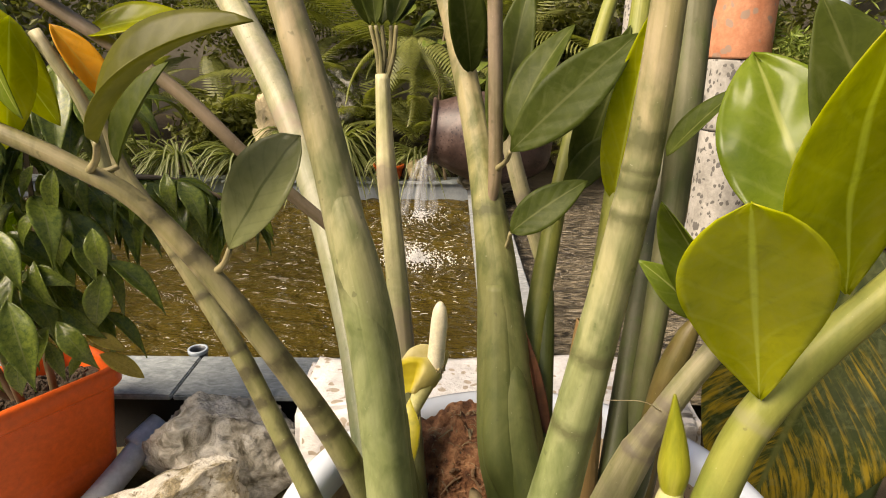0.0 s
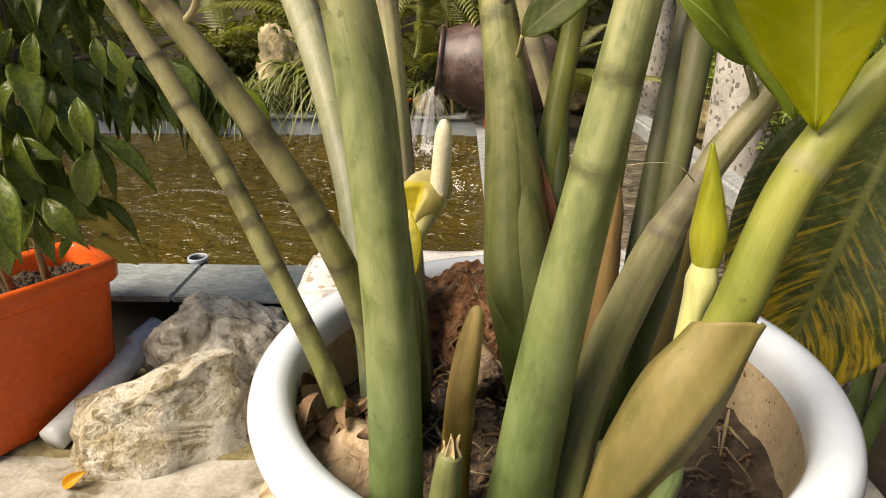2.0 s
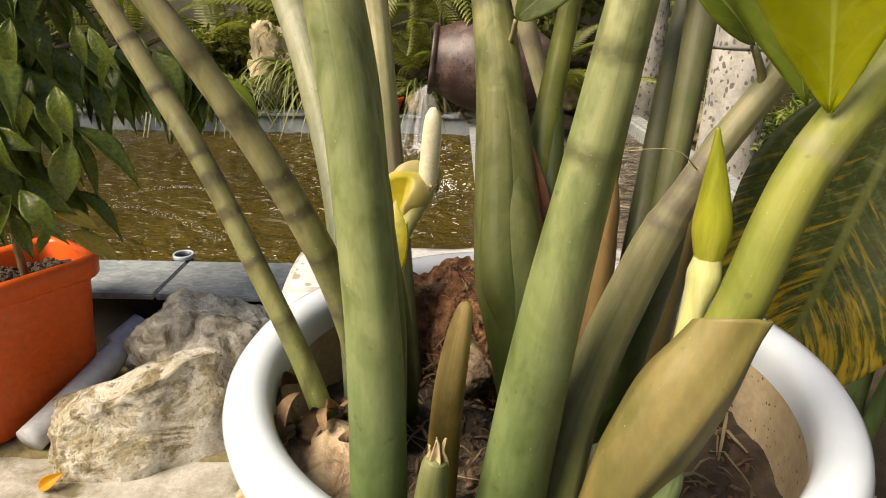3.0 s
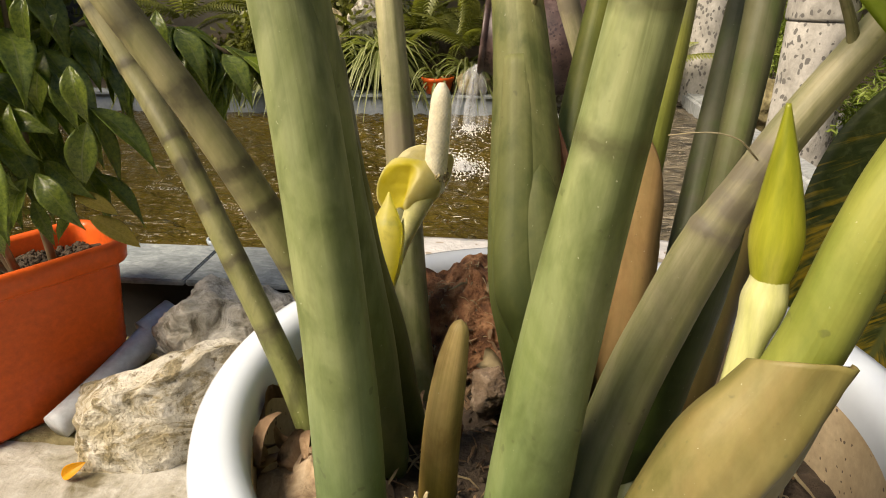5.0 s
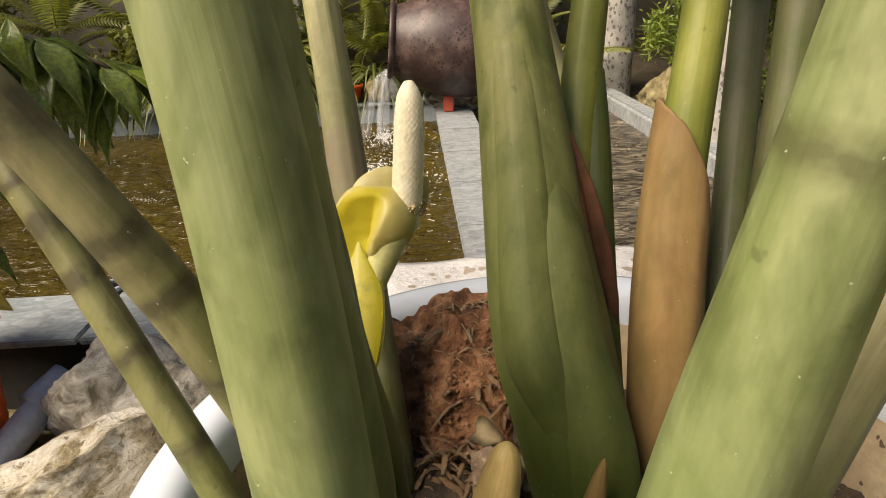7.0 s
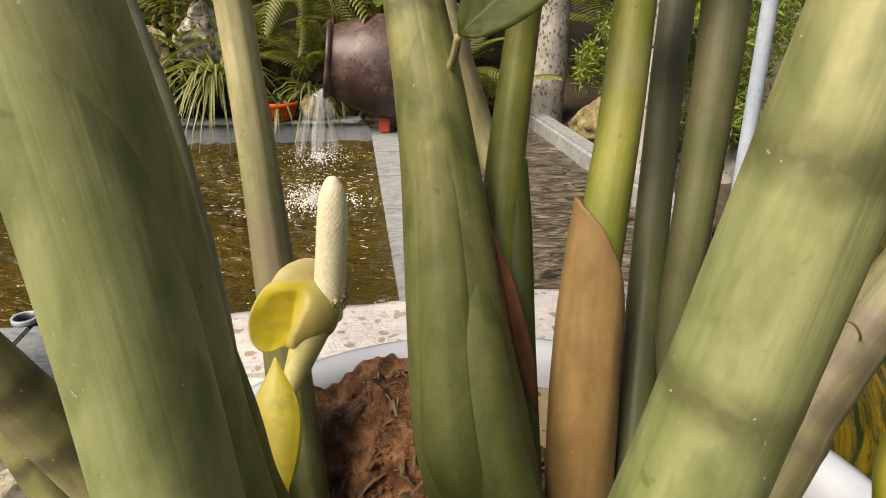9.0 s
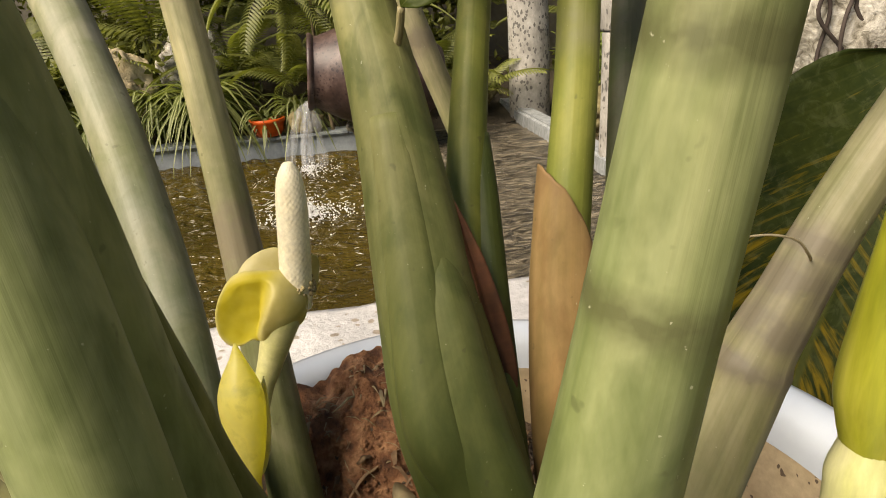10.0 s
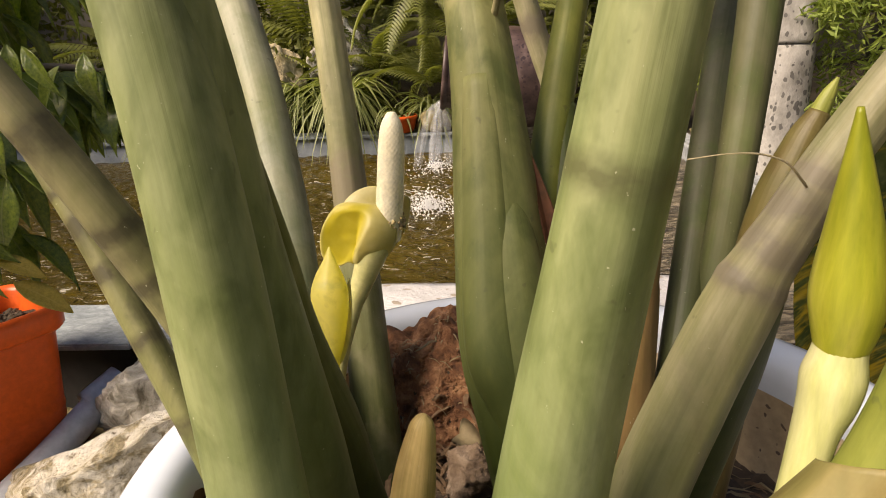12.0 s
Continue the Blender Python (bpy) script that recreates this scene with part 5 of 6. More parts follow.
for b, t_, n_, w, m_ in (((-0.245, 0.40, 0.80), (-0.262, 0.40, 0.725), (0.6, -0.8, 0.1), 0.028, LEAF_LIME), ((-0.255, 0.39, 0.815), (-0.235, 0.38, 0.745), (-0.5, -0.8, 0.2), 0.026, LEAF_GLOSS), ((-0.27, 0.41, 0.81), (-0.245, 0.43, 0.735), (0.3, -0.9, 0.1), 0.030, LEAF_LIME), ((-0.23, 0.45, 0.79), (-0.165, 0.46, 0.80), (0.1, -0.6, 0.8), 0.030, LEAF_LIME), ((-0.26, 0.45, 0.82), (-0.215, 0.44, 0.835), (0.1, -0.9, 0.5), 0.030, LEAF_ZZ)):
    leaf(stem_l3, b, t_, n_, w, cup=0.3, bend=0.06, mat=m_)

# ---- the flower ----
flower = part("flower_stem", tube([(-0.056, 0.500, 0.345, 0.0050), (-0.0425, 0.507, 0.43, 0.0048), (-0.0325, 0.5125, 0.466, 0.0050), (-0.0268, 0.5140, 0.480, 0.0058), (-0.0222, 0.5155, 0.4915, 0.0072), (-0.0175, 0.5175, 0.503, 0.0086), (-0.0130, 0.5200, 0.512, 0.0080)], 48, 26), PEDUNCLE, plant, "pale yellow-green flower stem")


def spadix_form():
    rows = spline([(-0.0095, 0.522, 0.506, 0.0068), (-0.0085, 0.522, 0.519, 0.0074), (-0.0068, 0.523, 0.536, 0.0074), (-0.0052, 0.525, 0.556, 0.0071), (-0.0046, 0.527, 0.568, 0.0058), (-0.0044, 0.528, 0.5745, 0.0026), (-0.0044, 0.528, 0.5755, 0.0004)], 170)
    bm = bmesh.new()
    seg, rings = 100, []
    for i, (x, y, z, r) in enumerate(rows):
        ring = []
        for k in range(seg):
            a = 2 * math.pi * k / seg
            b = 0.017 * math.cos(a * 17 + 0.5 * math.sin(z * 260)) * math.cos(z * 2150 + 0.6 * math.sin(a * 3)) + 0.020 * noise.noise(Vector((math.cos(a) * 6.2, math.sin(a) * 5.2, z * 640)))
            ring.append(bm.verts.new((x + r * (1 + b) * math.cos(a), y + r * (1 + b) * math.sin(a), z)))
        rings.append(ring)
    for a, b in zip(rings, rings[1:]):
        for k in range(seg):
            bm.faces.new((a[k], a[(k + 1) % seg], b[(k + 1) % seg], b[k]))
    bm.faces.new(rings[-1])
    return bm


part("spadix", spadix_form(), SPADIX, flower, "cream knobbly flower spike")


def lobe(outline, centre, depth, pale):
    """A waxy lobe of the spathe, seen from the front as x, z: depth(x, z, rim) gives its y, pale(x, z, rim) how cream it is; rim is 0 in the middle, 1 at the edge."""
    n, nk, nr = len(outline), 72, 20
    edge = []
    for k in range(nk):
        s = k / nk * n
        q, f = int(s), s - int(s)
        a, b, c, d = (np.array(outline[(q + o) % n]) for o in (-1, 0, 1, 2))
        edge.append(0.5 * (2 * b + (c - a) * f + (2 * a - 5 * b + 4 * c - d) * f * f + (3 * b - a - 3 * c + d) * f ** 3))
    bm = bmesh.new()
    pl = bm.verts.layers.float.new("pale")
    rows = []
    for i in range(nr + 1):
        rim = i / nr
        row = []
        for k in range(nk if i else 1):
            x, z = (np.array(centre) + (edge[k] - np.array(centre)) * rim)
            v = bm.verts.new((x, depth(x, z, rim) + 0.0004 * noise.noise(Vector((x * 160, z * 160, 2))), z))
            v[pl] = pale(x, z, rim)
            row.append(v)
        rows.append(row)
    for i in range(nr):
        for k in range(nk):
            k2 = (k + 1) % nk
            if i == 0:
                bm.faces.new((rows[0][0], rows[1][k], rows[1][k2]))
            else:
                bm.faces.new((rows[i][k], rows[i + 1][k], rows[i + 1][k2], rows[i][k2]))
    bmesh.ops.recalc_face_normals(bm, faces=bm.faces)
    bmesh.ops.solidify(bm, geom=bm.faces[:], thickness=0.0007)
    return bm


def bulge_side(x, z):
    """0 in the hollow half of the spathe, 1 on its bulging half; the two meet in a crease that sharpens downwards."""
    across = ((x + 0.0240) * 0.944 - (z - 0.5113) * 0.330)
    width = 0.0016 + 0.0075 * max(0.0, min(1.0, (z - 0.506) / 0.018))
    w = max(0.0, min(1.0, across / width + 0.4))
    return w * w * (3 - 2 * w)


part("spathe", lobe([(-0.0228, 0.5288), (-0.0343, 0.5284), (-0.0419, 0.5208), (-0.0460, 0.5112), (-0.0460, 0.5011), (-0.0421, 0.4950), (-0.0368, 0.4940), (-0.0307, 0.4961), (-0.0254, 0.4913), (-0.0154, 0.4971), (-0.0085, 0.5006), (-0.0049, 0.5083), (-0.0050, 0.5168), (-0.0118, 0.5253)], (-0.0245, 0.5105),
     lambda x, z, r: 0.5140 + 0.0022 * (1 - r * r) * (1 - bulge_side(x, z)) - 0.0062 * (1 - r ** 2.5) * bulge_side(x, z) + 0.0035 * max(0, r - 0.8) * 5 * max(0.0, (z - 0.515) / 0.014) + 0.003 * bulge_side(x, z) * r ** 4,
     lambda x, z, r: max(0.75 * bulge_side(x, z), 0.8 * max(0, (r - 0.88) / 0.12) ** 2)), SPATHE_SKIN, flower, "yellow spathe folded back, cream on its bulging side")
part("spathe_back", lobe([(-0.0389, 0.5160), (-0.0335, 0.5266), (-0.0275, 0.5317), (-0.0203, 0.5344), (-0.0144, 0.5338), (-0.0128, 0.5273), (-0.0155, 0.5162), (-0.0266, 0.5121)], (-0.0235, 0.524),
     lambda x, z, r: 0.5285 - 0.006 * max(0.0, (0.530 - z) / 0.02) + 0.002 * r ** 3, lambda x, z, r: 1.0), SPATHE_SKIN, flower, "cream back of the spathe")
part("spathe_lip", lobe([(-0.0085, 0.4990), (-0.0048, 0.5171), (-0.0010, 0.5272), (0.0018, 0.5288), (0.0031, 0.5238), (-0.0003, 0.5107)], (-0.0012, 0.517),
     lambda x, z, r: 0.5310 - 0.35 * (x + 0.0012) - 0.006 * max(0.0, (0.517 - z) / 0.02), lambda x, z, r: 1.0), SPATHE_SKIN, flower, "pale cream lip of the spathe behind the spike")


def ring_crumbs(rng):
    a = rng.uniform(0, 6.283)
    return -0.0085 + 0.0082 * math.cos(a), 0.522 + 0.0082 * math.sin(a), 0.516 + rng.gauss(0, 0.0018)


part("withered_florets", crumbs(60, 41, ring_crumbs, (0.0006, 0.0013), ""), CRUMB, flower, "brown withered florets at the foot of the spike", kind="stuff")
bud_b = part("bud", tube([(-0.0270, 0.446, 0.462, 0.0012), (-0.0272, 0.442, 0.474, 0.0028), (-0.0270, 0.443, 0.486, 0.0056), (-0.0270, 0.445, 0.498, 0.0076), (-0.0270, 0.447, 0.507, 0.0080), (-0.0268, 0.449, 0.514, 0.0062), (-0.0264, 0.451, 0.521, 0.0028), (-0.0262, 0.452, 0.527, 0.0004)], 60, 30, [], 0.06, 27, flat=(Vector((0.8, -0.6, 0)), 0.10)), SPATHE, plant, "closed yellow flower bud")
part("bract", blade((-0.0262, 0.447, 0.470), (-0.0185, 0.452, 0.512), (0.5, -0.8, 0), 0.008, cup=0.9, bend=-0.06, form=(0.8, 0.8)), SPATHE_PALE, bud_b, "pale bract behind the bud")
part("stalk", tube([(-0.056, 0.458, 0.345, 0.0040), (-0.044, 0.450, 0.42, 0.0034), (-0.0272, 0.4425, 0.478, 0.0026)], 20, 14), PEDUNCLE, bud_b)


# ---- shared leaf forms, laid along x from the origin, one metre long ----
def form_mesh(name, mat, width, **kw):
    return as_mesh(name, blade((0, 0, 0), (1, 0, 0), (0, 0, 1), width, thick=0.004, **kw), mat)


def aim(base, tip, normal):
    base, tip, normal = Vector(base), Vector(tip), Vector(normal)
    ax = tip - base
    ln = ax.length
    ax.normalize()
    normal = (normal - ax * normal.dot(ax)).normalized()
    s = normal.cross(ax)
    m = Matrix((ax, s, normal)).transposed().to_4x4()
    return Matrix.Translation(base) @ m @ Matrix.Scale(ln, 4)


def hang_leaf(name, me, parent, m, label=""):
    ob = new(name, me)
    ob.parent = parent
    ob.matrix_parent_inverse = world_of(parent).inverted()
    ob.matrix_basis = m
    return tagged(ob, label)


# ---- rocks, pipes and bits by the pond ----
def big_rock():
    """A broken lump of limestone: low at one end, rising to a shoulder at the other."""
    bm = bmesh.new()
    bmesh.ops.create_icosphere(bm, subdivisions=6, radius=1)
    rng = random.Random(77)
    cuts = [((Vector((rng.gauss(0, 1), rng.gauss(0, 1), rng.gauss(0, 1)))).normalized(), rng.uniform(0.50, 0.82)) for _ in range(18)]
    m = pose(-0.446, 0.862, 0.0, 0, 0, 24)
    for v in bm.verts:
        p = v.co.copy()
        for d, k in cuts:
            over = p.dot(d) - k
            if over > 0:
                p -= d * over * 0.92
        p *= 1 + 0.16 * noise.noise(p * 1.5 + Vector((3, 0, 0))) + 0.07 * noise.noise(p * 3.6) + 0.044 * noise.noise(p * 8) + 0.028 * noise.noise(p * 19) + 0.013 * noise.noise(p * 44)
        s = max(-1.0, min(1.0, p.x * 1.15))
        crest = 0.057 + 0.062 * (s + 1) if s < 0.45 else 0.147 - 0.03 * (s - 0.45)
        z = 0.016 + (crest * (1 - (1 - min(1.0, p.z * 1.3)) ** 1.5) + 0.012 * noise.noise(p * 5) * p.z if p.z > 0 else p.z * 0.16)
        v.co = m @ Vector((p.x * 0.222, p.y * 0.118, max(z, -0.02)))
    return bm


thing("rock", big_rock(), ROCK_PALE, "pale broken limestone rock lying on the floor", "rock")
thing("rock", rock((-0.395, 1.005, 0.080), (0.140, 0.080, 0.112), 14, 0.22, 4, 6), ROCK_GREY, "rounded grey-brown rock under the slate edge", "rock")
thing("rock", rock((-0.185, 1.03, 0.05), (0.08, 0.06, 0.07), 18, 0.22, 4, 5), ROCK_GREY, "grey rock under the slate edge", "rock")
thing("rock", rock((0.50, 0.86, 0.095), (0.07, 0.07, 0.12), 15, 0.25, 30, 5), ROCK_PALE, "pale rock beside the white pot", "rock")
thing("rock", rock((0.60, 1.00, 0.06), (0.16, 0.10, 0.09), 16, 0.25, 60, 5), ROCK_GREY, "dark rock beside the white pot", "rock")
thing("brick_shard", rock((-0.445, 0.985, 0.03), (0.03, 0.02, 0.04), 19, 0.15, 10, 4), TERRA, "broken shard of red brick", "brick")

drain = empty("drain_pipe", (-0.645, 0.855, 0), "grey plastic drain pipe sloping behind the rocks", "pipe")
part("pipe", pipe([(-0.616, 0.834, 0.024), (-0.580, 0.936, 0.054), (-0.548, 1.030, 0.088)], 0.0225, 20, 24), PVC, drain)
part("socket", pipe([(-0.562, 1.012, 0.081), (-0.533, 1.062, 0.100)], 0.0265, 8, 24), PVC, drain, "wider pipe socket")
stubp = empty("overflow_pipe", (-0.525, 1.245, 0.10), "short dark plastic pipe end standing in the pond edge", "pipe")
part("pipe", pipe([(-0.525, 1.243, 0.06), (-0.524, 1.240, 0.12), (-0.523, 1.238, 0.167)], 0.0185, 12, 24, wall=0.003), PVC_DARK, stubp)
part("rim", pipe([(-0.523, 1.2382, 0.161), (-0.523, 1.238, 0.169)], 0.0205, 4, 24, wall=0.004), PVC_BLUE, stubp, "blue-grey pipe rim")
thing("fallen_leaf", blade((-0.558, 0.757, 0.004), (-0.528, 0.770, 0.022), (0.2, -0.7, 0.7), 0.019, cup=0.5, bend=0.1), LEAF_YELLOW, "yellow fallen leaf on the floor", "leaf")

# ---- the orange planter and its bush ----
PC, PA, PB = Vector((-0.690, 0.915, 0.006)), Vector((-0.55, -0.835, 0)), Vector((-0.835, 0.55, 0))


def rounded(ha, hb, r, z, n=12):
    pts = []
    for q, (sa, sb) in enumerate(((1, 1), (-1, 1), (-1, -1), (1, -1))):
        for k in range(n + 1):
            a = math.pi / 2 * (q + k / n)
            pts.append(PC + PA * (sa * (ha - r) + r * math.cos(a)) + PB * (sb * (hb - r) + r * math.sin(a)) + Vector((0, 0, z * 0.965)))
    return pts


def loops(rows):
    bm = bmesh.new()
    rings = [[bm.verts.new(p) for p in rounded(*row)] for row in rows]
    for a, b in zip(rings, rings[1:]):
        for k in range(len(a)):
            k2 = (k + 1) % len(a)
            bm.faces.new((a[k], a[k2], b[k2], b[k]))
    return bm, rings


planter = empty("planter", PC, "orange-red plastic trough planter with a rolled rim", "planter")
wall_rows = [(0.116, 0.053, 0.040, 0.0)]
for i in range(40):
    z = 0.006 + 0.226 * i / 39
    f = z / 0.24
    rib = 0.0012 * (0.5 + 0.5 * math.sin(z * 2 * math.pi / 0.0165)) if z < 0.105 else 0.0
    wall_rows.append((0.118 + 0.020 * f + rib, 0.055 + 0.015 * f + rib, 0.028, z))
bm, rings = loops(wall_rows)
bm.faces.new(rings[0][::-1])
part("body", bm, ORANGE, planter)
bm, rings = loops([(0.137, 0.069, 0.026, 0.230), (0.145, 0.077, 0.031, 0.231), (0.149, 0.081, 0.034, 0.236), (0.151, 0.083, 0.036, 0.256), (0.150, 0.082, 0.036, 0.265), (0.146, 0.078, 0.033, 0.269), (0.138, 0.070, 0.028, 0.268), (0.134, 0.066, 0.026, 0.262), (0.130, 0.062, 0.024, 0.20)])
part("rim", bm, ORANGE, planter)


def planter_soil():
    bm = bmesh.new()
    n = 30
    grid = [[None] * (n + 1) for _ in range(n + 1)]
    for i in range(n + 1):
        for j in range(n + 1):
            a, b = (2 * i / n - 1), (2 * j / n - 1)
            q = max(abs(a), abs(b)) / max(math.hypot(a, b), 1e-6)
            q = 1 if a == b == 0 else 0.75 * q + 0.25
            p = PC + PA * a * 0.133 * min(1, q * 1.0) + PB * b * 0.065 * min(1, q)
            p.z = 0.234 + 0.010 * noise.noise(p * 20) + 0.007 * noise.noise(p * 60)
            grid[i][j] = bm.verts.new(p)
    for i in range(n):
        for j in range(n):
            bm.faces.new((grid[i][j], grid[i + 1][j], grid[i + 1][j + 1], grid[i][j + 1]))
    return bm


thing("planter_soil", planter_soil(), SOIL_DARK, "dark crumbly soil in the orange planter", "soil", kind="stuff")


def in_planter(rng):
    p = PC + PA * rng.uniform(-0.12, 0.12) + PB * rng.uniform(-0.055, 0.055)
    return p.x, p.y, 0.234 + 0.010 * noise.noise(Vector((p.x, p.y, 0)) * 20)


thing("soil_clods", crumbs(500, 5, in_planter, (0.002, 0.006), ""), SOIL_DARK, "loose dark crumbs of soil in the orange planter", "soil clods", kind="stuff", smooth=False)

bush = empty("bush", (-0.66, 0.92, 0.24), "leafy bush with drooping dark green leaves", "bush")
FORMS = [form_mesh("bush_leaf", LEAF_BUSH, w, cup=c, bend=b, form=(0.70, 1.35), nu=18, nv=9, wave=0.06, seed=s) for w, c, b, s in ((0.36, 0.35, 0.10, 1), (0.40, 0.28, 0.14, 2), (0.31, 0.5, 0.07, 3), (0.36, 0.25, 0.19, 4))]
FADED = form_mesh("bush_leaf_faded", LEAF_FADED, 0.36, cup=0.3, bend=0.1, form=(0.85, 0.85), nu=12, nv=7)
PALE_FORM = form_mesh("bush_leaf_pale", LEAF_GLOSS, 0.36, cup=0.3, bend=0.12, form=(0.85, 0.85), nu=12, nv=7)
STEMS = [[(-0.640, 0.945, 0.21), (-0.632, 0.93, 0.36), (-0.600, 0.915, 0.52), (-0.585, 0.91, 0.72)],
         [(-0.685, 0.925, 0.21), (-0.720, 0.90, 0.40), (-0.70, 0.89, 0.60), (-0.69, 0.88, 0.82)],
         [(-0.668, 0.91, 0.21), (-0.650, 0.86, 0.36), (-0.63, 0.83, 0.50)],
         [(-0.600, 0.915, 0.52), (-0.53, 0.96, 0.58), (-0.44, 1.02, 0.575), (-0.36, 1.06, 0.53)],
         [(-0.70, 0.89, 0.55), (-0.62, 0.98, 0.66), (-0.55, 1.05, 0.70)],
         [(-0.695, 0.94, 0.21), (-0.78, 0.82, 0.45), (-0.76, 0.78, 0.7)]]
for st in STEMS:
    part("stem", tube([(*p, 0.0065 - 0.0013 * i) for i, p in enumerate(st)], 24, 12, [], 0.1, 3), STEM_BROWN, bush)
rng = random.Random(9)
NAMED = [((-0.478, 0.87, 0.490), (-0.405, 0.87, 0.408), (0.55, -0.2, 0.8), 0), ((-0.480, 0.862, 0.476), (-0.507, 0.865, 0.385), (0.3, -0.95, 0.1), 1), ((-0.548, 0.86, 0.425), (-0.492, 0.865, 0.372), (-0.2, -0.8, 0.5), 0), ((-0.60, 0.86, 0.41), (-0.628, 0.85, 0.305), (0.1, -0.9, 0.4), 1),
         ((-0.540, 0.87, 0.475), (-0.600, 0.86, 0.455), (0, -0.7, 0.7), 1), ((-0.505, 0.86, 0.535), (-0.484, 0.85, 0.462), (0.4, -0.9, 0.2), 0), ((-0.62, 0.85, 0.50), (-0.585, 0.84, 0.42), (0.1, -0.9, 0.3), 2), ((-0.56, 0.84, 0.50), (-0.525, 0.83, 0.43), (-0.3, -0.9, 0.3), 3),
         ((-0.645, 0.82, 0.37), (-0.61, 0.80, 0.32), (0.1, -0.8, 0.5), 2), ((-0.57, 0.85, 0.375), (-0.555, 0.85, 0.31), (0.5, -0.8, 0.2), 2)]
for b, t_, n_, k in NAMED:
    hang_leaf("leaf", FORMS[k], bush, aim(b, t_, n_))
for k, (b, t_) in enumerate((
        ((-0.523, 0.860, 0.623), (-0.529, 0.860, 0.550)),
        ((-0.479, 0.850, 0.544), (-0.470, 0.850, 0.473)),
        ((-0.452, 0.900, 0.611), (-0.418, 0.900, 0.553)),
        ((-0.532, 0.820, 0.420), (-0.484, 0.820, 0.347)),
        ((-0.535, 0.810, 0.417), (-0.583, 0.810, 0.332)),
        ((-0.573, 0.840, 0.485), (-0.507, 0.840, 0.463)),
        ((-0.571, 0.820, 0.474), (-0.543, 0.820, 0.445)),
        ((-0.564, 0.800, 0.429), (-0.540, 0.800, 0.402)),
        ((-0.519, 0.850, 0.356), (-0.549, 0.850, 0.315)),
        ((-0.513, 0.860, 0.560), (-0.538, 0.860, 0.480)),
        ((-0.434, 0.930, 0.588), (-0.467, 0.930, 0.518)),
        ((-0.415, 0.950, 0.600), (-0.404, 0.950, 0.537)),
        ((-0.469, 0.900, 0.614), (-0.462, 0.900, 0.559)),
        ((-0.541, 0.840, 0.569), (-0.570, 0.840, 0.513)),
        ((-0.549, 0.860, 0.627), (-0.573, 0.860, 0.580)),
        ((-0.514, 0.900, 0.599), (-0.536, 0.900, 0.549)),
        ((-0.537, 0.860, 0.405), (-0.539, 0.860, 0.349)),
        ((-0.578, 0.800, 0.384), (-0.587, 0.800, 0.314)))):
    hang_leaf("leaf", FORMS[k % 4], bush, aim(b, t_, (0.25 * math.sin(k * 2.3), -0.75, 0.55)))
hang_leaf("leaf", FADED, bush, aim((-0.520, 0.86, 0.381), (-0.470, 0.87, 0.350), (0.1, -0.6, 0.8)), "yellowing leaf")
hang_leaf("leaf", FADED, bush, aim((-0.505, 0.86, 0.350), (-0.452, 0.875, 0.303), (0.3, -0.6, 0.7)), "yellowing leaf")
for _ in range(250):
    st = STEMS[rng.choice((0, 0, 1, 1, 2, 4, 5))]
    c = Vector(st[rng.randrange(1, len(st))]).lerp(Vector(st[rng.randrange(1, len(st))]), rng.random())
    a = rng.uniform(0, 6.283)
    out = Vector((math.cos(a), math.sin(a), 0))
    b = c + out * rng.uniform(0.01, 0.11) + Vector((0, 0, rng.uniform(-0.02, 0.08)))
    if b.z < 0.30 or b.x > -0.46 or b.x < -0.69:
        continue
    t_ = b + out * rng.uniform(0.030, 0.085) + Vector((0, 0, -rng.uniform(0.055, 0.130)))
    if t_.x > -0.44 or t_.z < 0.305:
        continue
    hang_leaf("leaf", rng.choice(FORMS), bush, aim(b, t_, (out.x * 0.6 + rng.gauss(0, 0.25), out.y * 0.6 + rng.gauss(0, 0.25), 0.8)))
for _ in range(96):
    st = STEMS[3]
    c = Vector(st[rng.randrange(1, 4)]).lerp(Vector(st[rng.randrange(1, 4)]), rng.random())
    a = rng.uniform(0, 6.283)
    out = Vector((math.cos(a), math.sin(a) * 0.7, 0))
    b = c + out * 0.015
    t_ = b + out * rng.uniform(0.03, 0.08) + Vector((0, 0, -rng.uniform(0.05, 0.12)))
    hang_leaf("leaf", rng.choice([PALE_FORM] + FORMS), bush, aim(b, t_, (out.x * 0.5, out.y * 0.5 - 0.3, 0.7)))

# ---- the plant with large striped leaves beside the pot ----
big = empty("large_leaf_plant", (0.56, 0.80, 0.0), "plant with very large dark green leaves streaked yellow", "plant")
part("leaf", blade((0.465, 0.7, 0.576), (0.342, 0.64, 0.249), (-0.45, -0.85, 0.15), 0.215, cup=0.22, bend=0.04, form=(0.75, 0.66), nu=34, nv=23, wave=0.03), LEAF_BIG, big, "hanging dark leaf streaked with yellow")
part("leaf", blade((0.62, 0.62, 0.62), (0.56, 0.60, 0.28), (-0.5, -0.8, 0.1), 0.22, cup=0.3, bend=0.06, nu=24, nv=17, wave=0.03, seed=5), LEAF_BIG, big, "hanging dark leaf")
part("stem", tube([(0.56, 0.80, -0.03, 0.012), (0.56, 0.79, 0.35, 0.011), (0.56, 0.75, 0.58, 0.009), (0.56, 0.71, 0.596, 0.006), (0.465, 0.700, 0.576, 0.004)], 40, 16), STEM_GREEN, big)
part("stem", tube([(0.57, 0.80, -0.03, 0.012), (0.60, 0.75, 0.40, 0.010), (0.63, 0.66, 0.63, 0.006), (0.62, 0.62, 0.62, 0.004)], 30, 16), STEM_GREEN, big)

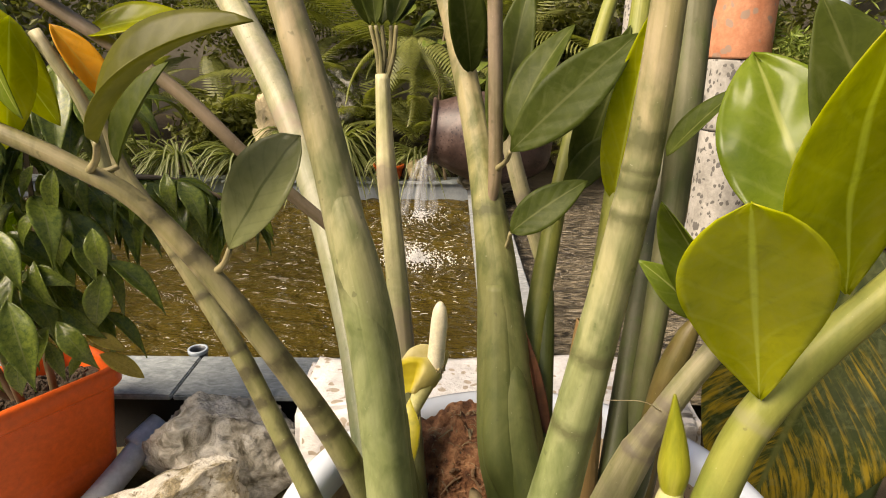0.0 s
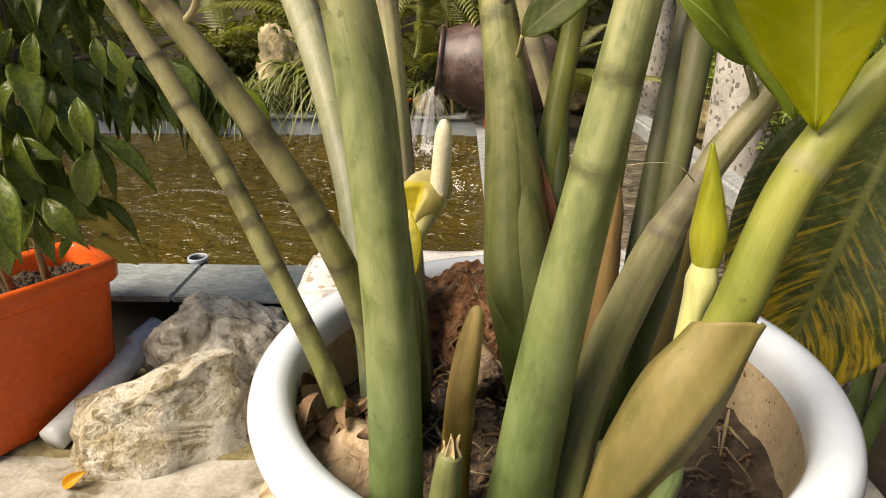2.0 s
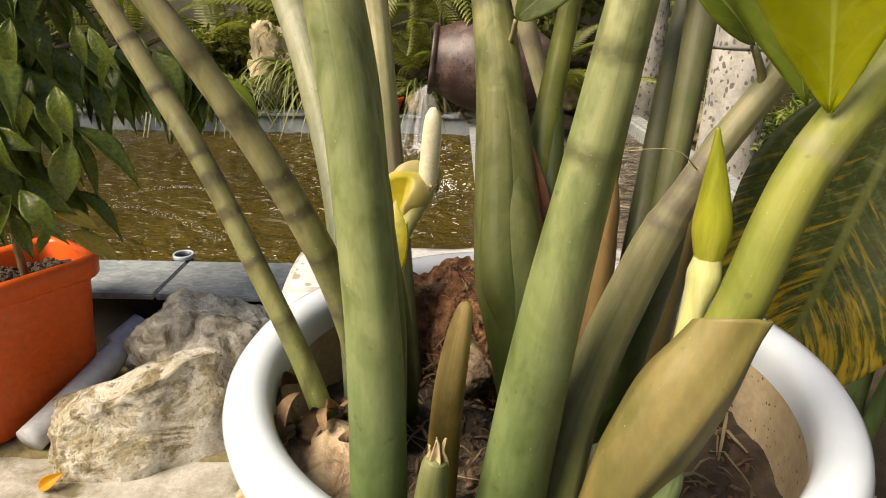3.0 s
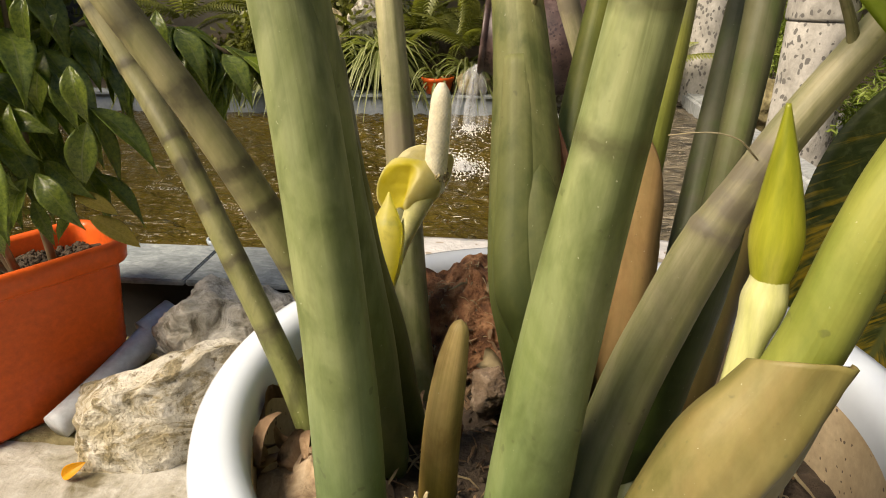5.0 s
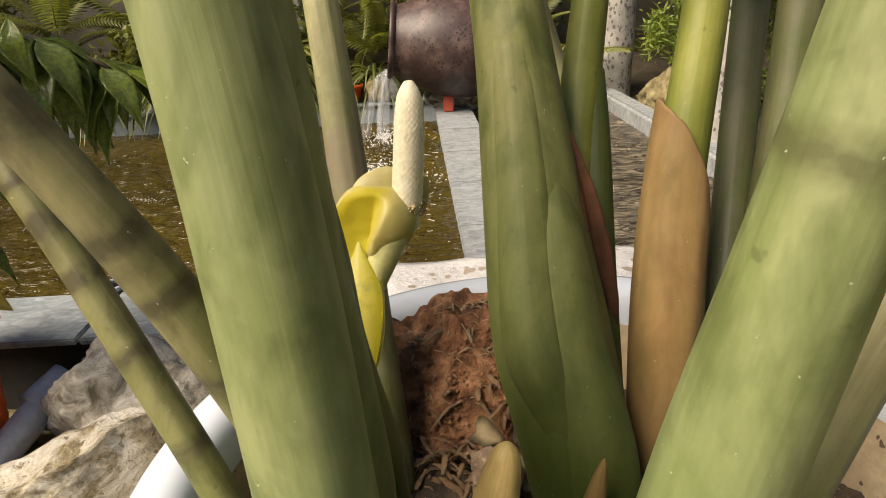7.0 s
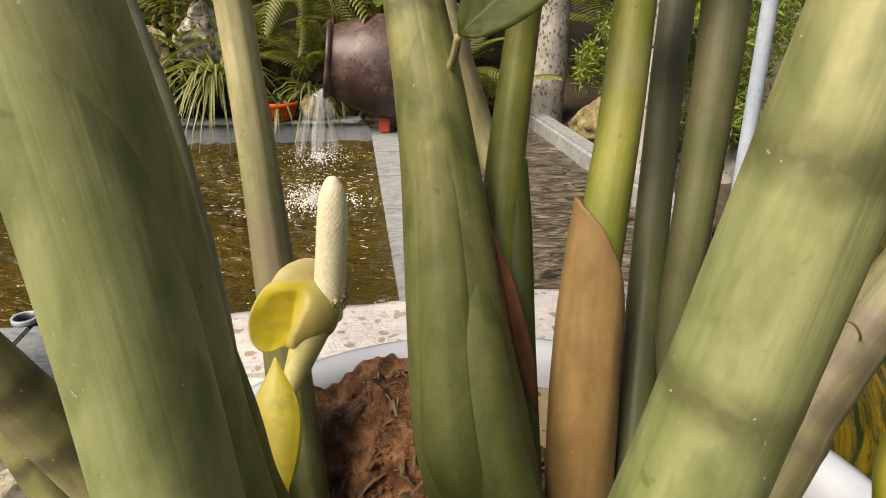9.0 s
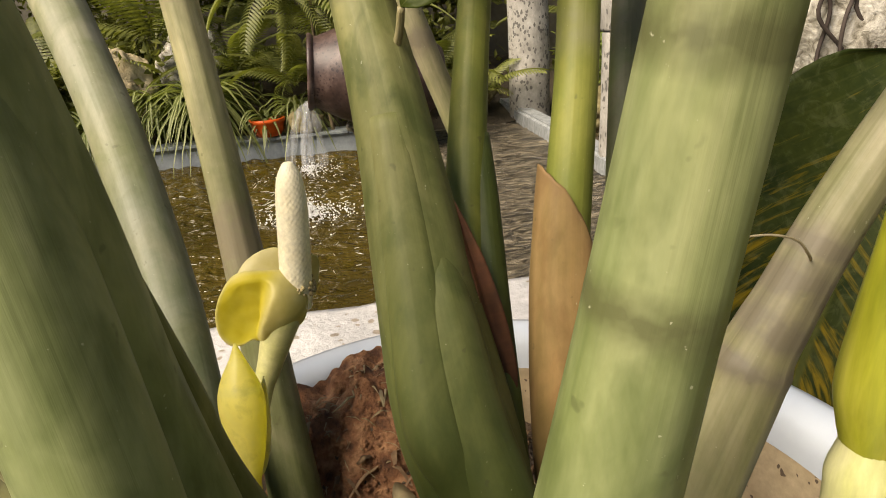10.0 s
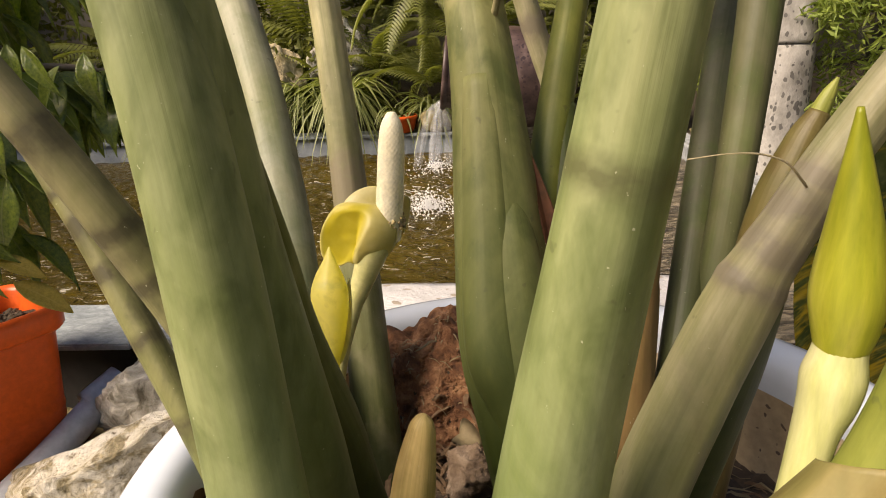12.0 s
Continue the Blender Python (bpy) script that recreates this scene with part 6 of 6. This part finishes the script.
# a fine dry tendril between the stems
thing("dry_tendril", tube([(0.099, 0.363, 0.5812, 0.0002), (0.108, 0.360, 0.5830, 0.0002), (0.117, 0.360, 0.5828, 0.0003), (0.125, 0.361, 0.5800, 0.0003), (0.131, 0.364, 0.5745, 0.0004), (0.136, 0.369, 0.5700, 0.0004)], 30, 8), TWIG, "thin pale dry tendril caught on a stem", "tendril")

# ---- the pouring jar ----
JM, JD = Vector((-0.085, 2.72, 0.425)), Vector((0.97, 0.02, -0.11)).normalized()
jar = empty("jar", JM, "dark brown glazed jar lying on its side, pouring water", "jar")


def turned(profile, seg=56):
    up = Vector((0, 0, 1))
    s = JD.cross(up).normalized()
    t = s.cross(JD)
    bm = bmesh.new()
    rings = []
    for d, r in profile:
        rings.append([bm.verts.new(JM + JD * d + (s * math.cos(2 * math.pi * k / seg) + t * math.sin(2 * math.pi * k / seg)) * r) for k in range(seg)])
    for a, b in zip(rings, rings[1:]):
        for k in range(seg):
            bm.faces.new((a[k], a[(k + 1) % seg], b[(k + 1) % seg], b[k]))
    return bm, rings


bm, rings = turned([(0.02, 0.126), (0.035, 0.128), (0.07, 0.143), (0.12, 0.164), (0.18, 0.181), (0.25, 0.188), (0.32, 0.184), (0.39, 0.165), (0.45, 0.135), (0.49, 0.105), (0.495, 0.09)])
bm.faces.new(rings[-1])
part("body", bm, JAR, jar)
bm, rings = turned([(0.16, 0.15), (0.03, 0.117), (0.004, 0.122), (0.0, 0.126), (0.0, 0.133), (0.004, 0.137), (0.012, 0.137), (0.018, 0.133), (0.024, 0.126)])
part("lip", bm, JAR, jar, "rolled lip of the jar")
thing("rock", rock((0.17, 2.83, 0.20), (0.14, 0.10, 0.085), 31, 0.2, 0, 4), ROCK_GREY, "grey rock propping up the jar", "rock")
thing("rock", rock((0.247, 2.84, 0.247), (0.075, 0.07, 0.065), 32, 0.2, 0, 4), ROCK_TAN, "round tan rock beside the jar", "rock")
thing("rock", rock((-0.13, 2.99, 0.20), (0.09, 0.05, 0.06), 33, 0.2, 0, 4), MOSS, "mossy grey-green rock behind the water spout", "rock")


def falling():
    rng = random.Random(3)
    bm = bmesh.new()
    for k in range(9):
        off, dep = rng.uniform(-0.05, 0.06), rng.uniform(-0.03, 0.03)
        throw, w = rng.uniform(0.0, 0.10), rng.uniform(0.005, 0.019)
        rows = []
        for i in range(14):
            u = i / 13
            rows.append((-0.085 + off * 0.4 - throw * u ** 0.7 + off * 0.5 * u, 2.70 + dep + 0.004 * math.sin(u * 9 + k), 0.318 - 0.245 * u ** 1.7, w * (0.6 + 0.5 * u) * (1 + 0.25 * math.sin(u * 13 + k * 2))))
        t = tube(rows, 28, 10, lumps=0.3, seed=k)
        me = finish(t, "strand")
        bm.from_mesh(me)
        bpy.data.meshes.remove(me)
    return bm


thing("falling_water", falling(), FALL, "thin clear streams of water falling from the jar", "water jet")


def droplets(rng):
    a = rng.uniform(0, 6.283)
    if rng.random() < 0.7:
        r = abs(rng.gauss(0, 0.062))
        return -0.11 + r * 1.2 * math.cos(a), 2.07 + r * math.sin(a), WATER_Z + abs(rng.gauss(0, 0.030)) * math.exp(-r * 10)
    r = abs(rng.gauss(0, 0.07))
    return -0.12 + r * math.cos(a), 2.64 + r * 1.6 * math.sin(a), WATER_Z + abs(rng.gauss(0, 0.012))


thing("splash", crumbs(1500, 51, droplets, (0.0006, 0.0032), ""), FOAM, "white splashing drops where the water falls", "splash", kind="stuff")


def bubbles(rng):
    return rng.gauss(-0.25, 0.35), rng.uniform(1.3, 2.7), WATER_Z


def floats(n, seed):
    rng = random.Random(seed)
    bm = bmesh.new()
    while n:
        x, y, z = bubbles(rng)
        if x > 0.07 or x < -1.2:
            continue
        s = rng.uniform(0.0008, 0.0026)
        bmesh.ops.create_icosphere(bm, subdivisions=1, radius=1, matrix=pose(x, y, z + 0.002) @ Matrix.Diagonal((s * rng.uniform(1, 2.2), s, s * 0.35, 1)))
        n -= 1
    return bm




def foam_flecks(n, seed):
    """Broken curls of foam that drift from the splash."""
    rng = random.Random(seed)
    bm = bmesh.new()
    while n:
        r, a = abs(rng.gauss(0, 0.36)), rng.uniform(0, 6.283)
        x, y = -0.15 + r * 0.9 * math.cos(a), 2.25 + r * 0.9 * math.sin(a)
        if x > 0.07 or y > 2.9:
            continue
        ln, w, turn, bow = rng.uniform(0.004, 0.022), rng.uniform(0.0004, 0.0013), rng.gauss(0, 0.9), rng.gauss(0, 0.3)
        prev = None
        for i in range(5):
            u = i / 4 - 0.5
            px, py = ln * u, bow * ln * (0.25 - u * u)
            cx, cy = x + px * math.cos(turn) - py * math.sin(turn), y + px * math.sin(turn) + py * math.cos(turn)
            ww = w * (1 - 3.4 * u * u)
            z = WATER_Z + 0.0015 + ripples(cx, cy)
            row = [bm.verts.new((cx, cy - ww, z)), bm.verts.new((cx, cy, z + 0.0015)), bm.verts.new((cx, cy + ww, z))]
            if prev:
                for k in range(2):
                    bm.faces.new((prev[k], prev[k + 1], row[k + 1], row[k]))
            prev = row
        n -= 1
    return bm


thing("foam", foam_flecks(420, 63), FLECK, "thin white curls of foam drifting on the pond", "foam", kind="stuff")
thing("bubbles", floats(160, 61), FOAM, "small white bubbles floating on the pond", "bubbles", kind="stuff")
JETS = [((-0.98, 1.75, 0.09), (-0.55, 1.52, 0.085)), ((-0.98, 1.75, 0.09), (-0.70, 1.95, 0.085))]


def spray(start, end):
    """Places along one low arc of spray, denser where it comes down."""
    a, b = Vector(start), Vector(end)

    def place(rng):
        u = rng.random() ** 0.6
        p = a.lerp(b, u) + Vector((rng.gauss(0, 0.012 * u), rng.gauss(0, 0.012 * u), 0.14 * u * (1 - u) + abs(rng.gauss(0, 0.004))))
        return p.x, p.y, p.z
    return place


for k, (a, b) in enumerate(JETS):
    thing("water_spray", crumbs(260, 65 + k, spray(a, b), (0.0004, 0.0011), ""), FOAM, "fine white spray arching low over the pond", "water spray", "pond sprays", kind="stuff")

# ---- plants behind the pond ----
def grass_clump(at, n, seed, length, droop, width=0.011):
    """Arching strap leaves from one root, joined."""
    rng = random.Random(seed)
    bm = bmesh.new()
    uv = bm.loops.layers.uv.new("UVMap")
    at = Vector(at)
    for _ in range(n):
        a, ln = rng.uniform(0, 6.283), rng.uniform(*length)
        out = Vector((math.cos(a), math.sin(a), 0))
        s = Vector((-math.sin(a), math.cos(a), 0))
        rise, w = rng.uniform(0.25, 0.75), width * rng.uniform(0.7, 1.2)
        prev = None
        for i in range(9):
            u = i / 8
            c = at + out * ln * (0.9 * u) + Vector((0, 0, ln * (rise * 1.6 * u - droop * rng.uniform(0.95, 1.05) * u * u)))
            ww = w * (1 - u ** 3) * (0.6 + 0.4 * math.sin(math.pi * u)) + 0.0004
            row = [bm.verts.new(c - s * ww + Vector((0, 0, ww * 0.5))), bm.verts.new(c), bm.verts.new(c + s * ww + Vector((0, 0, ww * 0.5)))]
            if prev:
                for k in range(2):
                    f = bm.faces.new((prev[k], prev[k + 1], row[k + 1], row[k]))
                    for loop, q in zip(f.loops, ((k, i - 1), (k + 1, i - 1), (k + 1, i), (k, i))):
                        loop[uv].uv = (q[1] / 8, q[0] / 2)
            prev = row
    return bm


for k, (x, y, z, n, ln) in enumerate(((-0.53, 3.06, 0.30, 190, (0.20, 0.42)), (-0.285, 3.00, 0.225, 26, (0.10, 0.20)), (-0.98, 3.05, 0.22, 150, (0.18, 0.38)), (-1.30, 3.08, 0.22, 130, (0.18, 0.38)), (-0.73, 3.14, 0.30, 120, (0.18, 0.36)), (-1.65, 3.1, 0.24, 110, (0.18, 0.4)), (-0.16, 3.1, 0.24, 80, (0.14, 0.3)))):
    thing("spider_plant", grass_clump((x, y, z), n, 70 + k, ln, 1.2, 0.0075), LEAF_STRIPE, "spider plant with arching cream-striped leaves", "plant", "spider plants by the pond")


def frond_mesh(name, pairs=22, width=0.26, mat=None, droop=0.5, leaflet=0.026):
    """A feathery frond one metre long, arching along x."""
    bm = bmesh.new()
    uv = bm.loops.layers.uv.new("UVMap")

    def at(u):
        return Vector((u * (1 - 0.12 * u), 0, 0.42 * u - droop * u * u))

    def quad(vs, us):
        f = bm.faces.new([bm.verts.new(v) for v in vs])
        for loop, q in zip(f.loops, us):
            loop[uv].uv = q
    for i in range(24):
        a, b = at(i / 24), at((i + 1) / 24)
        w = Vector((0, 0.006 * (1 - i / 26), 0))
        quad((a - w, a + w, b + w, b - w), ((0, 0.45), (0, 0.55), (1, 0.55), (1, 0.45)))
    for i in range(pairs):
        u = 0.08 + 0.9 * i / pairs
        c = at(u)
        ln = width * math.sin(math.pi * min(1, (0.12 + 0.88 * (1 - u)))) ** 0.6 * (1.1 - 0.55 * u)
        for sgn in (-1, 1):
            d = Vector((0.35, sgn, -0.25)).normalized()
            h = Vector((1, 0, 0)) * leaflet * 0.5
            m1, m2, e = c + d * ln * 0.35, c + d * ln * 0.75 + Vector((0.01, 0, -0.01)), c + d * ln + Vector((0.025, 0, -0.03))
            quad((c - h * 0.5, c + h * 0.5, m1 + h, m1 - h), ((0, 0.3), (0, 0.7), (0.4, 0.95), (0.4, 0.05)))
            quad((m1 - h, m1 + h, m2 + h * 0.8, m2 - h * 0.8), ((0.4, 0.05), (0.4, 0.95), (0.8, 0.8), (0.8, 0.2)))
            quad((m2 - h * 0.8, m2 + h * 0.8, e + h * 0.1, e - h * 0.1), ((0.8, 0.2), (0.8, 0.8), (1, 0.55), (1, 0.45)))
    return as_mesh(name, bm, mat or LEAF_FERN)


FROND = [frond_mesh("frond", 24, 0.20), frond_mesh("frond_long", 30, 0.15, droop=0.7, leaflet=0.022), frond_mesh("palm_frond", 26, 0.36, droop=0.6, leaflet=0.018)]


def fern(at, n, seed, size, kinds=(0, 1), label="green fern with arching feathery fronds", group="ferns behind the pond"):
    rng = random.Random(seed)
    root = empty("fern", at, label, "fern", group)
    for k in range(n):
        a = 360 * k / n + rng.uniform(-25, 25)
        s = rng.uniform(*size)
        hang_leaf("frond", FROND[rng.choice(kinds)], root, pose(*at, rng.uniform(-14, 14), rng.uniform(-50, -5), a) @ Matrix.Scale(s, 4))
    return root


for k, (x, y, z, n, s) in enumerate(((-0.16, 3.10, 0.34, 15, (0.28, 0.48)), (0.05, 3.20, 0.50, 14, (0.35, 0.55)), (-0.42, 3.30, 0.40, 14, (0.35, 0.6)), (-0.75, 3.40, 0.55, 14, (0.4, 0.65)), (-1.15, 3.35, 0.40, 12, (0.35, 0.6)), (0.45, 3.25, 0.30, 12, (0.3, 0.5)), (0.62, 3.1, 0.22, 10, (0.2, 0.4)), (-1.6, 3.4, 0.45, 12, (0.4, 0.6)), (0.15, 3.05, 0.62, 10, (0.3, 0.45)), (1.3, 3.4, 0.5, 12, (0.4, 0.7)))):
    fern((x, y, z), n, 90 + k, s)
hung = empty("fern", (-0.15, 2.98, 0.80), "green fern with fronds hanging beside the jar", "fern", "ferns behind the pond")
for k in range(14):
    a = random.Random(200 + k)
    hang_leaf("frond", FROND[k % 2], hung, pose(-0.15 + a.gauss(0, 0.03), 2.98 + a.gauss(0, 0.03), 0.80, a.uniform(-20, 20), a.uniform(20, 62), a.uniform(-200, 20)) @ Matrix.Scale(a.uniform(0.30, 0.50), 4))
for k, (x, y, z, n, s) in enumerate(((-0.45, 3.55, 0.75, 11, (0.5, 0.85)), (-0.95, 3.6, 0.85, 11, (0.5, 0.9)), (0.25, 3.55, 0.75, 11, (0.5, 0.8)))):
    fern((x, y, z), n, 120 + k, s, (2,), "palm with long feathery fronds", "palms behind the pond")


def shrub(at, size, n, seed, leaf_len, leaf_w):
    """A cloud of small leaves with gaps, joined."""
    rng = random.Random(seed)
    bm = bmesh.new()
    uv = bm.loops.layers.uv.new("UVMap")
    at = Vector(at)
    clumps = [Vector((rng.gauss(0, 0.45), rng.gauss(0, 0.45), rng.gauss(0, 0.45))) for _ in range(26)]
    for _ in range(n):
        c = rng.choice(clumps) + Vector((rng.gauss(0, 0.14), rng.gauss(0, 0.14), rng.gauss(0, 0.14)))
        p = at + Vector((c.x * size[0], c.y * size[1], c.z * size[2]))
        d = Vector((rng.gauss(0, 1), rng.gauss(0, 1), rng.gauss(-0.2, 0.8))).normalized()
        s = d.cross(Vector((rng.gauss(0, 1), rng.gauss(0, 1), rng.gauss(0, 1)))).normalized()
        up = d.cross(s)
        ln, w = leaf_len * rng.uniform(0.6, 1.3), leaf_w * rng.uniform(0.7, 1.2)
        a, b, e = p, p + d * ln * 0.5 + up * ln * 0.08, p + d * ln
        l_, r_ = b - s * w, b + s * w
        for vs, us in (((a, l_, b + up * -w * 0.3), ((0, 0.5), (0.5, 0), (0.5, 0.5))), ((a, b + up * -w * 0.3, r_), ((0, 0.5), (0.5, 0.5), (0.5, 1))), ((l_, e, b + up * -w * 0.3), ((0.5, 0), (1, 0.5), (0.5, 0.5))), ((b + up * -w * 0.3, e, r_), ((0.5, 0.5), (1, 0.5), (0.5, 1)))):
            f = bm.faces.new([bm.verts.new(v) for v in vs])
            for loop, q in zip(f.loops, us):
                loop[uv].uv = q
    return bm


for k, (x, y, z, sx, sz, n, ll, lw, mt, lab) in enumerate((
        (-1.35, 3.7, 1.05, 0.55, 0.45, 5200, 0.045, 0.010, LEAF_SHRUB, "dense fine-leaved green shrub"),
        (-2.2, 3.5, 0.9, 0.8, 0.8, 5200, 0.055, 0.014, LEAF_SHRUB, "dense green shrub"),
        (-0.3, 3.95, 1.2, 0.7, 0.5, 4800, 0.06, 0.018, LEAF_SHRUB, "leafy green shrub against the wall"),
        (0.75, 3.9, 0.9, 0.7, 0.6, 4600, 0.06, 0.018, LEAF_SHRUB, "leafy green shrub against the wall"),
        (1.8, 3.8, 1.0, 0.8, 0.7, 4600, 0.06, 0.016, LEAF_SHRUB, "leafy green shrub against the wall"),
        (-1.0, 3.45, 0.35, 0.5, 0.22, 3000, 0.05, 0.014, LEAF_SHRUB, "low leafy plants on the bank"),
        (0.2, 3.5, 0.35, 0.6, 0.25, 3000, 0.05, 0.014, LEAF_SHRUB, "low leafy plants on the bank"))):
    thing("shrub", shrub((x, y, z), (sx, 0.35, sz), n, 140 + k, ll, lw), mt, lab, "shrub", kind="stuff")

# broad dark leaves over the jar
vine = empty("broad_leaf_plant", (-0.02, 3.0, 0.2), "climbing plant with broad rounded dark leaves", "plant")
part("stem", tube([(-0.02, 3.0, 0.12, 0.008), (-0.05, 2.96, 0.5, 0.007), (-0.03, 2.9, 0.8, 0.006), (0.06, 2.88, 1.1, 0.005)], 30, 10), STEM_BROWN, vine)
BROAD = form_mesh("broad_leaf", LEAF_BUSH, 0.72, cup=0.2, bend=0.1, form=(0.7, 0.6), nu=12, nv=9)
rng = random.Random(15)
for _ in range(26):
    c = Vector((-0.03 + rng.gauss(0, 0.10), 2.92 + rng.gauss(0, 0.05), rng.uniform(0.62, 1.1)))
    a = rng.uniform(0, 6.283)
    out = Vector((math.cos(a), math.sin(a) - 0.5, 0)).normalized()
    hang_leaf("leaf", BROAD, vine, aim(c, c + out * rng.uniform(0.05, 0.10) + Vector((0, 0, -rng.uniform(0.0, 0.06))), (out.x * 0.4, -0.5, 0.7)))

# orange bowl, rocks and red box at the far edge
bowl, rings = lathe([(0.035, 0.0), (0.050, 0.004), (0.060, 0.025), (0.066, 0.055), (0.072, 0.060), (0.073, 0.072), (0.068, 0.074), (0.064, 0.068), (0.062, 0.05)], (-0.285, 2.985, 0.163), 40)
bowl.faces.new(rings[0][::-1])
bowl.faces.new(rings[-1])
thing("bowl", bowl, ORANGE, "small orange plastic bowl on the pond edge", "plant pot")
thing("rock", rock((-0.85, 3.17, 0.34), (0.12, 0.08, 0.20), 41, 0.25, 12, 5), ROCK_TAN, "tall tan rock leaning on the bank", "rock")
thing("rock", rock((-0.60, 3.30, 0.45), (0.16, 0.12, 0.20), 42, 0.25, 40, 5), ROCK_GREY, "grey mossy boulder among the ferns", "rock")
thing("rock", rock((0.62, 3.25, 0.22), (0.14, 0.10, 0.10), 43, 0.25, 20, 4), MOSS, "dark rock at the corner of the basin", "rock")
thing("red_box", box(0.105, 2.68, COPE_Z + 0.001, 0.145, 2.72, COPE_Z + 0.062, 0.004), RED_BOX, "small red plastic box on the slate edge", "box", smooth=False)

# ---- pillars and right-hand bed ----
def pillar(at, r, z0, z1, seams, mat, label, cap=None):
    p = empty("pillar", (at[0], at[1], z0), label, "pillar", "pillars by the basin")
    zs = [z0] + list(seams) + [z1]
    for i, (a, b) in enumerate(zip(zs, zs[1:])):
        rows = [(r * 0.97, 0.0), (r, 0.008)] + [(r * (1 - 0.03 * k / 10), 0.008 + (b - a - 0.016) * k / 10) for k in range(1, 11)] + [(r * 0.94, b - a - 0.002)]
        bm, rings = lathe(rows, (at[0], at[1], a), 40, 0.05)
        bm.faces.new(rings[0][::-1])
        bm.faces.new(rings[-1])
        part("drum", bm, cap if cap and i == len(zs) - 2 else mat, p, "terracotta pipe section" if cap and i == len(zs) - 2 else "")
    return p


pillar((0.865, 3.12), 0.092, 0.05, 1.5, (0.72,), PILLAR, "whitish stone pillar with black lichen spots")
pillar((0.880, 2.10), 0.092, 0.05, 1.35, (0.52, 0.735), PILLAR, "whitish stone pillar with black spots and a terracotta top", TERRA)
thing("rock", rock((1.02, 2.75, 0.18), (0.14, 0.12, 0.12), 51, 0.25, 20, 5), MOSS, "grey-green mossy rock at the foot of the pillar", "rock")
thing("rock", rock((1.16, 2.2, 0.13), (0.22, 0.16, 0.13), 52, 0.25, 20, 5), PILLAR, "whitish spotted rock in the bed", "rock")
for k, (x, y, z, sx, sz, n) in enumerate(((1.02, 2.80, 0.40, 0.13, 0.20, 1500), (1.08, 2.05, 0.62, 0.16, 0.22, 1800), (1.12, 2.1, 0.30, 0.20, 0.09, 1500), (0.96, 2.2, 0.85, 0.10, 0.12, 900), (1.5, 2.4, 0.6, 0.3, 0.4, 2500))):
    thing("creeper", shrub((x, y, z), (sx, 0.12, sz), n, 160 + k, 0.040, 0.004), LEAF_NEEDLE, "creeping plant with narrow bright green leaves", "creeper", kind="stuff")
thing("water_pipe", pipe([(0.915, 1.62, 0.0), (0.905, 1.61, 0.4), (0.890, 1.60, 0.8), (0.88, 1.60, 1.1)], 0.017, 20, 18), PVC_BLUE, "upright blue-grey plastic water pipe", "pipe")
vrock = empty("rock", (1.55, 2.05, 0.0), "large grey rock overgrown with dark roots", "rock")
part("boulder", rock((1.60, 2.15, 0.45), (0.26, 0.18, 0.48), 61, 0.18, 0, 5), ROCK_GREY, vrock)
rng = random.Random(8)
for k in range(9):
    x, z = 1.42 + 0.045 * k, rng.uniform(0.1, 0.3)
    pts = []
    for i in range(6):
        pts.append((x + rng.gauss(0, 0.04), 1.985 + rng.gauss(0, 0.006) + 0.10 * abs(x - 1.58), z + 0.13 * i, 0.006))
    part("root", tube(pts, 30, 8, [], 0.2, k), VINE, vrock)
